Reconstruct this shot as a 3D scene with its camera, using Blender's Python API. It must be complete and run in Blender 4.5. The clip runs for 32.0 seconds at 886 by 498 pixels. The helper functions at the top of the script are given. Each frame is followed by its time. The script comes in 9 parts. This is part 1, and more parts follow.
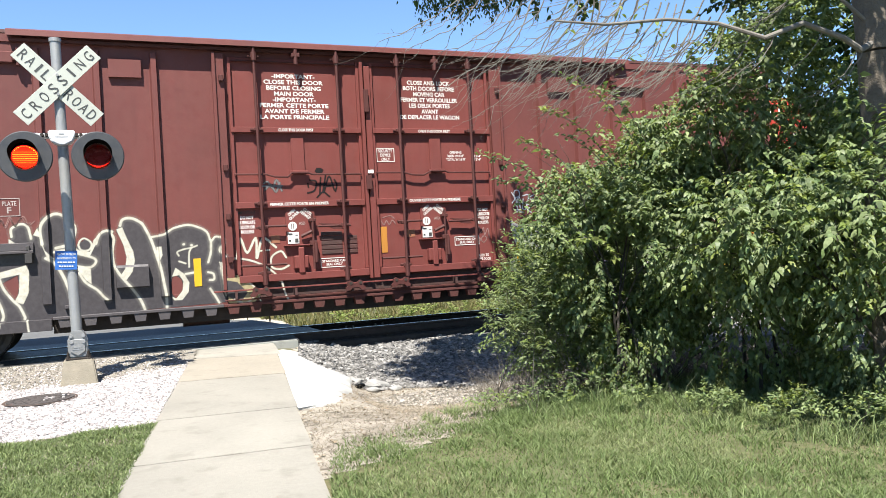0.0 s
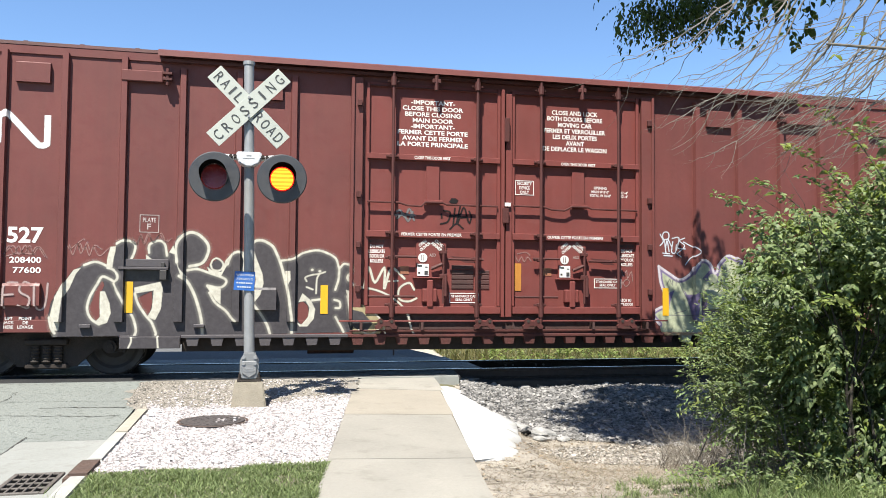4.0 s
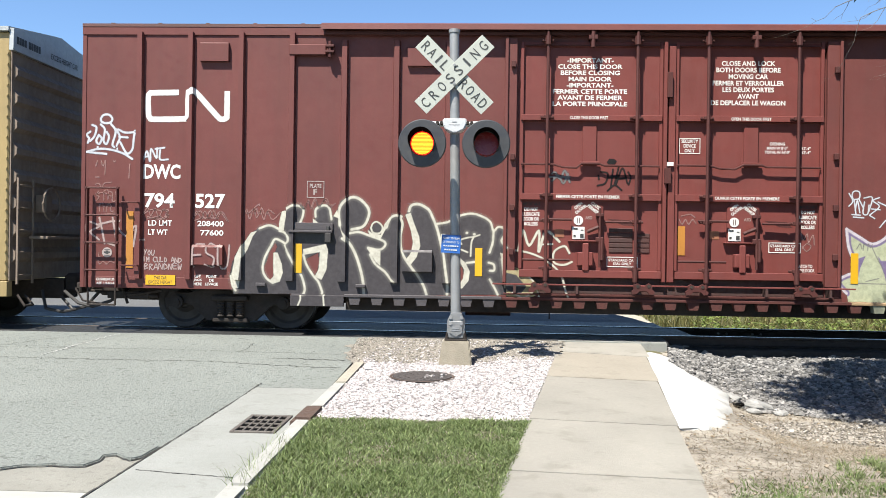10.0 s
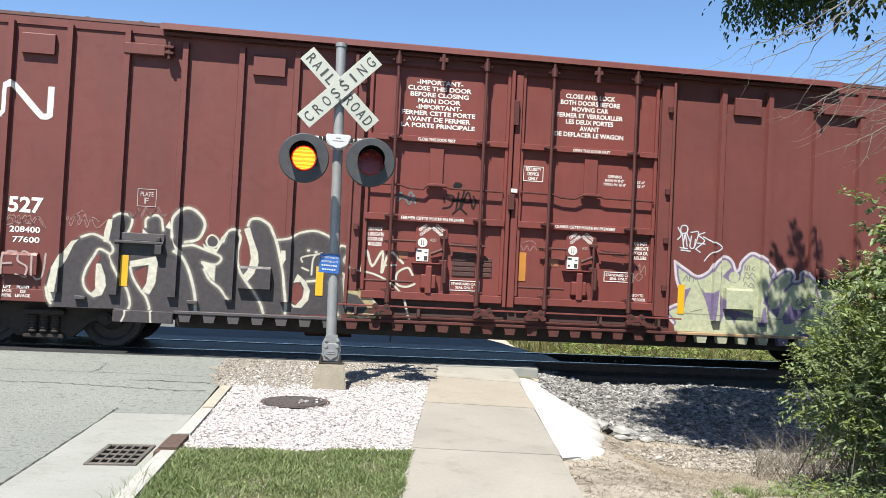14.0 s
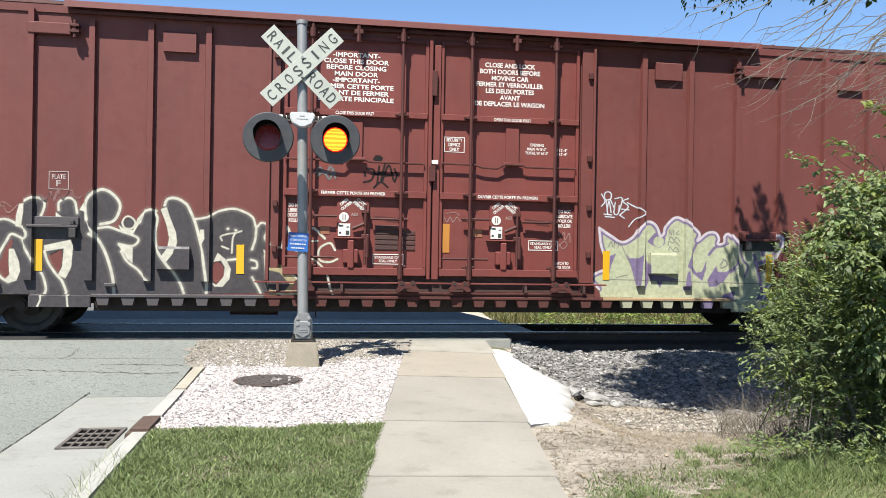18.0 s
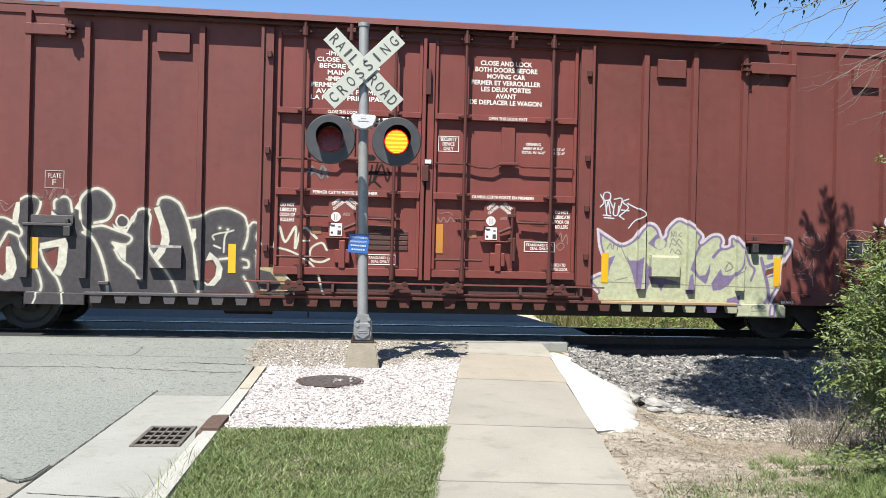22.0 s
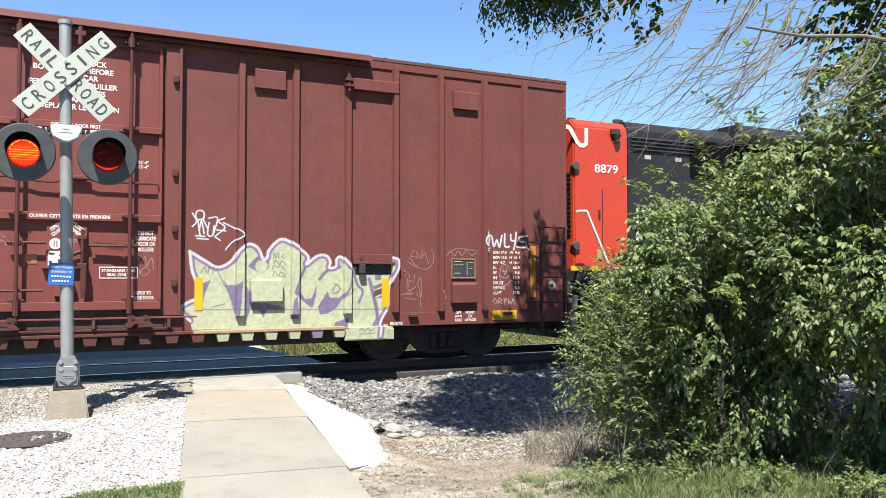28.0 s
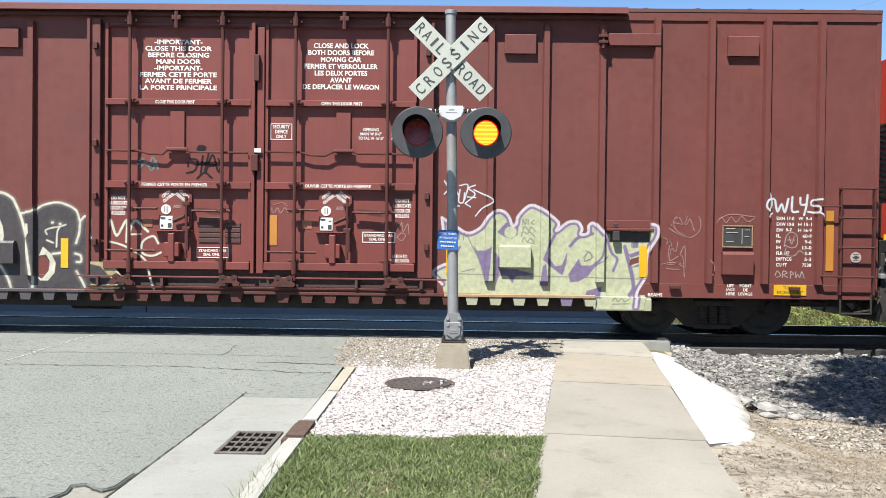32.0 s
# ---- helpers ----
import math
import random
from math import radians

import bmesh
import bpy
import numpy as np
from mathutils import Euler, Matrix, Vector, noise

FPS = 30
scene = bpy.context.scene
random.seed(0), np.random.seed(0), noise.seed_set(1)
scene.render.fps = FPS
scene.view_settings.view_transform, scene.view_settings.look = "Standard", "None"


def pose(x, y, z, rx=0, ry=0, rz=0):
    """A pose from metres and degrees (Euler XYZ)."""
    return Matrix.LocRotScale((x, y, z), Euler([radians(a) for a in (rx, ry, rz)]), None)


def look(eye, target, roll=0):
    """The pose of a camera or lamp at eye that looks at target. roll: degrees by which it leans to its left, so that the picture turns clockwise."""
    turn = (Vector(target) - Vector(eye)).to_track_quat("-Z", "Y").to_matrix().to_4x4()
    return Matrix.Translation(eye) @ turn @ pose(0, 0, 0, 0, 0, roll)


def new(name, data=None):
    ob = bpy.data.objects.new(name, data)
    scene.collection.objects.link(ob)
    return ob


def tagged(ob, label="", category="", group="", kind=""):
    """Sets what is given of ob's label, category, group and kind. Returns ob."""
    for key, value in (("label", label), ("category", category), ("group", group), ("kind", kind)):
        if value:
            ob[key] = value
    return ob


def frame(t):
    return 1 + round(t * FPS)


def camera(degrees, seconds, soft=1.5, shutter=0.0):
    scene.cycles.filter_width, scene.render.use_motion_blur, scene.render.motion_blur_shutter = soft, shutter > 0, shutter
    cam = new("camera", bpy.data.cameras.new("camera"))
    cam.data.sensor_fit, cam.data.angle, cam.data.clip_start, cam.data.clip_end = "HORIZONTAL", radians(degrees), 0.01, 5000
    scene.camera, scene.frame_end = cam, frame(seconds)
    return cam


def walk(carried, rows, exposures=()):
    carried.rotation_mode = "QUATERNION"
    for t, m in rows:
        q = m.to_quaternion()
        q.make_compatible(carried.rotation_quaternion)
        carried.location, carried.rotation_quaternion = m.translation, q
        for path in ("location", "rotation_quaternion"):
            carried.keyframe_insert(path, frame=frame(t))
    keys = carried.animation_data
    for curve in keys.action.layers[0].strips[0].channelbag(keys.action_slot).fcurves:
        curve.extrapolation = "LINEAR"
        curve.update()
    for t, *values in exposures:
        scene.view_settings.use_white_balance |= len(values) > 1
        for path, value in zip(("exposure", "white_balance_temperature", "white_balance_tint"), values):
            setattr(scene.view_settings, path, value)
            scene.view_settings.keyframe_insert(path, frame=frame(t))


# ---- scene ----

# ---------------------------------------------------------------- camera
cam = camera(58.12, 32.0, soft=0.55, shutter=0.0)


def aim(x, y, z, yaw, pitch, roll):
    """Pose of a camera that looks along +y, turned right by yaw, up by pitch, rolled by roll."""
    turn = Matrix.Rotation(radians(-yaw), 4, "Z") @ Matrix.Rotation(radians(90 + pitch), 4, "X") @ Matrix.Rotation(radians(-roll), 4, "Z")
    return Matrix.Translation((x, y, z)) @ turn


PATH = [
    (0, 0.382, -10.954, 1.394, 22.79, 0.17, 3.19), (0.5, 0.236, -10.859, 1.447, 13.97, -0.07, 2.57),
    (1, 0.215, -10.638, 1.473, 5.65, 1.32, 2.75), (1.5, 0.194, -10.459, 1.511, 1.33, -0.98, 1.35),
    (2, 0.133, -10.296, 1.516, 4.69, 2.43, 2.16), (2.5, 0.112, -10.218, 1.523, 3.76, 1.34, -0.29),
    (3, 0.142, -10.211, 1.539, 7.01, 2.37, -0.62), (3.5, 0.151, -10.214, 1.509, 12.85, 3.54, -0.50),
    (4, 0.145, -10.239, 1.505, 12.59, 2.65, -0.49), (4.5, 0.139, -10.251, 1.452, 11.88, -0.20, -1.46),
    (6.5, 0.235, -10.323, 1.462, 15.42, 1.05, 0.91), (7, 0.237, -10.343, 1.473, 12.16, 1.13, 0.78),
    (7.5, 0.270, -10.363, 1.478, 7.39, -0.24, 2.18), (8, 0.270, -10.352, 1.493, 6.35, 0.69, 1.69),
    (8.5, 0.258, -10.329, 1.498, 3.45, 0.99, 1.93), (9, 0.261, -10.334, 1.500, 2.25, 1.54, 1.67),
    (9.5, 0.238, -10.313, 1.484, 0.46, 2.38, 0.77), (10, 0.207, -10.278, 1.490, -2.27, -0.06, -0.81),
    (10.5, 0.080, -10.129, 1.514, -0.88, 1.34, 0.85), (11, 0.004, -10.067, 1.499, 0.53, 1.93, -0.17),
    (11.5, 0.003, -10.064, 1.497, 0.31, 1.93, -0.36), (12, -0.027, -10.054, 1.498, -0.35, 1.56, -0.75),
    (12.5, -0.035, -10.050, 1.497, -0.50, 1.77, -0.79), (13, -0.034, -10.048, 1.500, 0.74, 1.86, -0.67),
    (13.5, -0.001, -10.048, 1.501, 5.84, 1.40, -1.86), (14, -0.012, -10.031, 1.503, 7.55, 1.69, -2.85),
    (14.5, 0.009, -10.040, 1.492, 8.14, 1.12, -2.33), (16.5, -0.009, -9.991, 1.479, 8.80, -0.86, -1.71),
    (17, -0.015, -9.967, 1.489, 9.79, -1.03, -4.68), (17.5, 0.083, -10.040, 1.523, 12.37, 0.54, -1.80),
    (18, 0.095, -10.115, 1.500, 9.21, -0.06, -0.99), (18.5, 0.161, -10.172, 1.522, 3.91, -1.37, 0.34),
    (19, 0.187, -10.204, 1.537, 2.31, 0.20, 2.54), (19.5, 0.197, -10.245, 1.533, 3.71, 0.01, 1.15),
    (20, 0.146, -10.283, 1.481, 4.81, 0.61, 0.33), (20.5, 0.092, -10.190, 1.519, 4.77, -0.38, -0.53),
    (21, -0.056, -10.062, 1.471, 4.84, -0.72, -1.17), (21.5, -0.071, -10.056, 1.486, 3.69, -0.40, -1.06),
    (22, -0.077, -10.059, 1.519, 5.93, -0.09, -1.38), (22.5, -0.068, -10.076, 1.509, 9.53, 0.51, -2.74),
    (23, -0.088, -10.041, 1.496, 10.29, -0.57, -3.79), (23.5, -0.105, -10.030, 1.500, 8.83, -0.67, -4.44),
    (24, -0.107, -9.860, 1.459, 9.37, -0.42, -2.36), (24.5, 0.006, -9.713, 1.543, 14.40, 0.75, -2.66),
    (25, 0.001, -9.648, 1.533, 28.43, -0.69, -2.36), (25.5, -0.138, -9.580, 1.532, 31.92, 0.34, -1.30),
    (27.5, -0.173, -9.472, 1.462, 26.40, 3.70, 1.12), (28, -0.171, -9.538, 1.529, 26.01, 1.89, 0.04),
    (28.5, -0.180, -9.516, 1.513, 24.07, 1.23, 1.02), (29, -0.165, -9.512, 1.424, 22.94, -0.02, -0.55),
    (29.5, -0.064, -9.631, 1.518, 11.68, 0.57, -2.08), (30, 0.019, -9.684, 1.537, 11.25, 1.58, 1.03),
    (30.5, 0.048, -9.686, 1.537, 7.77, 0.10, 0.81), (31, -0.013, -9.656, 1.532, 3.80, -0.92, 1.12),
    (31.5, -0.001, -9.652, 1.555, 2.05, -0.39, 1.02), (32, -0.044, -9.643, 1.556, -0.67, -0.72, -0.65),
]
walk(cam, [(r[0], aim(*r[1:])) for r in PATH], exposures=[(0.0, 1.70), (0.5, 1.60), (1.0, 1.50), (2.0, 1.46), (3.0, 1.49), (4.0, 1.55), (7.0, 1.53), (9.0, 1.47), (13.0, 1.46), (17.0, 1.42), (24.0, 1.43), (25.0, 1.45), (28.0, 1.62), (29.0, 1.50), (30.0, 1.47), (31.0, 1.44), (32.0, 1.45)])

# ---------------------------------------------------------------- light
SUN_DIR = Vector((-0.30, -0.52, 1.0)).normalized()
world = bpy.data.worlds.new("world")
scene.world = world
world.use_nodes = True
wn = world.node_tree
sky = wn.nodes.new("ShaderNodeTexSky")
sky.sky_type = "NISHITA"
sky.sun_disc = False
sky.sun_elevation = math.asin(SUN_DIR.z)
sky.sun_rotation = math.atan2(SUN_DIR.x, SUN_DIR.y) % (2 * math.pi)
sky.air_density, sky.dust_density, sky.ozone_density = 1.0, 0.0, 7.0
wn.links.new(sky.outputs[0], wn.nodes["Background"].inputs[0])
wn.nodes["Background"].inputs[1].default_value = 0.070
sun = new("sun", bpy.data.lights.new("sun", "SUN"))
sun.data.energy, sun.data.angle, sun.data.color = 5.0, radians(0.53), (1.0, 0.955, 0.87)
sun.matrix_world = look(SUN_DIR * 60, (0, 0, 0))

# ---------------------------------------------------------------- materials


def nodes_of(name):
    m = bpy.data.materials.new(name)
    m.use_nodes = True
    return m, m.node_tree.nodes, m.node_tree.links, m.node_tree.nodes["Principled BSDF"]


def mix_rgb(nt, links, fac, a, b, mode="MIX"):
    n = nt.new("ShaderNodeMix")
    n.data_type, n.blend_type = "RGBA", mode
    for sock, v in ((n.inputs[0], fac), (n.inputs[6], a), (n.inputs[7], b)):
        if isinstance(v, bpy.types.NodeSocket):
            links.new(v, sock)
        elif isinstance(v, (int, float)):
            sock.default_value = v
        else:
            sock.default_value = (*v[:3], 1.0)
    return n.outputs[2]


def noise_of(nt, links, scale, detail=3.0, rough=0.55, vec=None, lo=0.35, hi=0.65):
    n = nt.new("ShaderNodeTexNoise")
    n.inputs["Scale"].default_value, n.inputs["Detail"].default_value, n.inputs["Roughness"].default_value = scale, detail, rough
    if vec is not None:
        links.new(vec, n.inputs["Vector"])
    r = nt.new("ShaderNodeMapRange")
    r.inputs[1].default_value, r.inputs[2].default_value = lo, hi
    links.new(n.outputs[0], r.inputs[0])
    return r.outputs[0]


def coords(nt, links, stretch=(1, 1, 1)):
    c = nt.new("ShaderNodeTexCoord")
    m = nt.new("ShaderNodeMapping")
    m.inputs["Scale"].default_value = stretch
    links.new(c.outputs["Object"], m.inputs[0])
    return m.outputs[0]


def surface(name, col, col2=None, rough=0.6, metal=0.0, big=1.2, fine=30.0, streak=None, bump=0.15, bump_scale=60.0, col3=None, vary=0.0, spec=0.5, grime=0.35, pits=None, stretch=(1, 1, 1)):
    """Two-scale surface: col with patches of col2 (big), grain of col3 (fine), optional vertical streaks, bump."""
    m, nt, links, p = nodes_of(name)
    v = coords(nt, links, stretch)
    col2 = col2 or tuple(c * 0.72 for c in col)
    col3 = col3 or tuple(c * 0.86 for c in col)
    c = mix_rgb(nt, links, noise_of(nt, links, big, 4.0, 0.6, v), col, col2)
    f = nt.new("ShaderNodeMath")
    f.operation = "MULTIPLY"
    links.new(noise_of(nt, links, fine, 5.0, 0.65, v), f.inputs[0])
    f.inputs[1].default_value = 0.6
    c = mix_rgb(nt, links, f.outputs[0], c, col3)
    if pits:
        h = nt.new("ShaderNodeMath")
        h.operation = "MULTIPLY"
        links.new(noise_of(nt, links, pits[0], 3.0, 0.6, v, 0.56, 0.66), h.inputs[0])
        h.inputs[1].default_value = pits[2]
        c = mix_rgb(nt, links, h.outputs[0], c, pits[1])
    if streak:
        sv = coords(nt, links, (9.0, 9.0, 0.45))
        g = nt.new("ShaderNodeMath")
        g.operation = "MULTIPLY"
        links.new(noise_of(nt, links, 1.0, 4.0, 0.6, sv, 0.45, 0.8), g.inputs[0])
        g.inputs[1].default_value = grime
        c = mix_rgb(nt, links, g.outputs[0], c, streak)
    if vary:
        oi = nt.new("ShaderNodeObjectInfo")
        h = nt.new("ShaderNodeMapRange")
        h.inputs[3].default_value, h.inputs[4].default_value = 1.0 - vary, 1.0 + vary
        links.new(oi.outputs["Random"], h.inputs[0])
        c = mix_rgb(nt, links, 1.0, c, h.outputs[0], "MULTIPLY")
    links.new(c, p.inputs["Base Color"])
    rr = nt.new("ShaderNodeMapRange")
    rr.inputs[3].default_value, rr.inputs[4].default_value = max(rough - 0.1, 0.03), min(rough + 0.12, 1.0)
    links.new(noise_of(nt, links, fine * 0.4, 3.0, 0.6, v), rr.inputs[0])
    links.new(rr.outputs[0], p.inputs["Roughness"])
    p.inputs["Metallic"].default_value = metal
    p.inputs["Specular IOR Level"].default_value = spec
    if bump:
        b = nt.new("ShaderNodeBump")
        b.inputs["Strength"].default_value, b.inputs["Distance"].default_value = bump, 0.02
        links.new(noise_of(nt, links, bump_scale, 4.0, 0.6, v, 0.2, 0.8), b.inputs["Height"])
        links.new(b.outputs[0], p.inputs["Normal"])
    return m


def island_surface(name, col, col2, rough=0.9, trans=0.0, low=0.6, high=1.3, spec=0.3, fine=40.0):
    """For joined stuff (stones, leaves, blades): each island gets its own tint."""
    m, nt, links, p = nodes_of(name)
    g = nt.new("ShaderNodeNewGeometry")
    c = mix_rgb(nt, links, g.outputs["Random Per Island"], col, col2)
    w = nt.new("ShaderNodeTexWhiteNoise")
    w.noise_dimensions = "1D"
    links.new(g.outputs["Random Per Island"], w.inputs["W"])
    r = nt.new("ShaderNodeMapRange")
    r.inputs[3].default_value, r.inputs[4].default_value = low, high
    links.new(w.outputs["Value"], r.inputs[0])
    c = mix_rgb(nt, links, 1.0, c, r.outputs[0], "MULTIPLY")
    v = coords(nt, links)
    k = nt.new("ShaderNodeMapRange")
    k.inputs[3].default_value, k.inputs[4].default_value = 0.82, 1.12
    links.new(noise_of(nt, links, fine, 3.0, 0.6, v), k.inputs[0])
    c = mix_rgb(nt, links, 1.0, c, k.outputs[0], "MULTIPLY")
    links.new(c, p.inputs["Base Color"])
    p.inputs["Roughness"].default_value = rough
    p.inputs["Specular IOR Level"].default_value = spec
    if trans:
        t = nt.new("ShaderNodeBsdfTranslucent")
        links.new(mix_rgb(nt, links, 1.0, c, (1.2, 1.25, 0.62), "MULTIPLY"), t.inputs[0])
        s = nt.new("ShaderNodeMixShader")
        s.inputs[0].default_value = trans
        links.new(p.outputs[0], s.inputs[1])
        links.new(t.outputs[0], s.inputs[2])
        links.new(s.outputs[0], nt["Material Output"].inputs[0])
    return m


def glow(name, col, strength):
    m, nt, links, p = nodes_of(name)
    p.inputs["Base Color"].default_value = (*col, 1)
    p.inputs["Emission Color"].default_value = (*col, 1)
    p.inputs["Emission Strength"].default_value = strength
    return m


RED = surface("boxcar_red", (0.1166, 0.035, 0.0302), (0.0927, 0.0302, 0.0265), 0.55, big=0.8, fine=22, streak=(0.0583, 0.0238, 0.0201), bump=0.16, bump_scale=1.8, grime=0.27, spec=0.28)
DOOR_RED = surface("boxcar_door_red", (0.1399, 0.0357, 0.0302), (0.1112, 0.0308, 0.0265), 0.55, big=0.8, fine=22, streak=(0.07, 0.0243, 0.0201), bump=0.16, bump_scale=1.8, grime=0.27, spec=0.28)
RED_DARK = surface("boxcar_red_hardware", (0.0663, 0.0212, 0.0186), (0.0477, 0.0164, 0.0143), 0.6, big=3.0, fine=40, bump=0.1, spec=0.25)
RED_SILL = surface("boxcar_red_dusty_sill", (0.082, 0.0275, 0.024), (0.055, 0.022, 0.019), 0.7, big=2.5, fine=30, streak=(0.035, 0.022, 0.018), grime=0.5, spec=0.2)
RED_GRIME_AND_SHADE = surface("boxcar_red_grimy_and_shaded", (0.053, 0.018, 0.0148), (0.0292, 0.017, 0.0143), 0.7, big=1.6, fine=30, streak=(0.0265, 0.0212, 0.0186))
ROOF = surface("boxcar_roof", (0.0901, 0.0292, 0.0238), (0.0583, 0.0265, 0.0223), 0.6)
WHITE_PAINT = surface("white_stencil", (0.5616, 0.5544, 0.5328), (0.4896, 0.4752, 0.4464), 0.6, bump=0.0)
DIRTY_WHITE = surface("faded_stencil", (0.318, 0.2756, 0.2597), (0.2385, 0.1908, 0.1802), 0.7, bump=0.0, fine=60)
YELLOW = surface("reflective_yellow", (0.5126, 0.2966, 0.0065), (0.4338, 0.245, 0.0065), 0.45, bump=0.03)
OCHRE = surface("faded_yellow_strip", (0.3583, 0.1514, 0.0185), (0.2894, 0.1189, 0.0185), 0.55, bump=0.03)
BLACK = surface("black_steel", (0.0165, 0.0158, 0.0158), (0.03, 0.027, 0.0248), 0.6, bump=0.1)
UNDER = surface("dirty_underframe", (0.0248, 0.0211, 0.0186), (0.0403, 0.031, 0.026), 0.8, big=4, fine=30, bump=0.25, spec=0.2)
WHEEL = surface("wheel_steel", (0.024, 0.0198, 0.018), (0.0156, 0.0132, 0.012), 0.6, metal=0.1, bump=0.1)
TREAD = surface("polished_tread", (0.45, 0.44, 0.43), (0.35, 0.33, 0.32), 0.25, metal=1.0, bump=0.02)
RAIL = surface("rusty_rail", (0.050, 0.036, 0.030), (0.030, 0.026, 0.024), 0.6, metal=0.3, bump=0.15)
UNDER_GREY = surface("dusty_grey_steel", (0.20, 0.205, 0.205), (0.14, 0.145, 0.145), 0.6, metal=0.2, big=5, fine=60, bump=0.05)
GALV = surface("galvanised_steel", (0.2438, 0.2491, 0.2491), (0.2014, 0.2067, 0.212), 0.5, metal=0.35, big=5, fine=60, bump=0.05)
ALU = surface("cast_aluminium", (0.2186, 0.2226, 0.2226), (0.1789, 0.1828, 0.1828), 0.45, metal=0.4, big=8, bump=0.12)
WHITE_CAST = surface("white_enamel", (0.4588, 0.465, 0.465), (0.3968, 0.403, 0.4092), 0.4, bump=0.03)
BLADE = surface("reflective_white_sheeting", (0.33, 0.3465, 0.308), (0.286, 0.3025, 0.2695), 0.5, big=2.5, fine=90, bump=0.02)
INK = surface("black_legend", (0.022, 0.024, 0.024), (0.035, 0.036, 0.036), 0.6, bump=0.0)
DISC = surface("black_background_disc", (0.0245, 0.0259, 0.0294), (0.035, 0.0364, 0.0392), 0.5, big=4, bump=0.04)
LENS_DARK = surface("dark_red_lens", (0.19, 0.022, 0.024), (0.13, 0.018, 0.018), 0.25, bump=0.06, bump_scale=140)
LIT = glow("lit_amber_led", (1.0, 0.46, 0.03), 0.85)
LIT_BAND = glow("lit_orange_led", (1.0, 0.30, 0.02), 0.7)
ORANGE = surface("faded_orange_sticker", (0.2226, 0.0848, 0.0424), (0.1802, 0.0689, 0.0371), 0.6, bump=0.0)
LIT_RIM = glow("red_lamp_glow", (1.0, 0.02, 0.012), 0.32)
BLUE = surface("blue_sign", (0.0153, 0.0919, 0.3216), (0.0137, 0.0766, 0.2757), 0.45, bump=0.02)
CONC_TAN = surface("tan_dirt_strip", (0.3434, 0.3005, 0.2361), (0.2719, 0.2361, 0.1789), 0.95, big=2, fine=30, bump=0.3)
CONC = surface("sidewalk_concrete", (0.2436, 0.23, 0.1974), (0.1911, 0.1806, 0.1554), 0.9, big=0.9, fine=60, pits=(3.2, (0.1575, 0.147, 0.1239), 0.55), spec=0.3, col3=(0.189, 0.1785, 0.1596), bump=0.25, bump_scale=110, vary=0.07)
CONC_WARM = surface("tan_sidewalk_concrete", (0.240, 0.217, 0.178), (0.200, 0.180, 0.147), 0.9, big=0.9, fine=60, pits=(3.2, (0.160, 0.143, 0.113), 0.45), spec=0.3, col3=(0.19, 0.172, 0.142), bump=0.25, bump_scale=110)
CONC_LANE = surface("worn_concrete_lane", (0.205, 0.20, 0.175), (0.16, 0.155, 0.135), 0.92, big=1.6, fine=50, bump=0.35, bump_scale=60, spec=0.25, pits=(14.0, (0.10, 0.095, 0.08), 0.5))
CONC_PALE = surface("pale_concrete_lane", (0.31, 0.305, 0.28), (0.26, 0.255, 0.23), 0.92, big=1.4, fine=50, bump=0.25, spec=0.25)
CONC_WHITE = surface("new_white_concrete", (0.468, 0.462, 0.444), (0.408, 0.402, 0.384), 0.9, big=2.2, fine=60, bump=0.15)
CONC_KERB = surface("kerb_concrete", (0.2121, 0.2171, 0.2024), (0.1844, 0.1885, 0.1731), 0.9, big=1.4, fine=60, bump=0.2, spec=0.3, pits=(9.0, (0.1522, 0.1526, 0.1365), 0.5))
KERB_PALE = surface("pale_kerb_concrete", (0.2924, 0.2907, 0.2709), (0.2451, 0.2425, 0.2236), 0.9, big=2.5, fine=60, bump=0.2, spec=0.3, pits=(9.0, (0.1806, 0.1763, 0.1591), 0.4))
KERB_WORN = surface("worn_tan_kerb", (0.2756, 0.2544, 0.2067), (0.2226, 0.2014, 0.159), 0.9, big=5, fine=50, bump=0.25)
RUBBLE = surface("broken_concrete", (0.2475, 0.2438, 0.2325), (0.18, 0.1762, 0.165), 0.9, big=9, fine=60, bump=0.5, bump_scale=40)
FOOTING = surface("aged_footing_concrete", (0.229, 0.2028, 0.156), (0.1717, 0.1514, 0.117), 0.9, big=6, fine=55, bump=0.35, bump_scale=50)
ASPHALT = surface("worn_grey_road", (0.1778, 0.1908, 0.1765), (0.1482, 0.1598, 0.1479), 0.95, big=0.55, fine=50, col3=(0.1231, 0.1312, 0.1193), bump=0.7, bump_scale=30, spec=0.2, pits=(17.0, (0.0775, 0.0811, 0.074), 0.7))
ASPHALT_FAR = surface("far_asphalt", (0.0728, 0.0728, 0.0717), (0.0952, 0.0941, 0.0896), 0.9, big=0.5, fine=60, bump=0.3)
CRACK = surface("open_crack", (0.0265, 0.0254, 0.0223), (0.0477, 0.0451, 0.0371), 0.95, big=6, fine=60, bump=0.3)
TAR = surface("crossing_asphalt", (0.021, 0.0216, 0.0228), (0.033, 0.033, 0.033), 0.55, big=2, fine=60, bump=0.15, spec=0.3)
IRON = surface("rusty_cast_iron", (0.050, 0.0415, 0.0385), (0.0345, 0.030, 0.0285), 0.75, big=7, fine=70, bump=0.3)
IRON_RUST = surface("rust_brown_iron", (0.0689, 0.0413, 0.0292), (0.0451, 0.0292, 0.0223), 0.8, big=9, fine=70, bump=0.3)
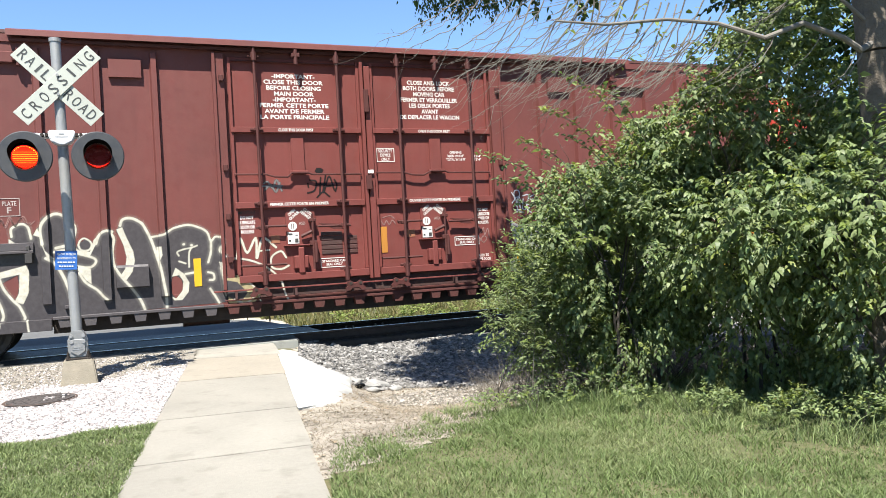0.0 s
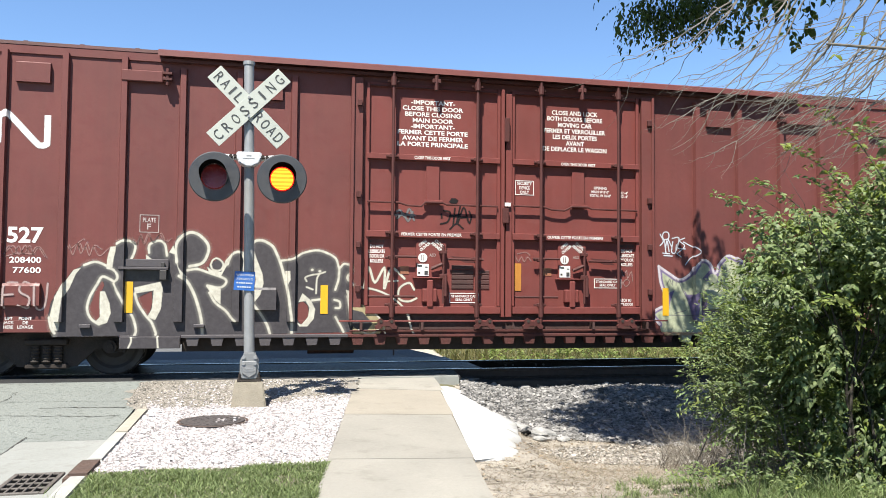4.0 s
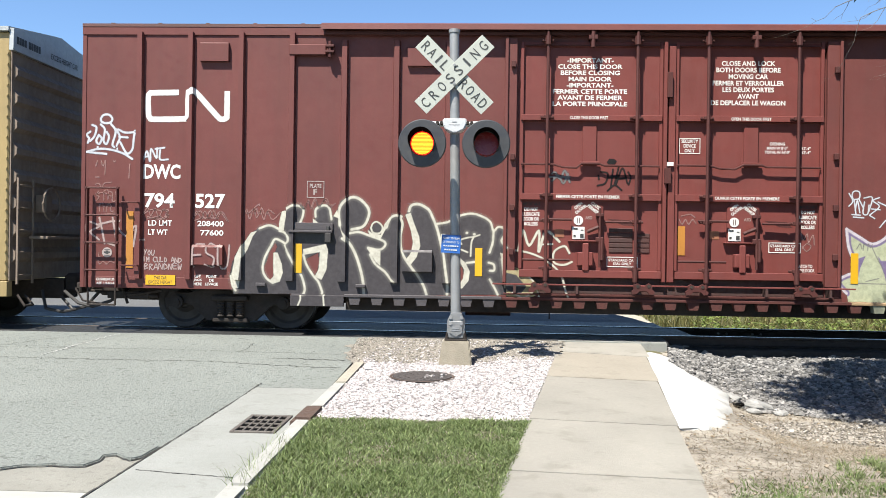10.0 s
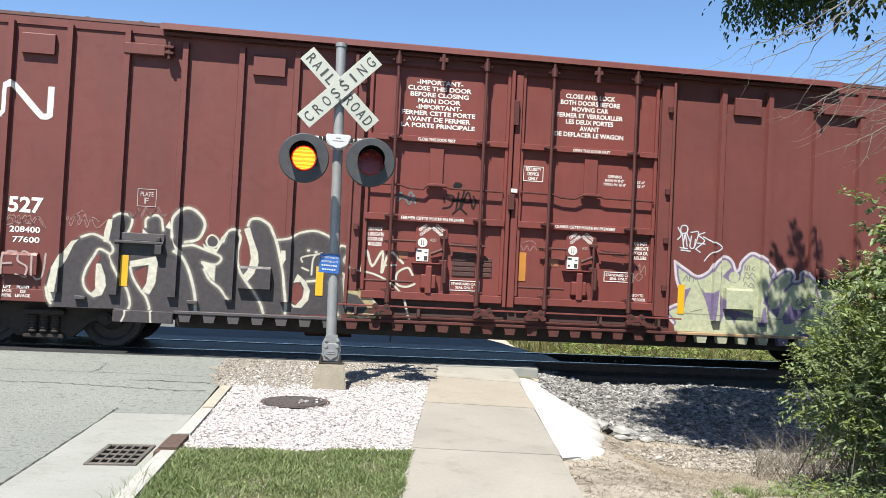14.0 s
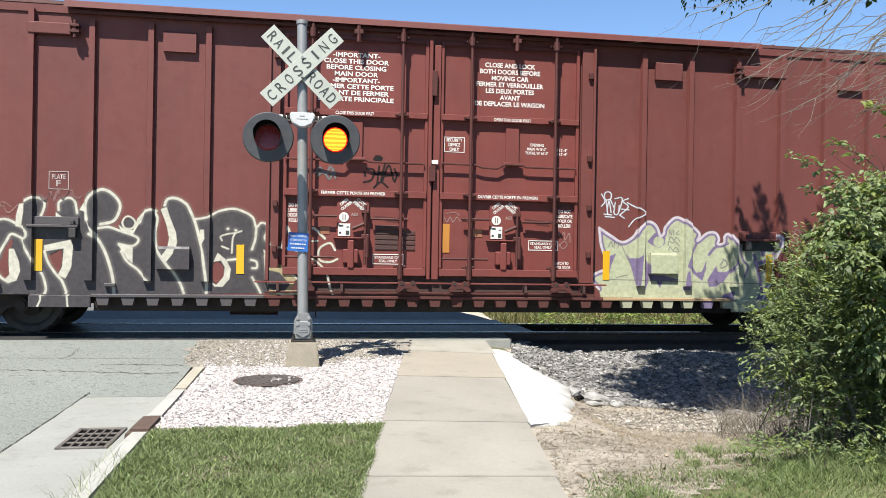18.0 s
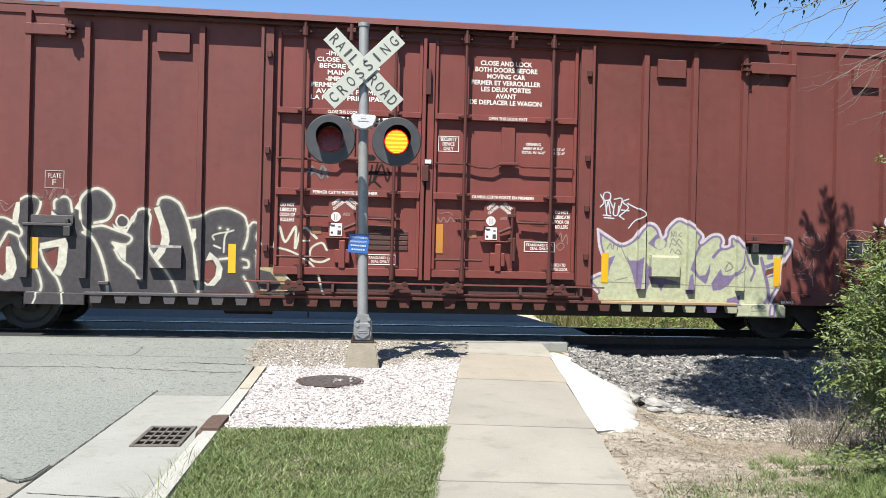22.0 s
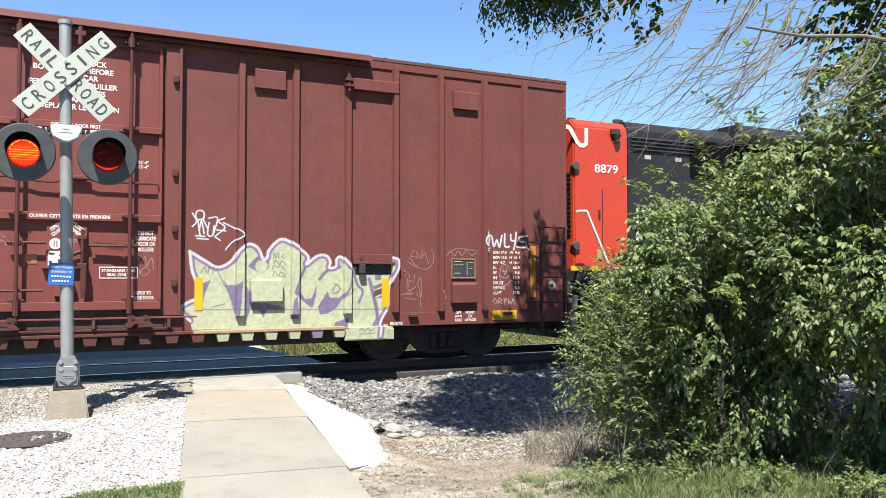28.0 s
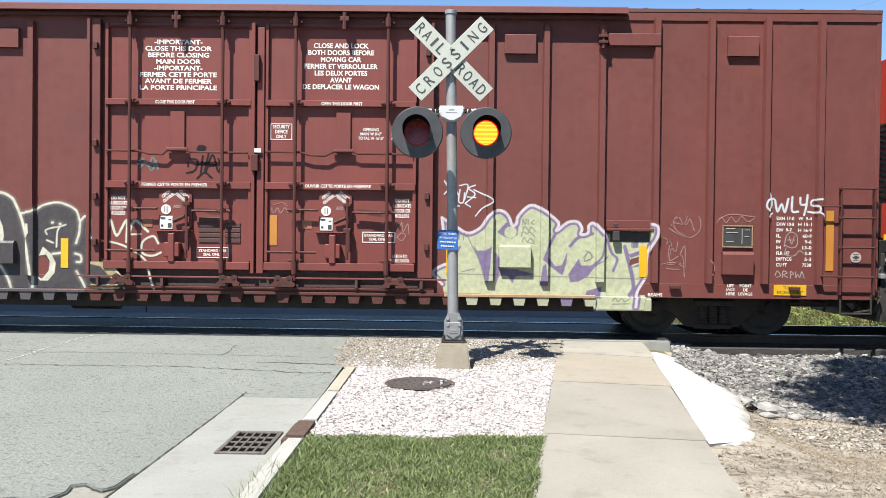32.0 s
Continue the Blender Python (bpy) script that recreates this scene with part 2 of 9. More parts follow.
VOID = surface("drain_darkness", (0.006, 0.006, 0.006), rough=0.9, bump=0.0, spec=0.0)
GRATE_IRON = surface("worn_grate_iron", (0.089, 0.0779, 0.0686), (0.0594, 0.0501, 0.0427), 0.7, big=7, fine=70, bump=0.3)
# bark darkened to carry the shade inside the shrubs
SHADE_BARK = surface("shaded_stem_bark", (0.0398, 0.0329, 0.0254), (0.0265, 0.0223, 0.018), 0.9, big=6, fine=40, bump=0.3)
DARK_BED = surface("oily_shaded_ballast", (0.035, 0.032, 0.030), (0.022, 0.021, 0.020), 0.9, big=4, fine=30, bump=0.6, bump_scale=30)
SOIL = surface("dry_soil_and_litter", (0.275, 0.247, 0.202), (0.110, 0.091, 0.068), 0.95, big=1.5, fine=14, pits=(8.0, (0.06, 0.047, 0.032), 0.75), col3=(0.31, 0.282, 0.238), bump=0.8, bump_scale=26, stretch=(0.45, 1.2, 1.0))
FIELD = surface("verge_ground", (0.0742, 0.0795, 0.0292), (0.1166, 0.0954, 0.0477), 0.95, big=0.7, fine=25, col3=(0.0318, 0.0451, 0.0133), bump=0.5, bump_scale=30)
GRIT = island_surface("pale_tan_grit", (0.2968, 0.2756, 0.2438), (0.212, 0.1882, 0.159), low=0.5, high=1.2)
PEBBLE = island_surface("white_marble_chips", (0.4268, 0.4025, 0.3929), (0.3492, 0.3152, 0.3055), low=0.44, high=1.3)
GREY_GRIT = island_surface("grey_tan_grit", (0.30, 0.275, 0.235), (0.17, 0.15, 0.125), low=0.4, high=1.25)
STONE = island_surface("grey_ballast_stone", (0.2173, 0.2094, 0.1988), (0.1431, 0.1378, 0.1325), low=0.35, high=1.35)
VERGE_PALE = island_surface("pale_verge_blade", (0.1216, 0.1542, 0.0586), (0.1982, 0.2211, 0.1126), rough=0.6, trans=0.3, low=0.7, high=1.25)
LITTER = island_surface("dark_litter_twig", (0.0689, 0.0504, 0.0345), (0.1378, 0.106, 0.0742), low=0.6, high=1.2)
VERGE = island_surface("verge_blade", (0.0763, 0.1169, 0.0338), (0.1526, 0.1922, 0.0811), rough=0.6, trans=0.3, low=0.65, high=1.25)
STRAW = island_surface("straw", (0.1908, 0.159, 0.114), (0.2756, 0.2465, 0.1961), rough=0.8, low=0.6, high=1.2)
GRASS = island_surface("lawn_blade", (0.089, 0.1294, 0.0443), (0.1781, 0.2105, 0.0969), rough=0.6, trans=0.3, low=0.4, high=1.5)
WEED = island_surface("weed_blade", (0.0795, 0.0954, 0.0265), (0.159, 0.1325, 0.0583), rough=0.7, trans=0.3, low=0.6, high=1.2)
LEAF = island_surface("shrub_leaf", (0.0883, 0.132, 0.0493), (0.1725, 0.2086, 0.0957), rough=0.5, trans=0.40, low=0.65, high=1.4, spec=0.35)
PLUME = island_surface("feathery_weed_leaf", (0.0984, 0.1344, 0.054), (0.174, 0.204, 0.102), rough=0.6, trans=0.3, low=0.6, high=1.35, spec=0.25)
LEAF_LIGHT = island_surface("young_leaf", (0.0992, 0.1426, 0.031), (0.1674, 0.1922, 0.0558), rough=0.55, trans=0.35, low=0.7, high=1.3, spec=0.3)
LEAF_DARK = island_surface("tree_leaf", (0.0315, 0.0595, 0.0154), (0.063, 0.0945, 0.0245), rough=0.55, trans=0.3, low=0.6, high=1.3, spec=0.25)
DRY = island_surface("dry_stem", (0.0848, 0.0716, 0.0556), (0.1537, 0.1325, 0.1034), low=0.6, high=1.2)
BARK = surface("grey_bark", (0.106, 0.0901, 0.0689), (0.0689, 0.0556, 0.0424), 0.9, big=6, fine=40, bump=0.5, bump_scale=30)
TWIG = surface("bare_twig_bark", (0.15, 0.135, 0.115), (0.085, 0.076, 0.064), 0.9, big=6, fine=40, bump=0.2)
CREAM = surface("yellow_boxcar_paint", (0.2756, 0.2014, 0.0848), (0.2279, 0.1696, 0.0742), 0.55, streak=(0.1325, 0.0954, 0.0371))
END_GREY = surface("grimy_car_end", (0.186, 0.1412, 0.1034), (0.1309, 0.1, 0.0758), 0.75, big=1.5, streak=(0.0551, 0.0482, 0.0413))
ROOF_GREY = surface("galvanised_roof", (0.3339, 0.3498, 0.3498), (0.2703, 0.2862, 0.2862), 0.5, metal=0.3)
LOCO_RED = surface("locomotive_orange_red", (0.3844, 0.0341, 0.0124), (0.3224, 0.031, 0.0124), 0.4, big=1.5, bump=0.03)
LOCO_BLACK = surface("locomotive_black", (0.0128, 0.0128, 0.0144), (0.0208, 0.0208, 0.0216), 0.55, big=1.5, bump=0.05, spec=0.25)
FAR_LEAF = island_surface("shrub_leaf", (0.064, 0.100, 0.034), (0.125, 0.158, 0.066), rough=0.5, trans=0.33, low=0.55, high=1.4, spec=0.35)

# ---------------------------------------------------------------- mesh helpers
ORIGIN = {}


def thing(name, at, label, category, group="", kind=""):
    """A top-level thing: an Empty at its base."""
    ob = new(name)
    ob.empty_display_size = 0.2
    ob.location = at
    ORIGIN[ob.name] = Vector(at)
    return tagged(ob, label, category, group, kind)


def part(name, bm, material, parent=None, label="", pivot=None, smooth=False, mesh=None):
    """Links a bmesh, drawn in place coordinates, as one mesh object under parent; pivot: its own origin."""
    base = ORIGIN[parent.name] if parent else Vector((0, 0, 0))
    at = Vector(pivot) if pivot is not None else base.copy()
    me = mesh
    if me is None:
        me = bpy.data.meshes.new(name)
        bm.transform(Matrix.Translation(-at))
        if smooth:
            for f in bm.faces:
                f.smooth = True
        bm.to_mesh(me)
        bm.free()
        for m in material if isinstance(material, (list, tuple)) else [material]:
            me.materials.append(m)
    ob = new(name, me)
    if parent:
        ob.parent = parent
    ob.location = at - base
    ORIGIN[ob.name] = at
    if label:
        ob["label"] = label
    return ob


def structure(name, bm, material, label, category="ground", smooth=False):
    ob = part(name, bm, material, None, smooth=smooth)
    return tagged(ob, label, category, kind="structure")


def B():
    return bmesh.new()


def box(bm, x0, x1, y0, y1, z0, z1, bevel=0.0, segs=1):
    """A box between two corners, with its edges bevelled."""
    r = bmesh.ops.create_cube(bm, size=1.0, matrix=Matrix.Translation(((x0 + x1) / 2, (y0 + y1) / 2, (z0 + z1) / 2)) @ Matrix.Diagonal((abs(x1 - x0), abs(y1 - y0), abs(z1 - z0), 1)))
    if bevel:
        es = list({e for v in r["verts"] for e in v.link_edges})
        bmesh.ops.bevel(bm, geom=es, offset=bevel, segments=segs, affect="EDGES")
    return bm


def tube(bm, a, b, r, r2=None, n=10, caps=True):
    """A round bar from a to b."""
    a, b = Vector(a), Vector(b)
    d = b - a
    m = Matrix.Translation((a + b) / 2) @ d.to_track_quat("Z", "Y").to_matrix().to_4x4()
    bmesh.ops.create_cone(bm, cap_ends=caps, segments=n, radius1=r, radius2=r if r2 is None else r2, depth=d.length, matrix=m)
    return bm


def pipe(bm, pts, r, n=6):
    """A bar bent along a list of points."""
    for a, b in zip(pts, pts[1:]):
        tube(bm, a, b, r, n=n)
    for p in pts[1:-1]:
        bmesh.ops.create_icosphere(bm, subdivisions=1, radius=r * 1.02, matrix=Matrix.Translation(p))
    return bm


def prism(bm, poly, y0, y1):
    """An outline in x and z, drawn out from y0 to y1."""
    f = [bm.verts.new((x, y0, z)) for x, z in poly]
    k = [bm.verts.new((x, y1, z)) for x, z in poly]
    bm.faces.new(f)
    bm.faces.new(k[::-1])
    n = len(poly)
    for i in range(n):
        bm.faces.new((f[(i + 1) % n], f[i], k[i], k[(i + 1) % n]))
    return bm


def slab(bm, poly, z0, z1, bevel=0.0):
    """An outline in x and y, drawn out from z0 to z1; a height may be a function of x and y."""
    h0 = z0 if callable(z0) else (lambda x, y: z0)
    h1 = z1 if callable(z1) else (lambda x, y: z1)
    f = [bm.verts.new((x, y, h1(x, y))) for x, y in poly]
    k = [bm.verts.new((x, y, h0(x, y))) for x, y in poly]
    top = bm.faces.new(f)
    bm.faces.new(k[::-1])
    n = len(poly)
    for i in range(n):
        bm.faces.new((f[(i + 1) % n], f[i], k[i], k[(i + 1) % n]))
    bmesh.ops.recalc_face_normals(bm, faces=bm.faces[:])
    if bevel:
        bmesh.ops.bevel(bm, geom=list(top.edges), offset=bevel, segments=2, affect="EDGES")
    return bm


def raw(name, verts, faces, material, parent=None, label="", smooth=False):
    me = bpy.data.meshes.new(name)
    base = ORIGIN[parent.name] if parent else Vector((0, 0, 0))
    vv = np.asarray(verts, dtype=float) - np.array(base)
    me.from_pydata(vv.tolist(), [], faces.tolist() if hasattr(faces, "tolist") else faces)
    me.materials.append(material)
    if smooth:
        me.polygons.foreach_set("use_smooth", [True] * len(me.polygons))
    ob = new(name, me)
    if parent:
        ob.parent = parent
    ORIGIN[ob.name] = base
    if label:
        ob["label"] = label
    return ob


TEXT_MESH = {}


def word_mesh(body, bold):
    """The outline of one line of writing, its height of capitals about 0.7."""
    key = (body, bold)
    if key not in TEXT_MESH:
        cu = bpy.data.curves.new("writing", "FONT")
        cu.body, cu.size, cu.offset, cu.resolution_u = body, 1.0, bold, 3
        ob = bpy.data.objects.new("writing", cu)
        scene.collection.objects.link(ob)
        me = bpy.data.meshes.new_from_object(ob.evaluated_get(bpy.context.evaluated_depsgraph_get()))
        bpy.data.objects.remove(ob)
        bpy.data.curves.remove(cu)
        TEXT_MESH[key] = me
    return TEXT_MESH[key]


def lettering(name, body, x0, x1, z0, z1, y, material, parent, label="", bold=0.0, turn=None, centred=True):
    """Writing on a face that looks towards -y, line by line: fills the box x0..x1, z0..z1. turn: (angle, centre x, centre z)."""
    lines = body.split("\n")
    span = {}
    for ln in lines:
        co = [v.co for v in word_mesh(ln, bold).vertices]
        span[ln] = (min(c.x for c in co), max(c.x for c in co), min(c.y for c in co), max(c.y for c in co))
    wide = max(b - a for a, b, c, d in span.values())
    sx = (x1 - x0) / wide
    pitch = (z1 - z0) / (len(lines) - 0.26)
    for k, ln in enumerate(lines):
        bm = B()
        bm.from_mesh(word_mesh(ln, bold))
        a, b, c, d = span[ln]
        w = (b - a) * sx
        left = (x0 + x1) / 2 - w / 2 if centred else x0
        top = z1 - k * pitch
        cap = pitch * 0.74 if len(lines) > 1 else z1 - z0
        for v in bm.verts:
            v.co = (left + (v.co.x - a) * sx, y, top - cap + (v.co.y - c) / (d - c) * cap)
        if turn:
            bmesh.ops.rotate(bm, verts=bm.verts[:], cent=(turn[1], y, turn[2]), matrix=Matrix.Rotation(radians(turn[0]), 3, "Y"))
        if sum(f.normal.y * f.calc_area() for f in bm.faces) > 0:
            bmesh.ops.reverse_faces(bm, faces=bm.faces[:])
        part(name, bm, material, parent, label)

# ---------------------------------------------------------------- ground, road, pavement, track
RAIL_TOP = 0.085


def smooth(v, a, b):
    t = np.clip((v - a) / (b - a), 0, 1)
    return t * t * (3 - 2 * t)


def walk_right(y):
    return 2.48 + 0.154 * y


def walk_left(y):
    return 1.205 + 0.155 * y


def ground_z(x, y):
    """Height of the one ground sheet."""
    x, y = np.asarray(x, dtype=float), np.asarray(y, dtype=float)
    z = np.full(np.broadcast(x, y).shape, -0.03)
    z = z - 0.10 * smooth(-x, 1.15, 1.3)
    d = x - walk_right(y)
    ditch = smooth(d, 0.05, 1.45) * smooth(y, -5.4, -0.6) * (1 - 0.62 * smooth(y, 0.9, 2.5) - 0.05 * smooth(y, 2.4, 3.0)) * (1 - 0.5 * smooth(x, 7, 12))
    z = z - 0.56 * ditch
    east = smooth(x, 3.0, 3.5)
    z = z - 0.03 * east * smooth(y, 2.4, 2.9) * (1 - smooth(y, 5.0, 5.6))
    z = z - 0.12 * (1 - east) * smooth(y, 2.0, 2.6)
    z = z - 0.60 * smooth(x, 1.0, 6.0) * smooth(y, 5.5, 6.6)
    z = z + 0.02 * np.sin(1.7 * x + 0.6) * np.cos(1.3 * y) * smooth(d, 0.3, 2.0)
    return z


def gz(x, y):
    return float(ground_z(x, y))


def axis(near0, near1, step, far):
    mid = list(np.arange(near0, near1 + step / 2, step))
    out = [near1 + step * 1.6 ** k for k in range(1, 40) if near1 + step * 1.6 ** k < far] + [far]
    inn = [near0 - step * 1.6 ** k for k in range(1, 40) if near0 - step * 1.6 ** k > -far] + [-far]
    return np.array(sorted(inn) + mid + out)


gx, gy = axis(-4.0, 12.0, 0.14, 3000.0), axis(-11.0, 12.0, 0.16, 3000.0)
GX, GY = np.meshgrid(gx, gy)
GZ = ground_z(GX, GY)
idx = np.arange(GX.size).reshape(GX.shape)
quads = np.stack([idx[:-1, :-1], idx[:-1, 1:], idx[1:, 1:], idx[1:, :-1]], -1).reshape(-1, 4)
ground = raw("ground", np.stack([GX, GY, GZ], -1).reshape(-1, 3), quads, FIELD, None, smooth=True)
tagged(ground, "uneven verge of dry soil, litter and short grass", "ground", kind="structure")


def draped(name, poly, step, lift, material, label, category="ground", zf=None):
    """A thin layer that follows the ground inside an outline."""
    xs, ys = [p[0] for p in poly], [p[1] for p in poly]
    X, Y = np.meshgrid(np.arange(min(xs), max(xs) + step, step), np.arange(min(ys), max(ys) + step, step))
    jitter = 0.25 * step * np.sin(X * 37.1 + Y * 23.3)
    ins = inside(X + jitter, Y + jitter, poly)
    n = np.arange(X.size).reshape(X.shape)
    keep = ins[:-1, :-1]
    q = np.stack([n[:-1, :-1], n[:-1, 1:], n[1:, 1:], n[1:, :-1]], -1)[keep]
    used = np.unique(q)
    remap = np.zeros(X.size, int)
    remap[used] = np.arange(len(used))
    V = np.stack([X, Y, (zf or ground_z)(X, Y) + lift], -1).reshape(-1, 3)[used]
    ob = raw(name, V, remap[q], material, None, smooth=True)
    return tagged(ob, label, category, kind="structure")


def inside(X, Y, poly):
    r = np.zeros(X.shape, bool)
    j = len(poly) - 1
    for i in range(len(poly)):
        xi, yi = poly[i]
        xj, yj = poly[j]
        if yi != yj:
            r ^= ((yi > Y) != (yj > Y)) & (X < (xj - xi) * (Y - yi) / (yj - yi) + xi)
        j = i
    return r


SOIL_AREA = [(1.45, -6.0), (1.85, -3.4), (2.3, -0.5), (2.75, 1.4), (3.4, 2.6), (14, 2.6), (14, -4.0), (6.0, -3.6), (4.2, -4.3), (2.9, -5.2)]
soil = draped("soil", SOIL_AREA, 0.1, 0.004, SOIL, "bare tan soil with dry litter beside the sidewalk")


def road_z(x, y):
    return -0.065 + 0.095 * float(smooth(np.float64(y), -2.6, 2.2))


def strip(name, x0, x1, y0, y1, n, material, label, category="road", zf=road_z, thick=0.25):
    bm = B()
    ys = np.linspace(y0, y1, n)
    rows = [[bm.verts.new((x, y, zf(x, y))) for x in np.linspace(x0, x1, 6)] for y in ys]
    low = [[bm.verts.new((x, y, zf(x, y) - thick)) for x in (x0, x1)] for y in ys]
    for a, b in zip(rows, rows[1:]):
        for i in range(5):
            bm.faces.new((a[i], a[i + 1], b[i + 1], b[i]))
    for k in range(n - 1):
        bm.faces.new((rows[k][0], rows[k + 1][0], low[k + 1][0], low[k][0]))
        bm.faces.new((rows[k][-1], low[k][1], low[k + 1][1], rows[k + 1][-1]))
    bm.faces.new((*rows[0], low[0][1], low[0][0]))
    bm.faces.new((*rows[-1][::-1], low[-1][0], low[-1][1]))
    return structure(name, bm, material, label, category)


PAN_X, PAN_Y0, PAN_Y1 = -2.15, -60.0, -1.70
strip("road", -13.0, -1.36, PAN_Y1 + 0.006, 2.55, 40, ASPHALT, "worn light grey asphalt road leading to the tracks", "road")
strip("road_near", -13.0, PAN_X - 0.008, -4.40, PAN_Y1 + 0.006, 24, ASPHALT, "worn light grey asphalt road leading to the tracks", "road")
strip("gutter_pan", PAN_X, -1.36, PAN_Y0, PAN_Y1, 60, CONC_KERB, "smooth pale concrete gutter pan round the drain", "gutter", zf=lambda x, y: road_z(x, y) + 0.004)
strip("concrete_lane", -13.0, PAN_X - 0.008, -5.40, -4.412, 8, CONC_LANE, "smooth grey concrete lane before the asphalt", "road", zf=lambda x, y: road_z(x, y) + 0.002)
strip("concrete_lane_near", -13.0, PAN_X - 0.008, -60.0, -5.412, 20, CONC_PALE, "pale concrete lane nearer the walk", "road", zf=lambda x, y: road_z(x, y) + 0.002)


def ribbon(name, pts, width, material, label, lift=0.004, zf=road_z, seed=0, wob=0.02):
    """A narrow irregular line on the ground: a crack or a seam."""
    rng = np.random.default_rng(seed)
    P = []
    for (xa, ya), (xb, yb) in zip(pts, pts[1:]):
        n = max(2, int(math.hypot(xb - xa, yb - ya) / 0.05))
        for k in range(n):
            t = k / n
            P.append((xa + (xb - xa) * t + rng.normal(0, wob * 0.4), ya + (yb - ya) * t + rng.normal(0, wob * 0.4)))
    P.append(pts[-1])
    bm = B()
    prev = None
    for k, (x, y) in enumerate(P):
        a, b = P[max(k - 1, 0)], P[min(k + 1, len(P) - 1)]
        d = Vector((b[0] - a[0], b[1] - a[1], 0)).normalized()
        w = width * rng.uniform(0.35, 1.0)
        q = [bm.verts.new((x - d.y * w * s, y + d.x * w * s, zf(x, y) + lift)) for s in (-0.5, 0.5)]
        if prev:
            bm.faces.new((prev[0], prev[1], q[1], q[0]))
        prev = q
    bmesh.ops.recalc_face_normals(bm, faces=bm.faces[:])
    return structure(name, bm, material, label, "road crack")


bm = B()
edge = [(-13.0, -4.30), (-2.165, -4.30), (-2.17, -4.40), (-2.175, -4.60), (-2.23, -4.67), (-2.31, -4.62), (-2.39, -4.55), (-2.46, -4.59), (-2.43, -4.72), (-2.47, -4.85), (-2.58, -4.87), (-2.70, -4.85), (-2.89, -4.90), (-2.99, -4.98), (-3.3, -5.02), (-3.6, -5.07), (-6.0, -5.34), (-13.0, -6.09)]
slab(bm, edge, road_z(0, -5) - 0.05, road_z(0, -5) + 0.022, 0.008)
ribbon("road_crack", [(x, y - 0.012) for x, y in edge[:0:-1][:-1]], 0.022, CRACK, "ragged dark crack along the asphalt edge", 0.010, seed=1, wob=0.012)
structure("asphalt_edge", bm, ASPHALT, "ragged broken edge of the grey asphalt layer", "road")
ribbon("slab_joint", [(-2.10, -4.90), (-1.68, -4.98), (-1.38, -5.02)], 0.012, CRACK, "thin joint across the gutter pan", 0.008, seed=6, wob=0.008)
ribbon("pan_joint", [(-2.165, -9.0), (-2.16, -3.9), (-2.155, -1.45)], 0.020, CRACK, "dark joint beside the gutter pan", 0.008, seed=2, wob=0.008)
ribbon("pan_joint_far", [(-2.09, -1.695), (-1.38, -1.70)], 0.010, CRACK, "thin joint across the gutter pan", 0.008, seed=4, wob=0.006)
for k, (pts, w) in enumerate((([(-9, 0.72), (-5.5, 0.74), (-4.4, 0.77), (-2.7, 0.70), (-1.6, 0.62)], 0.014), ([(-8, -0.05), (-4.86, -0.12), (-3.24, -0.11), (-1.65, -0.41), (-1.45, -0.34)], 0.024), ([(-2.44, 0.23), (-1.9, 0.2), (-1.48, 0.14)], 0.03), ([(-3.08, 0.64), (-3.0, 1.0), (-3.09, 1.55)], 0.012), ([(-7.5, -0.6), (-6.6, 0.8), (-5.9, 2.3)], 0.012), ([(-4.6, -3.2), (-4.1, -2.6)], 0.01), ([(-10, -1.2), (-8.0, -0.9)], 0.012), ([(-11, 0.9), (-7.0, 0.95), (-5.0, 0.8)], 0.012))):
    ribbon("hairline_crack", pts, w, CRACK, "hairline crack in the asphalt", 0.005, seed=20 + k, wob=0.05)
SCUFF = surface("white_scuff", (0.318, 0.318, 0.3053), (0.2544, 0.2544, 0.2417), 0.9, bump=0.1)
ribbon("white_scuff", [(-5.50, 0.15), (-5.51, 0.76), (-5.51, 1.9), (-5.51, 2.4)], 0.028, SCUFF, "scuffed remains of white road paint", 0.006, seed=40, wob=0.07)
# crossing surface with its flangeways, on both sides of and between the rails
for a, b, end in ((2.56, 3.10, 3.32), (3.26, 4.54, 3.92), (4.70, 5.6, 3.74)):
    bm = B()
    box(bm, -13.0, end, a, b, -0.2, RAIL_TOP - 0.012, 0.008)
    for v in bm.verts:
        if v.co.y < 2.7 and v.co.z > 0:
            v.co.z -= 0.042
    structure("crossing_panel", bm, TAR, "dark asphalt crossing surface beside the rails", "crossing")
strip("far_road", -13.0, 3.0, 5.61, 120.0, 30, ASPHALT_FAR, "dark asphalt road going on beyond the tracks", "road", zf=lambda x, y: RAIL_TOP - 0.02 - 0.10 * float(smooth(np.float64(y), 6, 12)))


bm = B()
slab(bm, [(3.002, 5.61), (3.68, 5.61), (3.58, 6.7), (3.42, 8.1), (3.12, 9.0), (3.002, 9.3)], -0.3, lambda x, y: RAIL_TOP - 0.02 - 0.10 * float(smooth(np.float64(y), 6, 12)), 0.01)
structure("far_road_edge", bm, ASPHALT_FAR, "dark asphalt road edge beyond the tracks", "road")
FAR_PATH = [(3.2, 9.2), (3.72, 6.6), (4.8, 7.6), (5.9, 9.6), (5.65, 12.6), (5.75, 16.5), (4.0, 17.0)]
draped("far_path", FAR_PATH, 0.09, 0.0, CONC_TAN, "tan dirt and concrete strip beside the far road", "path", zf=lambda X, Y: ground_z(X, Y) + 0.025)

# kerb in pieces
kerb = thing("kerb", (-1.24, -4.0, -0.12), "pale concrete kerb between road and gravel strip", "kerb", kind="structure")


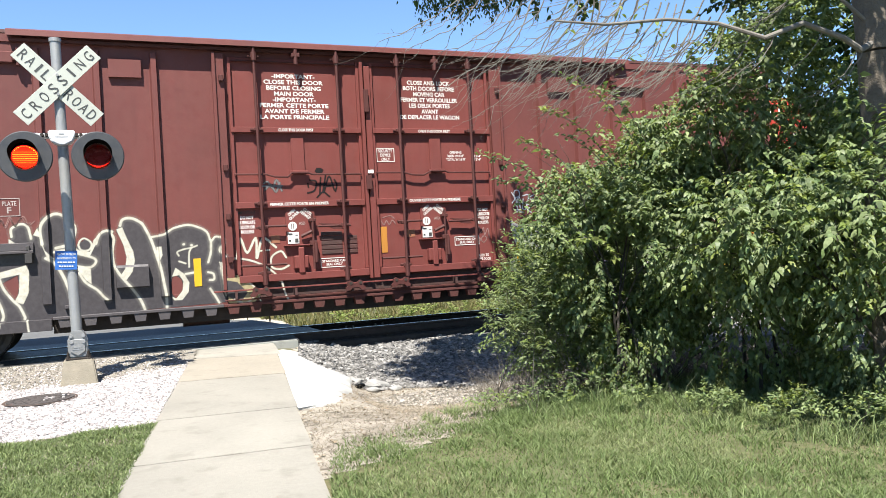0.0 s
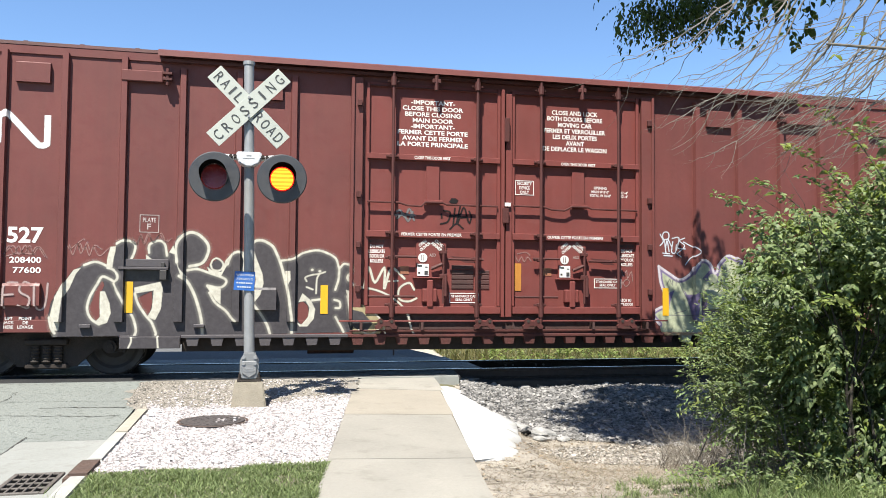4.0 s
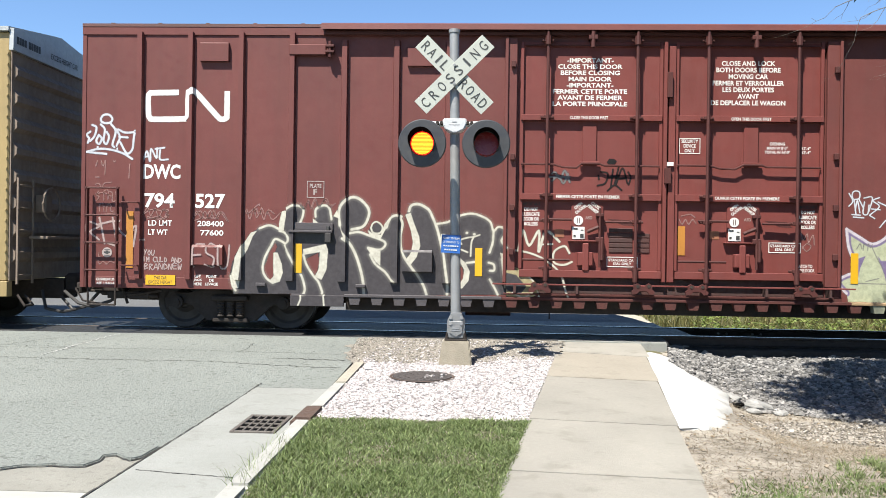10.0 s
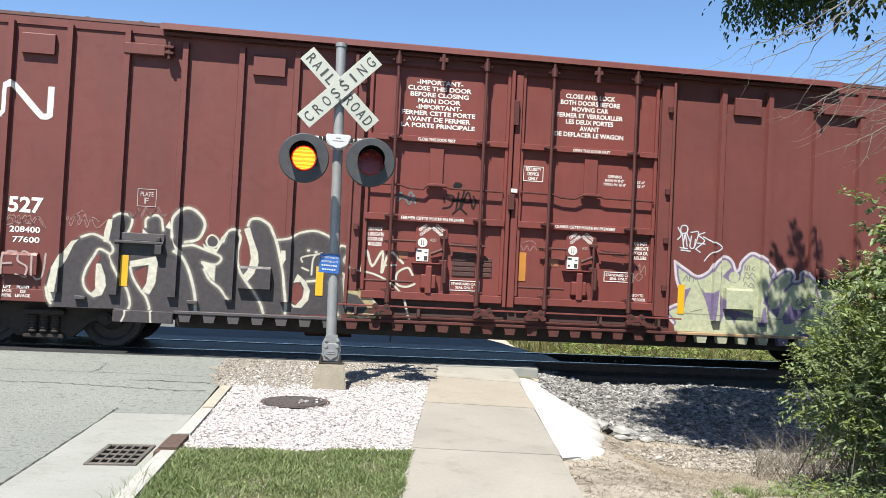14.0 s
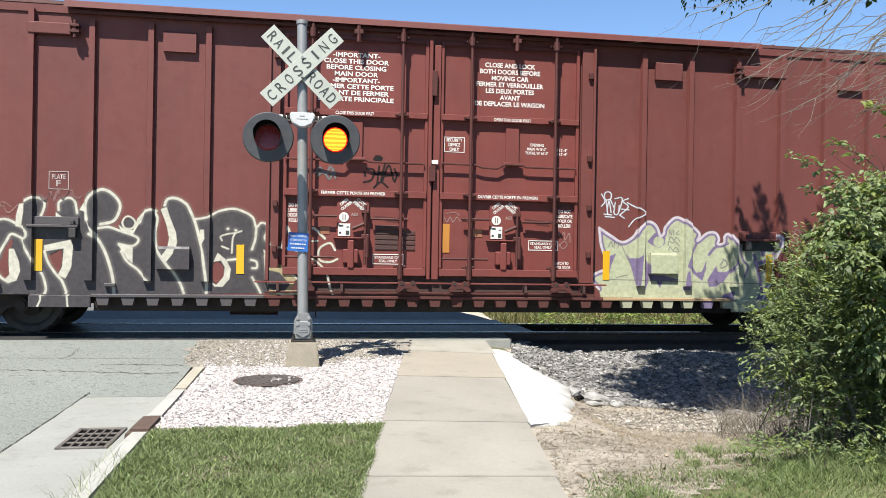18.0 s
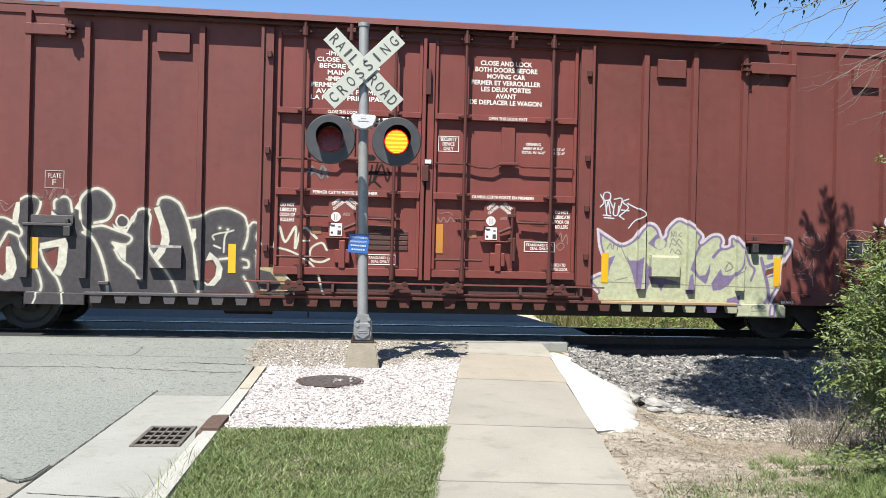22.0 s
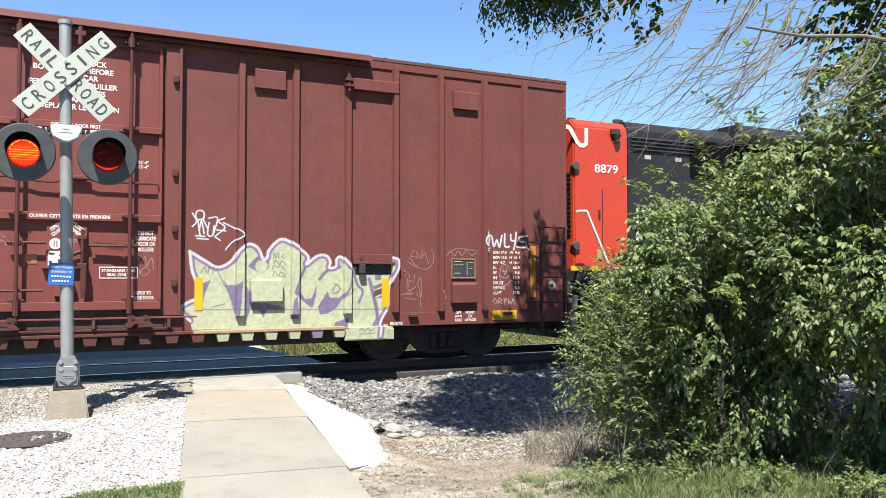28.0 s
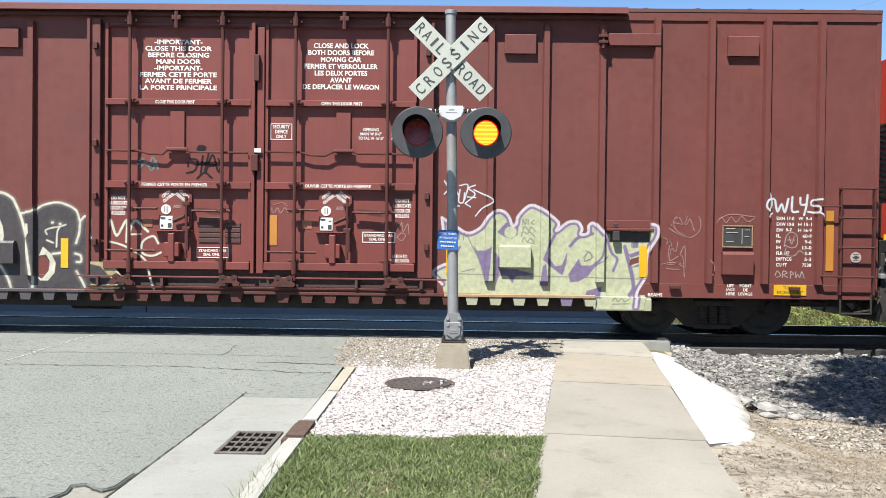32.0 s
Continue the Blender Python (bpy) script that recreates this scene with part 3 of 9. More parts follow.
def kerb_piece(y0, y1, mat_, label, top=0.012, x0=-1.35, x1=-1.15):
    bm = B()
    prism(bm, [(y0, 0), (y1, 0), (y1, 1), (y0, 1)], x0, x1)
    for v in bm.verts:
        y, x, s = v.co.x, v.co.y, v.co.z
        face = 0.03 if abs(x - x0) < 1e-5 and s else 0.0
        v.co = (x + face, y, (top + 0.03 * float(smooth(np.float64(y), -1.5, 1.5)) if s else -0.24))
    bmesh.ops.recalc_face_normals(bm, faces=bm.faces[:])
    bmesh.ops.bevel(bm, geom=[e for e in bm.edges if all(v.co.z > -0.1 for v in e.verts)], offset=0.03, segments=3, affect="EDGES")
    part("kerb_stone", bm, mat_, kerb, label)


kerb_piece(-1.62, -0.16, KERB_WORN, "worn tan kerb end")
kerb_piece(-2.93, -1.63, KERB_PALE, "")
kerb_piece(-3.50, -2.94, IRON_RUST, "rusty cast-iron kerb inlet", top=0.018, x0=-1.38)
kerb_piece(-5.4, -3.51, KERB_PALE, "")
kerb_piece(-8.4, -5.41, KERB_PALE, "")
kerb_piece(-14.0, -8.41, KERB_PALE, "")

# storm drain grate
grate = thing("storm_drain_grate", (-1.61, -3.43, -0.06), "rusty cast-iron storm drain grate set in concrete", "drain grate")
gzt = road_z(0, -3.45) + 0.014
GX0, GX1, GY0, GY1 = -1.80, -1.42, -3.76, -3.10
bm = B()
box(bm, GX0 + 0.03, GX1 - 0.03, GY0 + 0.03, GY1 - 0.03, gzt - 0.012, gzt - 0.008)
part("pit", bm, VOID, grate, "dark drain pit")
bm = B()
for x0, x1, y0, y1 in ((GX0, GX0 + 0.035, GY0, GY1), (GX1 - 0.035, GX1, GY0, GY1), (GX0 + 0.035, GX1 - 0.035, GY0, GY0 + 0.035), (GX0 + 0.035, GX1 - 0.035, GY1 - 0.035, GY1)):
    box(bm, x0, x1, y0, y1, gzt - 0.022, gzt + 0.006, 0.004)
part("grate_frame", bm, GRATE_IRON, grate)
for k in range(1, 4):
    y = GY0 + 0.035 + k * (GY1 - GY0 - 0.07) / 4
    part("grate_bar", box(B(), GX0 + 0.035, GX1 - 0.035, y - 0.014, y + 0.014, gzt - 0.02, gzt + 0.002, 0.003), GRATE_IRON, grate)
for k in range(1, 5):
    x = GX0 + 0.035 + k * (GX1 - GX0 - 0.07) / 5
    part("grate_bar", box(B(), x - 0.009, x + 0.009, GY0 + 0.035, GY1 - 0.035, gzt - 0.018, gzt + 0.004, 0.003), GRATE_IRON, grate)

# sidewalk slabs, skewed to the track
pavement = thing("pavement", (1.8, -3.0, 0.0), "pale tan concrete sidewalk slabs with narrow joints", "sidewalk", kind="structure")
JOINTS = [(-14.0, -0.1), (-12.0, -0.1), (-10.2, -0.1), (-8.4, -0.1), (-6.6, -0.12), (-4.89, -0.13), (-3.22, -0.18), (-0.82, -0.24), (1.42, -0.40), (2.56, 0.0)]
for (a, ka), (b, kb) in zip(JOINTS, JOINTS[1:]):
    bm = B()
    g = 0.012 if b == 1.42 else 0.006
    h = 0.012 if b == -0.82 else 0.006
    slab(bm, [(walk_left(a), a + g), (walk_right(a), a + g + ka), (walk_right(b + kb), b - h + kb), (walk_left(b), b - h)], -0.14, lambda x, y: 0.0 + 0.02 * float(smooth(np.float64(y), 0.5, 2.6)), 0.008)
    part("paving_slab", bm, CONC_WARM if b == 1.42 else CONC, pavement, "warmer tan slab before the rails" if b == 1.42 else "")
bm = B()
slab(bm, [(1.55, 2.50), (3.28, 2.50), (3.34, 2.78), (1.55, 2.78)], -0.3, 0.035, 0.015)
part("kerb_block", bm, CONC_KERB, pavement, "grey concrete block end at the rail")
# poured white apron that slopes off the walk into the ditch
bm = B()
outline_l = [(walk_right(y) + 0.012, y) for y in np.linspace(1.55, -3.48, 66)]
width = np.interp(np.linspace(1.55, -3.48, 66), [-3.48, -3.4, -2.95, -2.5, -2.1, -1.75, -1.3, -0.8, -0.2, 0.36, 1.03, 1.5, 1.55], [0.0, 0.20, 0.46, 0.54, 0.56, 0.62, 0.74, 0.83, 0.90, 0.92, 0.60, 0.22, 0.16])
random.seed(4)
verts = []
for (x, y), w in zip(outline_l, width):
    w = w + random.uniform(-0.045, 0.045) + 0.05 * math.sin(y * 7.1) * math.sin(y * 3.3 + 1)
    verts.append([bm.verts.new((x + w * k, y + random.uniform(-0.02, 0.02) * k, max(gz(x + w * k, y) + 0.03, -0.015 - 0.33 * k * w) + random.uniform(-0.006, 0.006) * k)) for k in (0, 0.25, 0.5, 0.75, 1.0)] + [bm.verts.new((x + w * 1.02, y, gz(x + w, y) - 0.1))])
for a, b in zip(verts, verts[1:]):
    for i in range(5):
        bm.faces.new((a[i], b[i], b[i + 1], a[i + 1]))
structure("concrete_apron", bm, CONC_WHITE, "bright white poured concrete apron along the sidewalk edge", "apron", smooth=True)


# ---------------------------------------------------------------- loose stones and grass
def rocks(name, poly, per_m2, size, material, label, lift=0.0, seed=1, flat=0.7, category="gravel", avoid=None, zf=None):
    """Many small angular stones as one object."""
    rng = np.random.default_rng(seed)
    xs, ys = np.array([p[0] for p in poly]), np.array([p[1] for p in poly])
    n = int(per_m2 * (xs.max() - xs.min()) * (ys.max() - ys.min()))
    X, Y = rng.uniform(xs.min(), xs.max(), n), rng.uniform(ys.min(), ys.max(), n)
    ok = inside(X, Y, poly)
    if avoid is not None:
        ok &= ~avoid(X, Y)
    X, Y = X[ok], Y[ok]
    n = len(X)
    base = np.array([(i, j, k) for i in (-0.7, 0.7) for j in (-0.7, 0.7) for k in (-0.7, 0.7)], float)
    tri = np.array([(0, 1, 3), (0, 3, 2), (4, 6, 7), (4, 7, 5), (0, 4, 5), (0, 5, 1), (2, 3, 7), (2, 7, 6), (0, 2, 6), (0, 6, 4), (1, 5, 7), (1, 7, 3)])
    V = np.repeat(base[None], n, 0) * rng.uniform(0.65, 1.2, (n, 1, 3)) + rng.uniform(-0.33, 0.33, (n, 8, 3))
    tip = rng.uniform(-0.7, 0.7, (n, 1))
    V = np.stack([V[..., 0], V[..., 1] * np.cos(tip) - V[..., 2] * np.sin(tip), V[..., 1] * np.sin(tip) + V[..., 2] * np.cos(tip)], -1)
    s = size * rng.lognormal(0, 0.33, (n, 1, 1)) * 0.5
    V = V * s * np.array([1, 1, flat])
    a = rng.uniform(0, 6.283, n)
    ca, sa = np.cos(a)[:, None], np.sin(a)[:, None]
    x, y = V[..., 0] * ca - V[..., 1] * sa, V[..., 0] * sa + V[..., 1] * ca
    zb = ground_z(X, Y) if zf is None else zf(X, Y)
    V = np.stack([x + X[:, None], y + Y[:, None], V[..., 2] + (zb + lift)[:, None] + 0.3 * s[:, :, 0]], -1)
    F = (tri[None] + 8 * np.arange(n)[:, None, None]).reshape(-1, 3)
    ob = raw(name, V.reshape(-1, 3), F, material)
    return tagged(ob, label, category, kind="stuff")


def blades(name, poly, per_m2, height, material, label, seed=2, width=0.006, category="grass", lean=0.5, avoid=None, thin=None, zf=None, clump=0.0):
    """Grass blades as one object."""
    rng = np.random.default_rng(seed)
    xs, ys = np.array([p[0] for p in poly]), np.array([p[1] for p in poly])
    n = int(per_m2 * (xs.max() - xs.min()) * (ys.max() - ys.min()))
    X, Y = rng.uniform(xs.min(), xs.max(), n), rng.uniform(ys.min(), ys.max(), n)
    ok = inside(X, Y, poly)
    if avoid is not None:
        ok &= ~avoid(X, Y)
    if thin is not None:
        ok &= rng.uniform(0, 1, n) < thin(X, Y)
    X, Y = X[ok], Y[ok]
    n = len(X)
    Z = ground_z(X, Y) if zf is None else zf(X, Y)
    h = height * rng.lognormal(0, 0.3, n)
    if clump:
        h = h * np.array([max(0.35, 1 + clump * noise.noise(Vector((x * 3.1, y * 3.1, 0.7)))) for x, y in zip(X, Y)])
    a = rng.uniform(0, 6.283, n)
    L = h * rng.uniform(0.1, 1.0, n) * lean * 1.4
    w = width * rng.uniform(0.7, 1.4, n)
    b = rng.uniform(0, 6.283, n)
    cx, sx = np.cos(a), np.sin(a)
    P0 = np.stack([X - w * np.cos(b), Y - w * np.sin(b), Z], -1)
    P1 = np.stack([X + w * np.cos(b), Y + w * np.sin(b), Z], -1)
    mx, my = X + 0.4 * L * cx, Y + 0.4 * L * sx
    P2 = np.stack([mx - 0.75 * w * np.cos(b), my - 0.75 * w * np.sin(b), Z + h * 0.62], -1)
    P3 = np.stack([mx + 0.75 * w * np.cos(b), my + 0.75 * w * np.sin(b), Z + h * 0.62], -1)
    P4 = np.stack([X + L * cx, Y + L * sx, Z + h], -1)
    V = np.stack([P0, P1, P2, P3, P4], 1).reshape(-1, 3)
    F = (np.array([(0, 1, 3), (0, 3, 2), (2, 3, 4)])[None] + 5 * np.arange(n)[:, None, None]).reshape(-1, 3)
    ob = raw(name, V, F, material)
    return tagged(ob, label, category, kind="stuff")


GRAVEL_PAD = [(-1.165, -3.42), (walk_left(-3.36) - 0.01, -3.36), (walk_left(1.0), 1.0), (1.3, 2.4), (-0.9, 2.4), (-1.35, 0.7), (-1.165, -0.1)]


def pad_z(X, Y):
    rise = -0.016 + 0.05 * smooth(Y, -0.3, 2.2)
    return np.where(X < -1.28, np.maximum(rise, -0.061 + 0.095 * smooth(Y, -2.6, 2.2)), rise)


draped("gravel_bed", [(-1.18, -3.5), (walk_left(-3.4) + 0.05, -3.5), (walk_left(1.0) + 0.05, 1.0), (1.62, 2.52), (-1.5, 2.52), (-1.66, 2.2), (-1.44, 1.85), (-1.74, 1.4), (-1.5, 1.1), (-1.62, 0.75), (-1.44, 0.5), (-1.5, 0.25), (-1.36, -0.14), (-1.18, -0.14)], 0.05, 0.0, surface("gravel_bed", (0.2332, 0.2147, 0.1828), (0.1908, 0.1723, 0.1431), 0.95, big=3, fine=45, col3=(0.1272, 0.114, 0.0954), bump=0.7, bump_scale=60), "bed of white marble chips and tan grit round the signal", "gravel", zf=pad_z)


def not_gravel(X, Y):
    man = ((X + 0.37) / 0.325) ** 2 + ((Y + 1.2) / 0.37) ** 2 < 1 + 0.16 * np.sin(9 * X + 5 * Y)
    foot = (abs(X) < 0.23) & (abs(Y - 0.1) < 0.23)
    worn = np.random.default_rng(5).uniform(0, 1, X.shape) < 0.96 * smooth(Y - 0.55 * np.maximum(X, 0) + 0.12 * np.sin(X * 7) + 0.1 * np.sin(X * 17), -0.5, 0.35)
    return man | foot | worn


rocks("white_gravel", GRAVEL_PAD, 5600, 0.0185, PEBBLE, "loose white marble chips round the crossing signal", seed=3, avoid=not_gravel, zf=lambda x, y: pad_z(x, y) + 0.025 * np.exp(-((x + 0.1) ** 2 + (y + 1.2) ** 2) / 1.2))
rocks("grey_grit", [(-1.62, 2.45), (1.45, 2.45), (1.3, 0.9), (0.5, 0.25), (-1.2, -0.1), (-1.5, 0.4)], 2200, 0.018, GREY_GRIT, "trodden grey and tan grit between signal and track", seed=23, avoid=lambda X, Y: (abs(X) < 0.23) & (abs(Y - 0.1) < 0.23), zf=lambda x, y: pad_z(x, y) - 0.004)
BALLAST = [(2.95, 1.0), (3.30, 2.46), (3.36, 3.08), (17, 3.08), (17, -0.9), (8.0, -0.8), (5.2, -0.55), (4.2, 0.05), (3.62, 0.15), (3.3, 0.45)]
draped("ballast_bed", BALLAST, 0.12, 0.02, surface("ballast_bed", (0.1325, 0.1272, 0.1219), (0.0901, 0.0848, 0.0822), 0.95, big=3, fine=60, bump=0.6), "grey crushed-stone ballast shoulder", "ballast")
rocks("ballast_stones", BALLAST[:3] + [(9, 3.08), (9, -0.8)] + BALLAST[6:], 2000, 0.043, STONE, "loose grey ballast stones beside the track", lift=0.014, seed=6, flat=0.75, category="ballast")
rocks("ballast_stones_far", [(9, 3.08), (17, 3.08), (17, -0.9), (9, -0.8)], 170, 0.11, STONE, "loose grey ballast stones beside the track", lift=0.02, seed=16, flat=0.75, category="ballast")
rocks("ballast_between_rails", [(3.0, 2.76), (3.0, 5.5), (20, 5.5), (20, 2.76)], 60, 0.10, STONE, "grey ballast stones between the rails", lift=0.015, seed=7, category="ballast")
rocks("pale_gravel_band", [(3.3, -0.75), (3.9, -0.5), (4.6, -0.45), (8, -0.8), (13, -0.9), (13, -2.4), (6, -2.3), (4.6, -2.0), (3.9, -1.6)], 800, 0.028, GRIT, "band of pale small gravel below the ballast", lift=0.015, seed=8)
rocks("soil_litter", SOIL_AREA, 60, 0.022, island_surface("litter_chip", (0.1802, 0.1378, 0.0901), (0.265, 0.2279, 0.1802), low=0.6, high=1.2), "scattered chips and dry litter on the soil", lift=0.012, seed=9, flat=0.4, category="litter")


for cx, cy, r, dz, ax in ((3.93, 0.24, 0.15, 0.06, (1.25, 0.8, 0.62)), (3.62, 0.42, 0.14, 0.04, (1.2, 0.7, 0.5)), (3.78, -0.02, 0.08, 0.03, (1.4, 0.8, 0.5)), (4.12, 0.0, 0.09, 0.02, (1.2, 0.9, 0.5))):
    bm = B()
    bmesh.ops.create_icosphere(bm, subdivisions=2, radius=r, matrix=Matrix.Translation((cx, cy, gz(cx, cy) + dz)) @ Matrix.Diagonal((*ax, 1)))
    for v in bm.verts:
        v.co += Vector(noise.noise_vector(v.co * 7)) * r * 0.42
    tagged(part("rubble_stone", bm, RUBBLE), "pale broken concrete rubble at the apron edge", "rubble", group="rubble at the apron")


def manhole():
    t = thing("manhole_cover", (-0.37, -1.2, 0.01), "round rusty cast-iron manhole cover in white gravel", "manhole cover")
    bm = B()
    bmesh.ops.create_cone(bm, cap_ends=True, segments=40, radius1=0.34, radius2=0.335, depth=0.03, matrix=Matrix.Translation((-0.37, -1.2, 0.018)))
    part("cover", bm, IRON, t)
    bm = B()
    for r in (0.12, 0.2, 0.28):
        for k in range(int(r * 80)):
            a = k * 6.283 / int(r * 80)
            box(bm, -0.37 + r * math.cos(a) - 0.014, -0.37 + r * math.cos(a) + 0.014, -1.2 + r * math.sin(a) - 0.014, -1.2 + r * math.sin(a) + 0.014, 0.032, 0.038)
    part("cast_pattern", bm, IRON, t, "raised cast studs")["kind"] = "stuff"
    bm = B()
    for k in range(36):
        a0, a1 = k * 6.283 / 36, (k + 1) * 6.283 / 36
        vs = [bm.verts.new((-0.37 + r * math.cos(a), -1.2 + r * math.sin(a), 0.026)) for r, a in ((0.345, a0), (0.375, a0), (0.375, a1), (0.345, a1))]
        bm.faces.new(vs)
    part("rim", bm, IRON_RUST, t)


manhole()
rocks("cover_chips", [(-0.36, -1.36), (-0.12, -1.36), (-0.08, -1.12), (-0.22, -1.08)], 260, 0.026, PEBBLE, "white marble chips kicked onto the manhole cover", seed=27, zf=lambda x, y: 0 * x + 0.036)

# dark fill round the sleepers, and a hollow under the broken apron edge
# near-black colour also carries the shade the train throws on the bed
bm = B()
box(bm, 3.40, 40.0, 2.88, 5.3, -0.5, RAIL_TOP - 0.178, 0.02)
structure("track_bed", bm, DARK_BED, "oily ballast between the sleepers, coloured darker for the train's shade", "ballast")
# solid black lump stands for the darkness inside the hollow
bm = B()
bmesh.ops.create_icosphere(bm, subdivisions=2, radius=0.075, matrix=Matrix.Translation((3.60, 0.02, gz(3.60, 0.02) + 0.05)) @ Matrix.Diagonal((1.15, 0.6, 0.6, 1)))
for v in bm.verts:
    v.co += Vector(noise.noise_vector(v.co * 8)) * 0.03
structure("apron_hollow_shade", bm, VOID, "black lump for the shade in a hollow under the apron edge", "hollow")

# rails and sleepers
for yc in (3.18, 4.62):
    bm = B()
    prof = [(-0.07, -0.17), (0.07, -0.17), (0.07, -0.158), (0.012, -0.14), (0.012, -0.045), (0.037, -0.035), (0.037, -0.006), (0.03, 0), (-0.03, 0), (-0.037, -0.006), (-0.037, -0.035), (-0.012, -0.045), (-0.012, -0.14), (-0.07, -0.158)]
    ring0 = [bm.verts.new((-90, yc + a, RAIL_TOP + b)) for a, b in prof]
    ring1 = [bm.verts.new((90, yc + a, RAIL_TOP + b)) for a, b in prof]
    for i in range(len(prof)):
        f = bm.faces.new((ring0[i], ring0[(i + 1) % len(prof)], ring1[(i + 1) % len(prof)], ring1[i]))
        f.material_index = 1 if i in (7,) else 0
    bmesh.ops.recalc_face_normals(bm, faces=bm.faces[:])
    structure("rail", bm, [RAIL, TREAD], "dark rusty steel rail with a polished head", "rail")
joint = thing("rail_joint", (5.1, 4.60, -0.05), "bolted joint bar on the far rail", "rail joint", kind="structure")
part("joint_bar", box(B(), 4.55, 5.65, 4.594, 4.607, RAIL_TOP - 0.138, RAIL_TOP - 0.05, 0.004), RAIL, joint)
for x in (4.71, 4.86, 5.33, 5.48):
    part("bolt", tube(B(), (x, 4.57, RAIL_TOP - 0.094), (x, 4.594, RAIL_TOP - 0.094), 0.02, n=8), GALV, joint, "pale bolt end")
TIE = surface("dark_timber_sleeper", (0.0292, 0.0238, 0.0201), (0.0451, 0.0371, 0.0318), 0.9, big=5, fine=50, bump=0.5, vary=0.2)
track = thing("sleepers", (8, 3.9, -0.25), "dark weathered timber sleepers under the rails", "sleepers", kind="structure")
tie = None
for k in range(30):
    x = 3.25 + 0.52 * k
    bm = B()
    if tie is None:
        box(bm, x - 0.115, x + 0.115, 3.08, 5.18, RAIL_TOP - 0.36, RAIL_TOP - 0.172, 0.012)
        tie = part("sleeper", bm, TIE, track, pivot=(x, 3.9, -0.2))
    else:
        bm.free()
        part("sleeper", None, None, track, pivot=(x, 3.9, -0.2), mesh=tie.data)


# ---------------------------------------------------------------- boxcar
CAR_L, CAR_R = -6.63, 12.24
PANEL_Y, RIB_Y, FAR_Y = 2.50, 2.42, 5.38
RIBS = [-5.61, -4.78, -3.95, -3.12, -2.27, -1.43, -0.59, 6.42, 7.25, 8.10, 8.92, 9.74, 10.58, 11.39]
DOOR_L, DOOR_R = 0.34, 5.52
WHEEL_R = 0.455
WHEELS, TRAIN_THINGS, LAMPS = [], [], []

boxcar = thing("boxcar", (2.8, 3.9, RAIL_TOP), "rust-red double-door boxcar covered in graffiti, rolling slowly", "boxcar")
TRAIN_THINGS.append(boxcar)


def add(name, material, label, *boxes, parent=None, bevel=0.006):
    bm = B()
    for b in boxes:
        box(bm, *b, bevel)
    return part(name, bm, material, parent or boxcar, label)


# shell: sides, ends and floor in one body, roof apart
bm = B()
prof = [(PANEL_Y, 0.80), (PANEL_Y, 4.95), (FAR_Y, 4.95), (FAR_Y, 0.80)]
r0 = [bm.verts.new((CAR_L + 0.06, y, z)) for y, z in prof]
r1 = [bm.verts.new((CAR_R - 0.06, y, z)) for y, z in prof]
for i in range(4):
    bm.faces.new((r0[i], r0[(i + 1) % 4], r1[(i + 1) % 4], r1[i]))
bm.faces.new(r0[::-1])
bm.faces.new(r1)
bmesh.ops.recalc_face_normals(bm, faces=bm.faces[:])
part("body", bm, RED, boxcar)
bm = B()
prism(bm, [(2.47, 5.02), (2.47, 5.07), (3.92, 5.22), (5.45, 5.07), (5.45, 5.02)], CAR_L, CAR_R)
for v in bm.verts:
    v.co = (v.co.y, v.co.x, v.co.z)
bmesh.ops.recalc_face_normals(bm, faces=bm.faces[:])
part("roof", bm, ROOF, boxcar, "low-pitched steel roof")
bm = B()
for k in range(24):
    x = CAR_L + 0.47 + k * 0.78
    box(bm, x, x + 0.06, 2.474, 2.56, 5.070, 5.082)
part("roof_seam", bm, ROOF, boxcar, "row of roof seam ends")["kind"] = "stuff"
add("cornice", RED, "", (CAR_L, CAR_R, 2.477, 2.55, 4.89, 5.018), bevel=0.004)
for x in (CAR_L, CAR_R - 0.07):
    add("corner_post", RED, "", (x, x + 0.07, 2.487, 2.6, 0.77, 4.888), bevel=0.006)
# end walls with horizontal corrugations
for x0, x1 in ((CAR_L - 0.03, CAR_L + 0.055), (CAR_R - 0.055, CAR_R + 0.03)):
    bm = B()
    for k in range(11):
        box(bm, x0, x1, 2.62, 5.22, 1.0 + 0.35 * k, 1.2 + 0.35 * k, 0.04, 2)
    part("end_corrugation", bm, RED_GRIME_AND_SHADE, boxcar, "corrugated steel end wall")
rib_mesh = {}
for x in RIBS:
    top = 4.925 if (x < -2.7 or x > 8.4) else 4.80
    key = round(top, 2)
    at = (x - 0.05, RIB_Y, 2.9)
    if key not in rib_mesh:
        bm = B()
        pr = [(x - 0.115, PANEL_Y + 0.01), (x - 0.092, RIB_Y), (x - 0.012, RIB_Y), (x + 0.004, PANEL_Y + 0.01)]
        a = [bm.verts.new((u, y, 0.93)) for u, y in pr]
        b = [bm.verts.new((u, y, top)) for u, y in pr]
        for i in range(4):
            bm.faces.new((a[i], a[(i + 1) % 4], b[(i + 1) % 4], b[i]))
        bm.faces.new(a[::-1])
        bm.faces.new(b)
        bmesh.ops.recalc_face_normals(bm, faces=bm.faces[:])
        rib_mesh[key] = part("side_rib", bm, RED, boxcar, pivot=at).data
    else:
        part("side_rib", None, None, boxcar, pivot=at, mesh=rib_mesh[key])
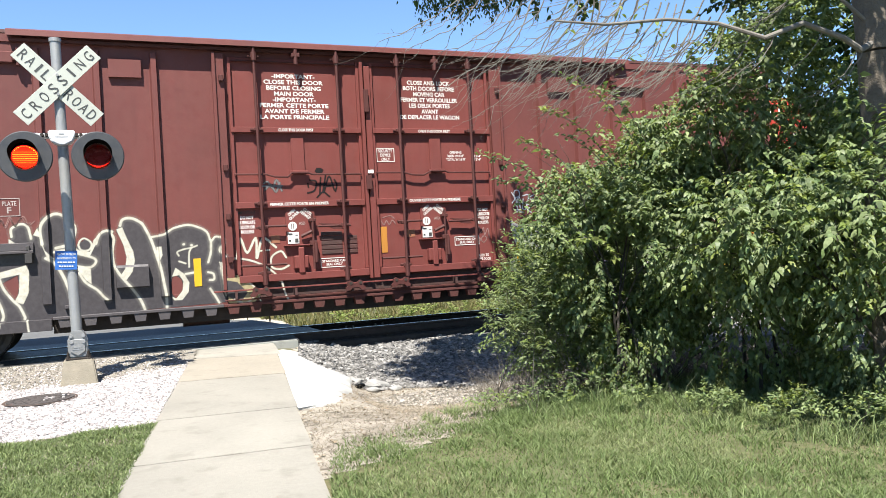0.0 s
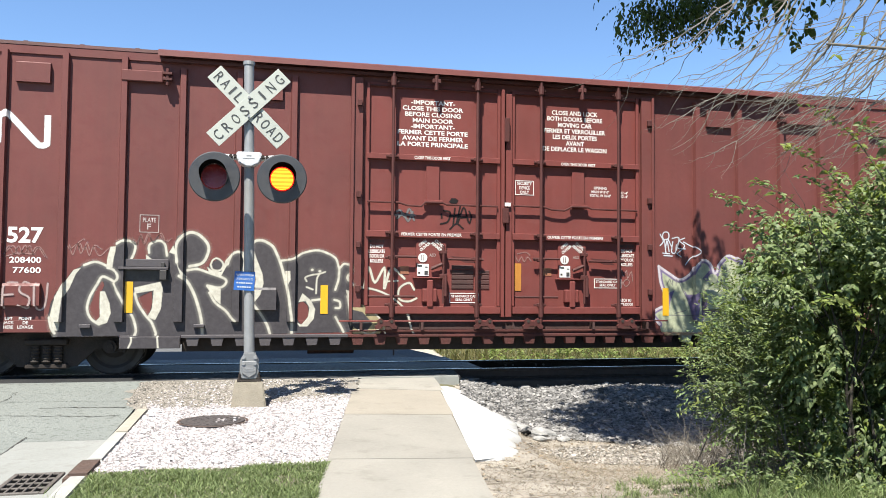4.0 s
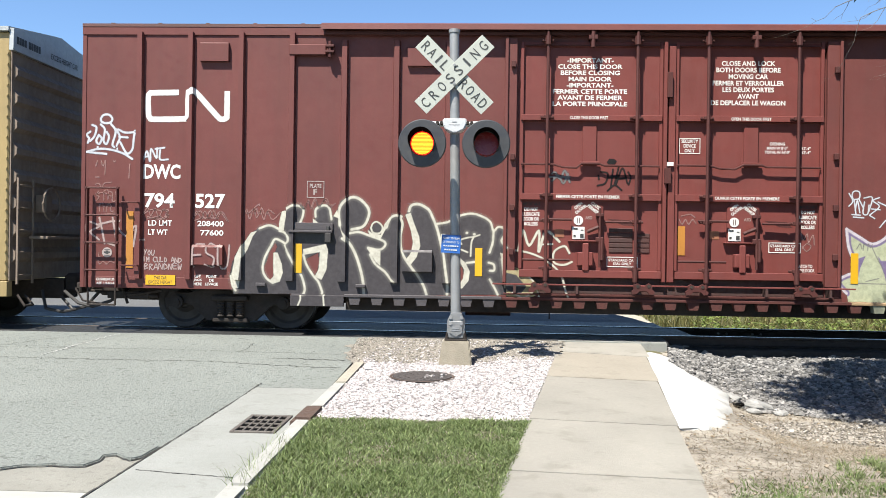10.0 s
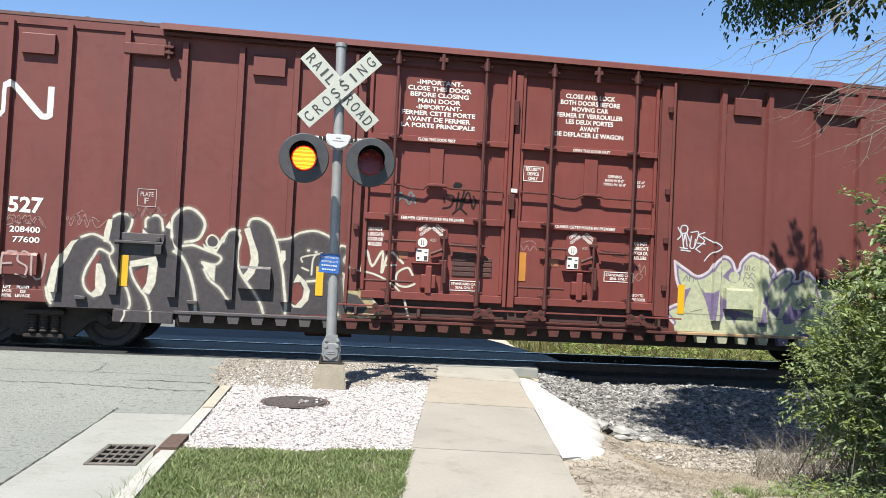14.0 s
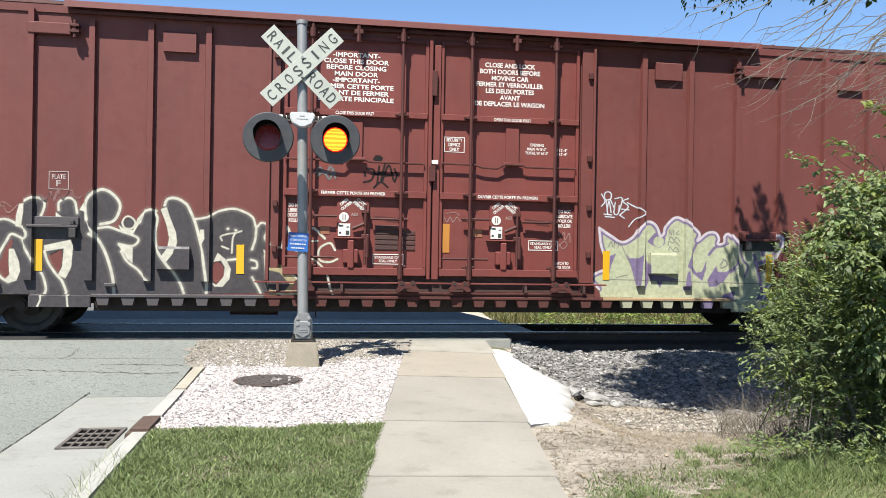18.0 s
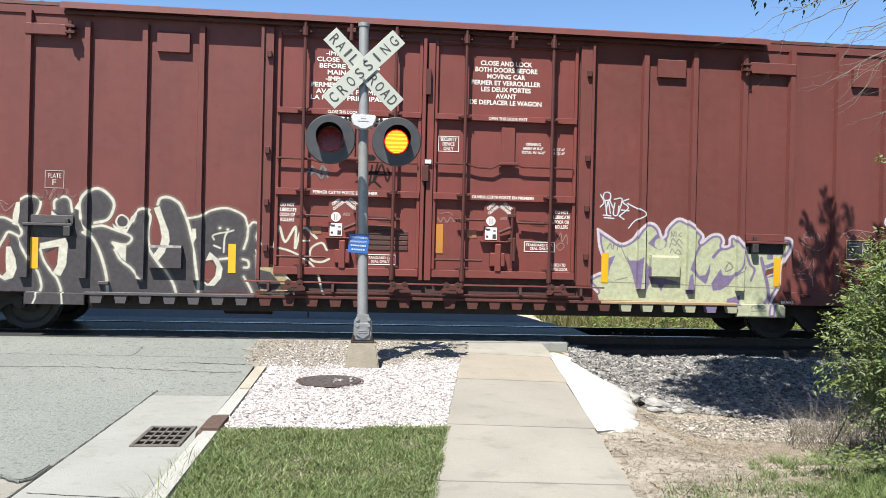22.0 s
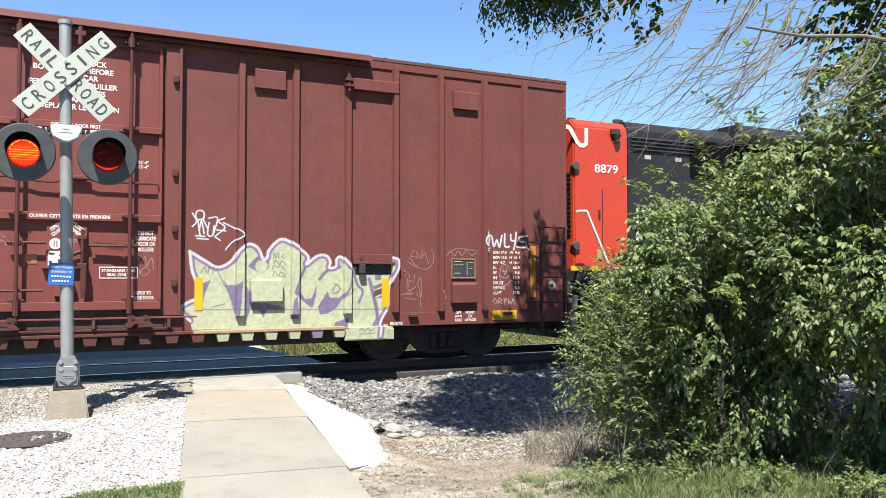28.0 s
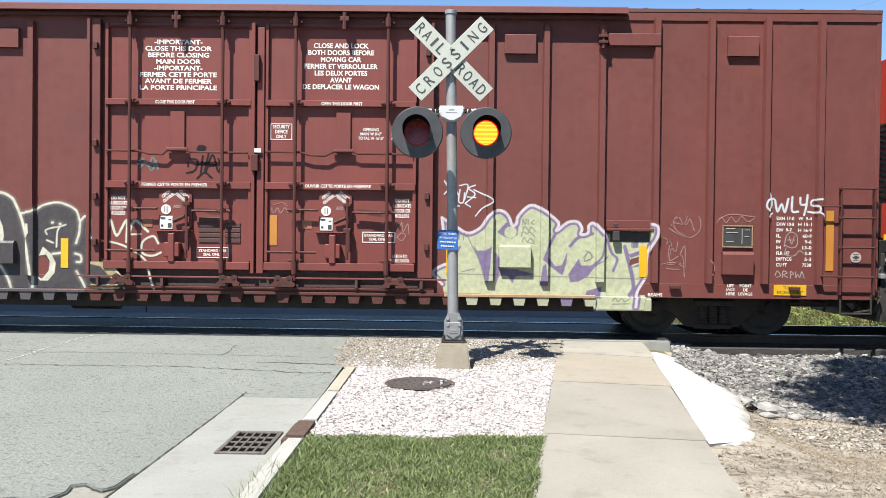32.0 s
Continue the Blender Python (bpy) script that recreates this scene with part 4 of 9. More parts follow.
# side sill, castellated between the trucks
add("side_sill", RED, "", (CAR_L, -3.17, 2.4965, 2.56, 0.77, 0.955))
add("side_sill", RED, "", (-3.168, DOOR_L - 0.02, 2.4965, 2.56, 0.70, 0.945))
add("side_sill", RED, "", (DOOR_R + 0.02, 8.10, 2.4965, 2.56, 0.68, 0.93))
add("side_sill", RED, "", (8.102, CAR_R, 2.4965, 2.56, 0.70, 0.92))
GREY_OVERSPRAY = surface("grey_overspray", (0.048, 0.042, 0.045), (0.043, 0.037, 0.039), 0.6, big=3)
LIME_OVERSPRAY = surface("pale_green_overspray", (0.265, 0.2756, 0.1908), (0.212, 0.2014, 0.1378), 0.6, big=3)
add("bolster_plate", GREY_OVERSPRAY, "", (-3.15, -2.28, 2.417, 2.46, 0.53, 0.698), (-3.15, -2.9, 2.46, 3.0, 0.56, 0.72))
add("bolster_plate", LIME_OVERSPRAY, "", (7.98, 8.82, 2.417, 2.46, 0.50, 0.678), (8.6, 8.82, 2.46, 3.0, 0.56, 0.70))
add("sill_ledge", GREY_OVERSPRAY, "oversprayed grey sill ledge", (-2.27, 0.24, 2.37, 2.50, 0.685, 0.73))
add("sill_ledge", RED_SILL, "", (0.242, 5.68, 2.37, 2.50, 0.685, 0.73))
TAN_SPRAY = surface("tan_overspray", (0.27, 0.185, 0.10), (0.20, 0.13, 0.075), 0.65, big=4)
PURPLE_SPRAY = surface("purple_overspray", (0.1334, 0.1044, 0.1798), (0.10, 0.08, 0.13), 0.6, big=4)
add("sill_ledge", TAN_SPRAY, "oversprayed tan sill ledge", (5.682, 7.97, 2.37, 2.50, 0.685, 0.73))
tooth = {}
for k in range(29):
    x = -2.20 + 0.357 * k
    m = GREY_OVERSPRAY if x < 0.2 else PURPLE_SPRAY if 7.1 < x < 7.5 else LIME_OVERSPRAY if 5.75 < x < 7.9 else RED_SILL
    if m.name not in tooth:
        bm = B()
        prism(bm, [(x, 0.684), (x + 0.19, 0.684), (x + 0.165, 0.565), (x + 0.025, 0.565)], 2.385, 2.50)
        bmesh.ops.recalc_face_normals(bm, faces=bm.faces[:])
        tooth[m.name] = part("sill_tooth", bm, m, boxcar, pivot=(x, 2.42, 0.6)).data
    else:
        part("sill_tooth", None, None, boxcar, pivot=(x, 2.42, 0.6), mesh=tooth[m.name])
add("inner_sill", UNDER, "dark inner side sill", (-2.27, 7.97, 2.55, 2.70, 0.47, 0.80))
# upper door track housing that overhangs the middle of the side
bm = B()
prism(bm, [(2.295, 4.945), (2.305, 5.03), (2.42, 5.075), (2.47, 5.06), (2.47, 5.00), (2.33, 4.955)], -2.69, 8.39)
for v in bm.verts:
    v.co = (v.co.y, v.co.x, v.co.z)
bmesh.ops.recalc_face_normals(bm, faces=bm.faces[:])
part("track_housing", bm, RED, boxcar, "overhanging steel housing of the upper door track")
add("upper_track", RED_DARK, "", (-2.66, 8.36, 2.40, 2.46, 4.885, 4.94))
for x0, x1, z0, z1, bx in ((-3.22, -2.62, 4.56, 4.73, -2.55), (8.12, 8.91, 4.49, 4.68, 8.03)):
    add("track_end_beam", RED, "", (x0, x1, 2.405, 2.47, z0, z1), bevel=0.012)
    bm = B()
    for dz in (0.0, 0.09):
        box(bm, bx - 0.07, bx + 0.07, 2.33, 2.44, z0 + 0.02 + dz, z0 + 0.06 + dz, 0.006)
    tube(bm, (bx, 2.37, z0 - 0.05), (bx, 2.37, z1 + 0.04), 0.028)
    part("track_end_bracket", bm, RED_DARK, boxcar)
for x0, x1, z0, z1 in ((-4.68, -4.21, 4.46, 4.76), (-1.31, -0.83, 4.40, 4.70), (6.56, 7.03, 4.37, 4.66), (9.92, 10.38, 4.36, 4.66)):
    bm = B()
    prism(bm, [(2.51, z0), (2.434, z0), (2.434, z1 - 0.015), (2.445, z1), (2.51, z1)], x0, x1)
    for v in bm.verts:
        v.co = (v.co.y, v.co.x, v.co.z)
    bmesh.ops.recalc_face_normals(bm, faces=bm.faces[:])
    part("roof_vent", bm, RED, boxcar, "shallow sheet-metal vent box")
# lower vent boxes and jacking steps
LOWER_VENTS = [(-4.76, -4.26, 1.17, 1.49), (-1.35, -0.88, 1.115, 1.455), (6.52, 6.98, 1.145, 1.48), (9.88, 10.34, 1.07, 1.41)]
for x0, x1, z0, z1 in LOWER_VENTS:
    bm = B()
    prism(bm, [(2.51, z0), (2.415, z0), (2.405, z1 - 0.04), (2.43, z1), (2.51, z1)], x0, x1)
    for v in bm.verts:
        v.co = (v.co.y, v.co.x, v.co.z)
    bmesh.ops.recalc_face_normals(bm, faces=bm.faces[:])
    part("lower_vent", bm, GREY_OVERSPRAY if -2 < x0 < 0 else LIME_OVERSPRAY if 6 < x0 < 7 else RED, boxcar, "hooded lower vent box")
for c, hook in ((-3.1, 0.50), (8.22, 0.0)):
    jm = GREY_OVERSPRAY if c < 0 else RED
    add("jack_bracket", jm, "", (c - 0.09, c + 0.62, 2.40, 2.50, 1.71, 1.75), (c - 0.09, c + 0.62, 2.46, 2.50, 1.752, 1.87))
    add("jack_hook", BLACK, "dark bracket hook", (c + hook, c + hook + 0.10, 2.39, 2.46, 1.56, 1.705), (c + hook + 0.02, c + hook + 0.07, 2.40, 2.455, 1.752, 1.82))
    # flat black plate on the panel paints the slot's inner shade
    add("jack_recess_shade", BLACK, "flat black plate for the shade inside a slot", (c - 0.02, c + 0.64, 2.4945, 2.4985, 1.545, 1.705), bevel=0)
for x in (-3.72, -2.1, 9.1, 10.9):
    add("sill_pocket", GREY_OVERSPRAY if x < 0 else RED_DARK, "", (x, x + 0.16, 2.43, 2.49, 0.84, 0.89))

# door posts and the two plug doors
add("door_post", RED, "", (DOOR_L - 0.09, DOOR_L + 0.10, 2.40, 2.47, 0.96, 4.84), (DOOR_L - 0.09, DOOR_L - 0.04, 2.36, 2.40, 0.96, 4.84))
add("door_post", RED, "", (DOOR_R - 0.24, DOOR_R - 0.02, 2.40, 2.47, 0.96, 4.80), (DOOR_R - 0.06, DOOR_R - 0.02, 2.36, 2.40, 0.96, 4.80))
for x, zs in ((DOOR_L + 0.04, (1.45, 2.15, 2.95, 4.42)), (DOOR_R - 0.11, (1.43, 2.2, 3.0, 4.35))):
    for z in zs:
        add("hinge_lug", RED_DARK, "", (x - 0.035, x + 0.035, 2.34, 2.40, z - 0.05, z + 0.05))


DOOR_Y = 2.488


def plug_door(x0, x1, rods, mid):
    d = add("plug_door", DOOR_RED, "rust-red plug door with locking bars", (x0, x1, DOOR_Y, 2.54, 1.03, 4.80), bevel=0.012)

    def sub(name, material, label, *boxes, bevel=0.005):
        return add(name, material, label, *boxes, parent=d, bevel=bevel)

    for za, zb, pro in ((3.54, 3.63, 0.083), (2.28, 2.385, 0.083), (1.055, 1.17, 0.125)):
        sub("door_beam", DOOR_RED, "", (x0 + 0.01, x1 - 0.01, DOOR_Y - pro, DOOR_Y, za, zb))
    for xa, xb in ((x0, x0 + 0.05), (x1 - 0.05, x1)):
        sub("door_stile", DOOR_RED, "", (xa, xb, 2.43, DOOR_Y - 0.001, 1.18, 4.79))
    sub("door_top_rail", DOOR_RED, "", (x0 + 0.052, x1 - 0.052, 2.45, DOOR_Y - 0.001, 4.72, 4.79))
    sub("door_panel", DOOR_RED, "", (mid - 0.11, mid + 0.11, 2.452, DOOR_Y - 0.001, 2.86, 3.46), (mid - 0.16, mid + 0.16, 2.425, 2.451, 2.84, 2.90))
    for x in rods:
        bm = B()
        tube(bm, (x, 2.33, 0.90), (x, 2.33, 4.93), 0.026, n=8)
        tube(bm, (x, 2.33, 4.72), (x, 2.33, 4.86), 0.046, n=8)
        tube(bm, (x, 2.33, 1.0), (x, 2.33, 1.2), 0.04, n=8)
        part("lock_rod", bm, RED_DARK, d, "vertical door locking rod")
        for z in (4.80, 3.585, 2.355, 1.20, 1.95):
            bm = box(B(), x - 0.05, x + 0.05, 2.335, 2.405, z - 0.032, z + 0.032, 0.01)
            box(bm, x - 0.105, x + 0.105, 2.375, 2.404, z - 0.02, z + 0.02, 0.006)
            for dx in (-0.08, 0.08):
                tube(bm, (x + dx, 2.36, z), (x + dx, 2.38, z), 0.014, n=6)
            part("rod_guide", bm, RED_DARK, d)
    bm = B()
    tube(bm, (mid + 0.02, 2.33, 4.68), (mid + 0.02, 2.33, 4.93), 0.035, n=8)
    box(bm, mid - 0.05, mid + 0.09, 2.30, 2.40, 4.80, 4.87, 0.008)
    part("track_hanger", bm, RED_DARK, d)
    # wavy operating bar
    w = x1 - x0
    pts = [(x0 + 0.02, 2.40, 2.845), (x0 + 0.24 * w, 2.40, 2.84), (x0 + 0.30 * w, 2.40, 2.80), (x0 + 0.40 * w, 2.40, 2.79), (mid - 0.13, 2.40, 2.86), (mid + 0.15, 2.40, 2.86), (mid + 0.22, 2.40, 2.83), (x1 - 0.05, 2.40, 2.825)]
    part("operating_bar", pipe(B(), pts, 0.016), RED_DARK, d, "bent horizontal operating bar")
    # locking plate with its handle
    lx = x0 + 0.83
    bm = B()
    prism(bm, [(lx, 1.64), (lx + 0.50, 1.64), (lx + 0.50, 2.18), (lx + 0.40, 2.29), (lx + 0.10, 2.29), (lx, 2.18)], 2.45, DOOR_Y - 0.001)
    bmesh.ops.recalc_face_normals(bm, faces=bm.faces[:])
    lock = part("lock_plate", bm, DOOR_RED, d, "raised plate with painted arrows and disc")
    bm = B()
    bmesh.ops.create_cone(bm, cap_ends=True, segments=20, radius1=0.075, radius2=0.075, depth=0.008, matrix=Matrix.Translation((lx + 0.11, 2.444, 1.96)) @ Matrix.Rotation(radians(90), 4, "X"))
    part("white_disc", bm, WHITE_PAINT, lock, "white painted disc")
    bm = B()
    box(bm, lx + 0.088, lx + 0.098, 2.434, 2.439, 1.915, 2.005)
    box(bm, lx + 0.122, lx + 0.132, 2.434, 2.439, 1.915, 2.005)
    part("disc_slot", bm, RED_DARK, lock)
    bm = B()
    box(bm, lx + 0.02, lx + 0.21, 2.440, 2.449, 1.665, 1.86)
    part("sticker", bm, WHITE_PAINT, lock, "white square sticker")
    bm = B()
    box(bm, lx + 0.14, lx + 0.195, 2.434, 2.439, 1.685, 1.75)
    box(bm, lx + 0.035, lx + 0.10, 2.434, 2.439, 1.815, 1.84)
    box(bm, lx + 0.035, lx + 0.07, 2.434, 2.439, 1.70, 1.73)
    box(bm, lx + 0.15, lx + 0.19, 2.434, 2.439, 1.80, 1.815)
    part("sticker_mark", bm, INK, lock)
    for sgn, cx in ((-1, lx + 0.12), (1, lx + 0.37)):
        lettering("arrow_lettering", "OPEN\nOUVRIR" if sgn < 0 else "CLOSE\nFERMER", cx - 0.105, cx + 0.105, 2.105, 2.225, 2.445, WHITE_PAINT, lock, "white slanting stencilled words", 0.03, turn=(38 * sgn, cx, 2.175))
    bm = B()
    box(bm, lx - 0.26, lx - 0.11, 2.481, 2.4875, 1.69, 1.82)
    part("sticker", bm, ORANGE, d, "faded orange sticker")
    bm = B()
    tube(bm, (lx + 0.44, 2.38, 1.22), (lx + 0.44, 2.38, 2.16), 0.022, n=8)
    tube(bm, (lx + 0.47, 2.34, 1.34), (lx + 0.47, 2.34, 1.66), 0.03, n=8)
    box(bm, lx + 0.38, lx + 0.50, 2.36, 2.45, 1.62, 1.70, 0.01)
    box(bm, lx + 0.38, lx + 0.50, 2.36, 2.45, 2.02, 2.08, 0.01)
    part("lock_handle", bm, RED_DARK, d, "vertical lock handle")
    bm = B()
    tube(bm, (lx + 0.24, 2.39, 1.78), (lx + 0.42, 2.37, 1.86), 0.03, n=8)
    part("latch_lever", bm, RED_DARK, d)
    sub("lock_shelf", DOOR_RED, "", (lx - 0.05, lx + 0.52, 2.395, DOOR_Y - 0.001, 1.625, 1.645))
    bm = B()
    tube(bm, (x0 + 0.05, 2.44, 4.735), (x1 - 0.05, 2.44, 4.735), 0.011, n=6)
    part("hanger_rod", bm, RED_DARK, d, "thin horizontal rod between the hangers")
    # gear box and short bars
    sub("gear_box", DOOR_RED, "", (lx + 0.10, lx + 0.34, 2.36, DOOR_Y - 0.001, 1.24, 1.46), (lx + 0.17, lx + 0.27, 2.34, 2.38, 1.16, 1.60), bevel=0.015)
    for xa, xb, z in ((x0 + 0.36, lx, 1.97), (lx + 0.52, x1 - 0.30, 1.94), (x0 + 0.05, x0 + 0.8, 1.33)):
        part("cross_bar", tube(B(), (xa, 2.38, z), (xb, 2.38, z), 0.02, n=8), RED_DARK, d)
    # added dark wedge in the shape of the shadow below the bar
    bm = B()
    prism(bm, [(lx + 0.55, 1.99), (lx + 0.9, 1.97), (lx + 0.98, 1.88), (lx + 0.8, 1.89)], 2.37, 2.40)
    bmesh.ops.recalc_face_normals(bm, faces=bm.faces[:])
    part("lever_shadow", bm, RED_DARK, d, "sloping dark wedge shaped as the shadow below the bar")
    for k in range(5):
        z = 1.46 + 0.08 * k
        if x0 < 1:
            sub("louvre_slat", RED_GRIME_AND_SHADE, "", (lx + 0.60, lx + 0.97, 2.472, DOOR_Y - 0.001, z, z + 0.065))
        if x0 < 1 and k < 4:
            sub("louvre_slat", RED_GRIME_AND_SHADE, "", (lx + 1.0, lx + 1.24, 2.472, DOOR_Y - 0.001, z, z + 0.065))
    # bottom rollers
    for x in (x0 + 0.33, x1 - 0.30):
        bm = B()
        prism(bm, [(x - 0.17, 0.815), (x - 0.10, 0.815), (x - 0.055, 0.86), (x + 0.055, 0.86), (x + 0.10, 0.815), (x + 0.17, 0.815), (x + 0.175, 0.86), (x + 0.135, 0.895), (x + 0.135, 0.955), (x + 0.09, 0.985), (x + 0.05, 0.965), (x + 0.03, 0.93), (x - 0.03, 0.93), (x - 0.05, 0.965), (x - 0.09, 0.985), (x - 0.135, 0.955), (x - 0.135, 0.895), (x - 0.175, 0.86)], 2.27, 2.325)
        bmesh.ops.recalc_face_normals(bm, faces=bm.faces[:])
        part("roller_bracket", bm, RED_DARK, d)
        for dx in (-0.085, 0.085):
            part("roller", tube(B(), (x + dx, 2.262, 0.935), (x + dx, 2.34, 0.935), 0.026, n=12), UNDER, d)
    return d


add("lower_track", DOOR_RED, "thin lower door rail", (DOOR_L - 0.25, DOOR_R + 0.2, 2.325, 2.362, 0.928, 0.952), bevel=0.003)
for k in range(6):
    x = DOOR_L + 0.1 + 0.98 * k
    add("track_bracket", RED_GRIME_AND_SHADE, "", (x - 0.02, x + 0.02, 2.33, 2.50, 0.80, 0.927), bevel=0)
add("door_sill", RED_SILL, "grimy sill below the doors", (DOOR_L - 0.018, DOOR_R + 0.018, 2.40, 2.56, 0.70, 0.80))
# grime plus the shade under the door foot, both put into the colour
add("sill_recess", RED_GRIME_AND_SHADE, "grimy recess below the doors, coloured darker for its shade", (DOOR_L + 0.1, DOOR_R - 0.24, 2.478, 2.498, 0.802, 1.04), bevel=0)
add("sill_pipe", RED_SILL, "", (0.26, 5.4, 2.36, 2.385, 0.775, 0.797), bevel=0.004)
add("centre_post", DOOR_RED, "", (2.745, 2.80, 2.37, 2.46, 1.0, 4.78), (2.83, 2.935, 2.40, 2.46, 1.0, 4.72))
plug_door(0.50, 2.74, (0.92, 2.32), 1.60)
plug_door(2.94, 5.24, (3.42, 4.81), 4.13)
add("post_latch", RED_DARK, "", (2.79, 2.87, 2.33, 2.40, 3.90, 4.30))
add("post_latch", RED_DARK, "", (2.76, 2.86, 2.33, 2.40, 2.55, 2.80))
add("seal_tag", WHITE_PAINT, "small white seal tag", (2.80, 2.90, 2.355, 2.368, 2.83, 2.89), bevel=0)
# ladders at both ends, grab irons and yellow side strips
for x0, x1, z1 in ((-6.47, -5.98, 2.41), (11.62, 12.12, 2.40)):
    bm = B()
    for x in (x0, x1):
        box(bm, x - 0.012, x + 0.012, 2.35, 2.43, 0.78, z1, 0.003)
    part("ladder_rail", bm, RED_DARK, boxcar)
    for k in range(4):
        z = z1 - 0.02 - 0.443 * k
        part("ladder_rung", tube(B(), (x0 - 0.02, 2.36, z), (x1 + 0.02, 2.36, z), 0.015, n=8), RED_DARK, boxcar)
        for x in (x0 - 0.02, x1 + 0.02):
            part("rung_bolt", tube(B(), (x, 2.34, z), (x, 2.38, z), 0.022, n=6), RED_DARK, boxcar)
    pts = [(x0 + 0.02, 2.40, 0.78), (x0 + 0.02, 2.40, 0.50), (x1 - 0.02, 2.40, 0.50), (x1 - 0.02, 2.40, 0.78)]
    part("stirrup_step", pipe(B(), pts, 0.016), UNDER, boxcar, "bent steel stirrup step")
    bm = B()
    bmesh.ops.create_cone(bm, cap_ends=True, segments=18, radius1=0.082, radius2=0.082, depth=0.006, matrix=Matrix.Translation(((x0 + x1) / 2 + 0.04, 2.494, 1.345)) @ Matrix.Rotation(radians(90), 4, "X"))
    part("round_decal", bm, DIRTY_WHITE, boxcar, "small round pale decal")
    cx = (x0 + x1) / 2 + 0.04
    bm = B()
    box(bm, cx - 0.05, cx + 0.05, 2.488, 2.4905, 1.335, 1.36)
    box(bm, cx - 0.022, cx + 0.022, 2.4875, 2.490, 1.32, 1.375)
    box(bm, cx - 0.045, cx + 0.045, 2.488, 2.4905, 1.39, 1.398)
    box(bm, cx - 0.045, cx + 0.045, 2.488, 2.4905, 1.295, 1.303)
    part("decal_mark", bm, INK, boxcar)
for x, z in ((-5.90, 2.16), (-5.90, 1.14), (11.36, 2.11), (11.36, 1.06)):
    part("grab_iron", pipe(B(), [(x, 2.44, z), (x, 2.36, z), (x + 0.26, 2.36, z), (x + 0.26, 2.44, z)], 0.013), RED_DARK, boxcar)
for x0, z0, z1, m in ((-3.10, 1.06, 1.53, YELLOW), (-0.19, 1.05, 1.50, YELLOW), (3.01, 1.43, 1.89, OCHRE), (5.71, 1.02, 1.50, YELLOW), (8.64, 1.01, 1.48, YELLOW), (-5.87, 1.10, 2.02, OCHRE), (11.455, 1.14, 2.05, OCHRE)):
    yy = 2.494
    if m is OCHRE and 2 < x0 < 4:
        yy = DOOR_Y - 0.003
    add("reflector_strip", m, "yellow reflective strip", (x0, x0 + 0.115, yy - 0.006, yy, z0, z1), bevel=0)
# inspection panel and stencil plates
add("stencil_plate", INK, "black consolidated stencil plate in a pale frame", (9.90, 10.33, 2.48, 2.498, 1.49, 1.80), bevel=0)
bm = B()
for b in ((9.885, 10.345, 2.47, 2.479, 1.797, 1.812), (9.885, 10.345, 2.47, 2.479, 1.478, 1.493), (9.888, 9.90, 2.47, 2.479, 1.50, 1.79), (10.33, 10.342, 2.47, 2.479, 1.50, 1.79)):
    box(bm, *b)
part("plate_frame", bm, TAN_SPRAY, boxcar)
add("plate_mark", DIRTY_WHITE, "unreadable pale stencil bars", (9.94, 10.08, 2.473, 2.479, 1.755, 1.768), (9.94, 10.12, 2.473, 2.479, 1.70, 1.71), (10.18, 10.188, 2.473, 2.479, 1.53, 1.76), (9.94, 10.06, 2.473, 2.479, 1.56, 1.57), (10.22, 10.30, 2.473, 2.479, 1.74, 1.75), (10.22, 10.29, 2.473, 2.479, 1.64, 1.648), bevel=0)

# uncoupling levers, hoses and brake rigging at the two ends
for xe, sx in ((CAR_L, -1), (CAR_R, 1)):
    part("uncoupling_lever", pipe(B(), [(xe - sx * 0.30, 2.58, 0.50), (xe - sx * 0.02, 2.56, 0.55), (xe + sx * 0.12, 2.60, 0.74), (xe + sx * 0.12, 3.5, 0.76), (xe + sx * 0.3, 3.75, 0.80)], 0.016, 6), UNDER, boxcar, "bent uncoupling lever")
    part("air_hose", pipe(B(), [(xe - sx * 0.55, 2.95, 0.70), (xe - sx * 0.30, 2.95, 0.52), (xe + sx * 0.02, 2.98, 0.42), (xe + sx * 0.30, 3.05, 0.47), (xe + sx * 0.62, 3.2, 0.66)], 0.028, 8), BLACK, boxcar, "sagging black rubber air hose")
    bm = B()
    box(bm, *sorted((xe - sx * 0.35, xe - sx * 1.05)), 2.72, 2.80, 0.58, 0.70, 0.012)
    tube(bm, (xe - sx * 0.25, 2.76, 0.66), (xe - sx * 1.2, 2.76, 0.62), 0.03, n=8)
    tube(bm, (xe - sx * 0.62, 2.70, 0.74), (xe - sx * 0.70, 2.72, 0.50), 0.022, n=6)
    part("brake_rigging", bm, UNDER, boxcar, "dark levers and rods under the end sill")
    bm = B()
    box(bm, *sorted((xe + sx * 0.06, xe + sx * 0.20)), 3.1, 3.5, 0.70, 0.90, 0.02)
    box(bm, *sorted((xe + sx * 0.06, xe + sx * 0.14)), 2.66, 2.9, 0.66, 0.84, 0.015)
    part("end_bracket", bm, UNDER, boxcar)
# trucks
def coil(bm, x, y, z0, z1, r):
    n = 11
    h = (z1 - z0) / n
    for k in range(n):
        a, b = (r, r * 0.8) if k % 2 else (r * 0.8, r)
        bmesh.ops.create_cone(bm, cap_ends=False, segments=12, radius1=a, radius2=b, depth=h, matrix=Matrix.Translation((x, y, z0 + (k + 0.5) * h)))
    bmesh.ops.remove_doubles(bm, verts=bm.verts[:], dist=0.0005)
    return bm


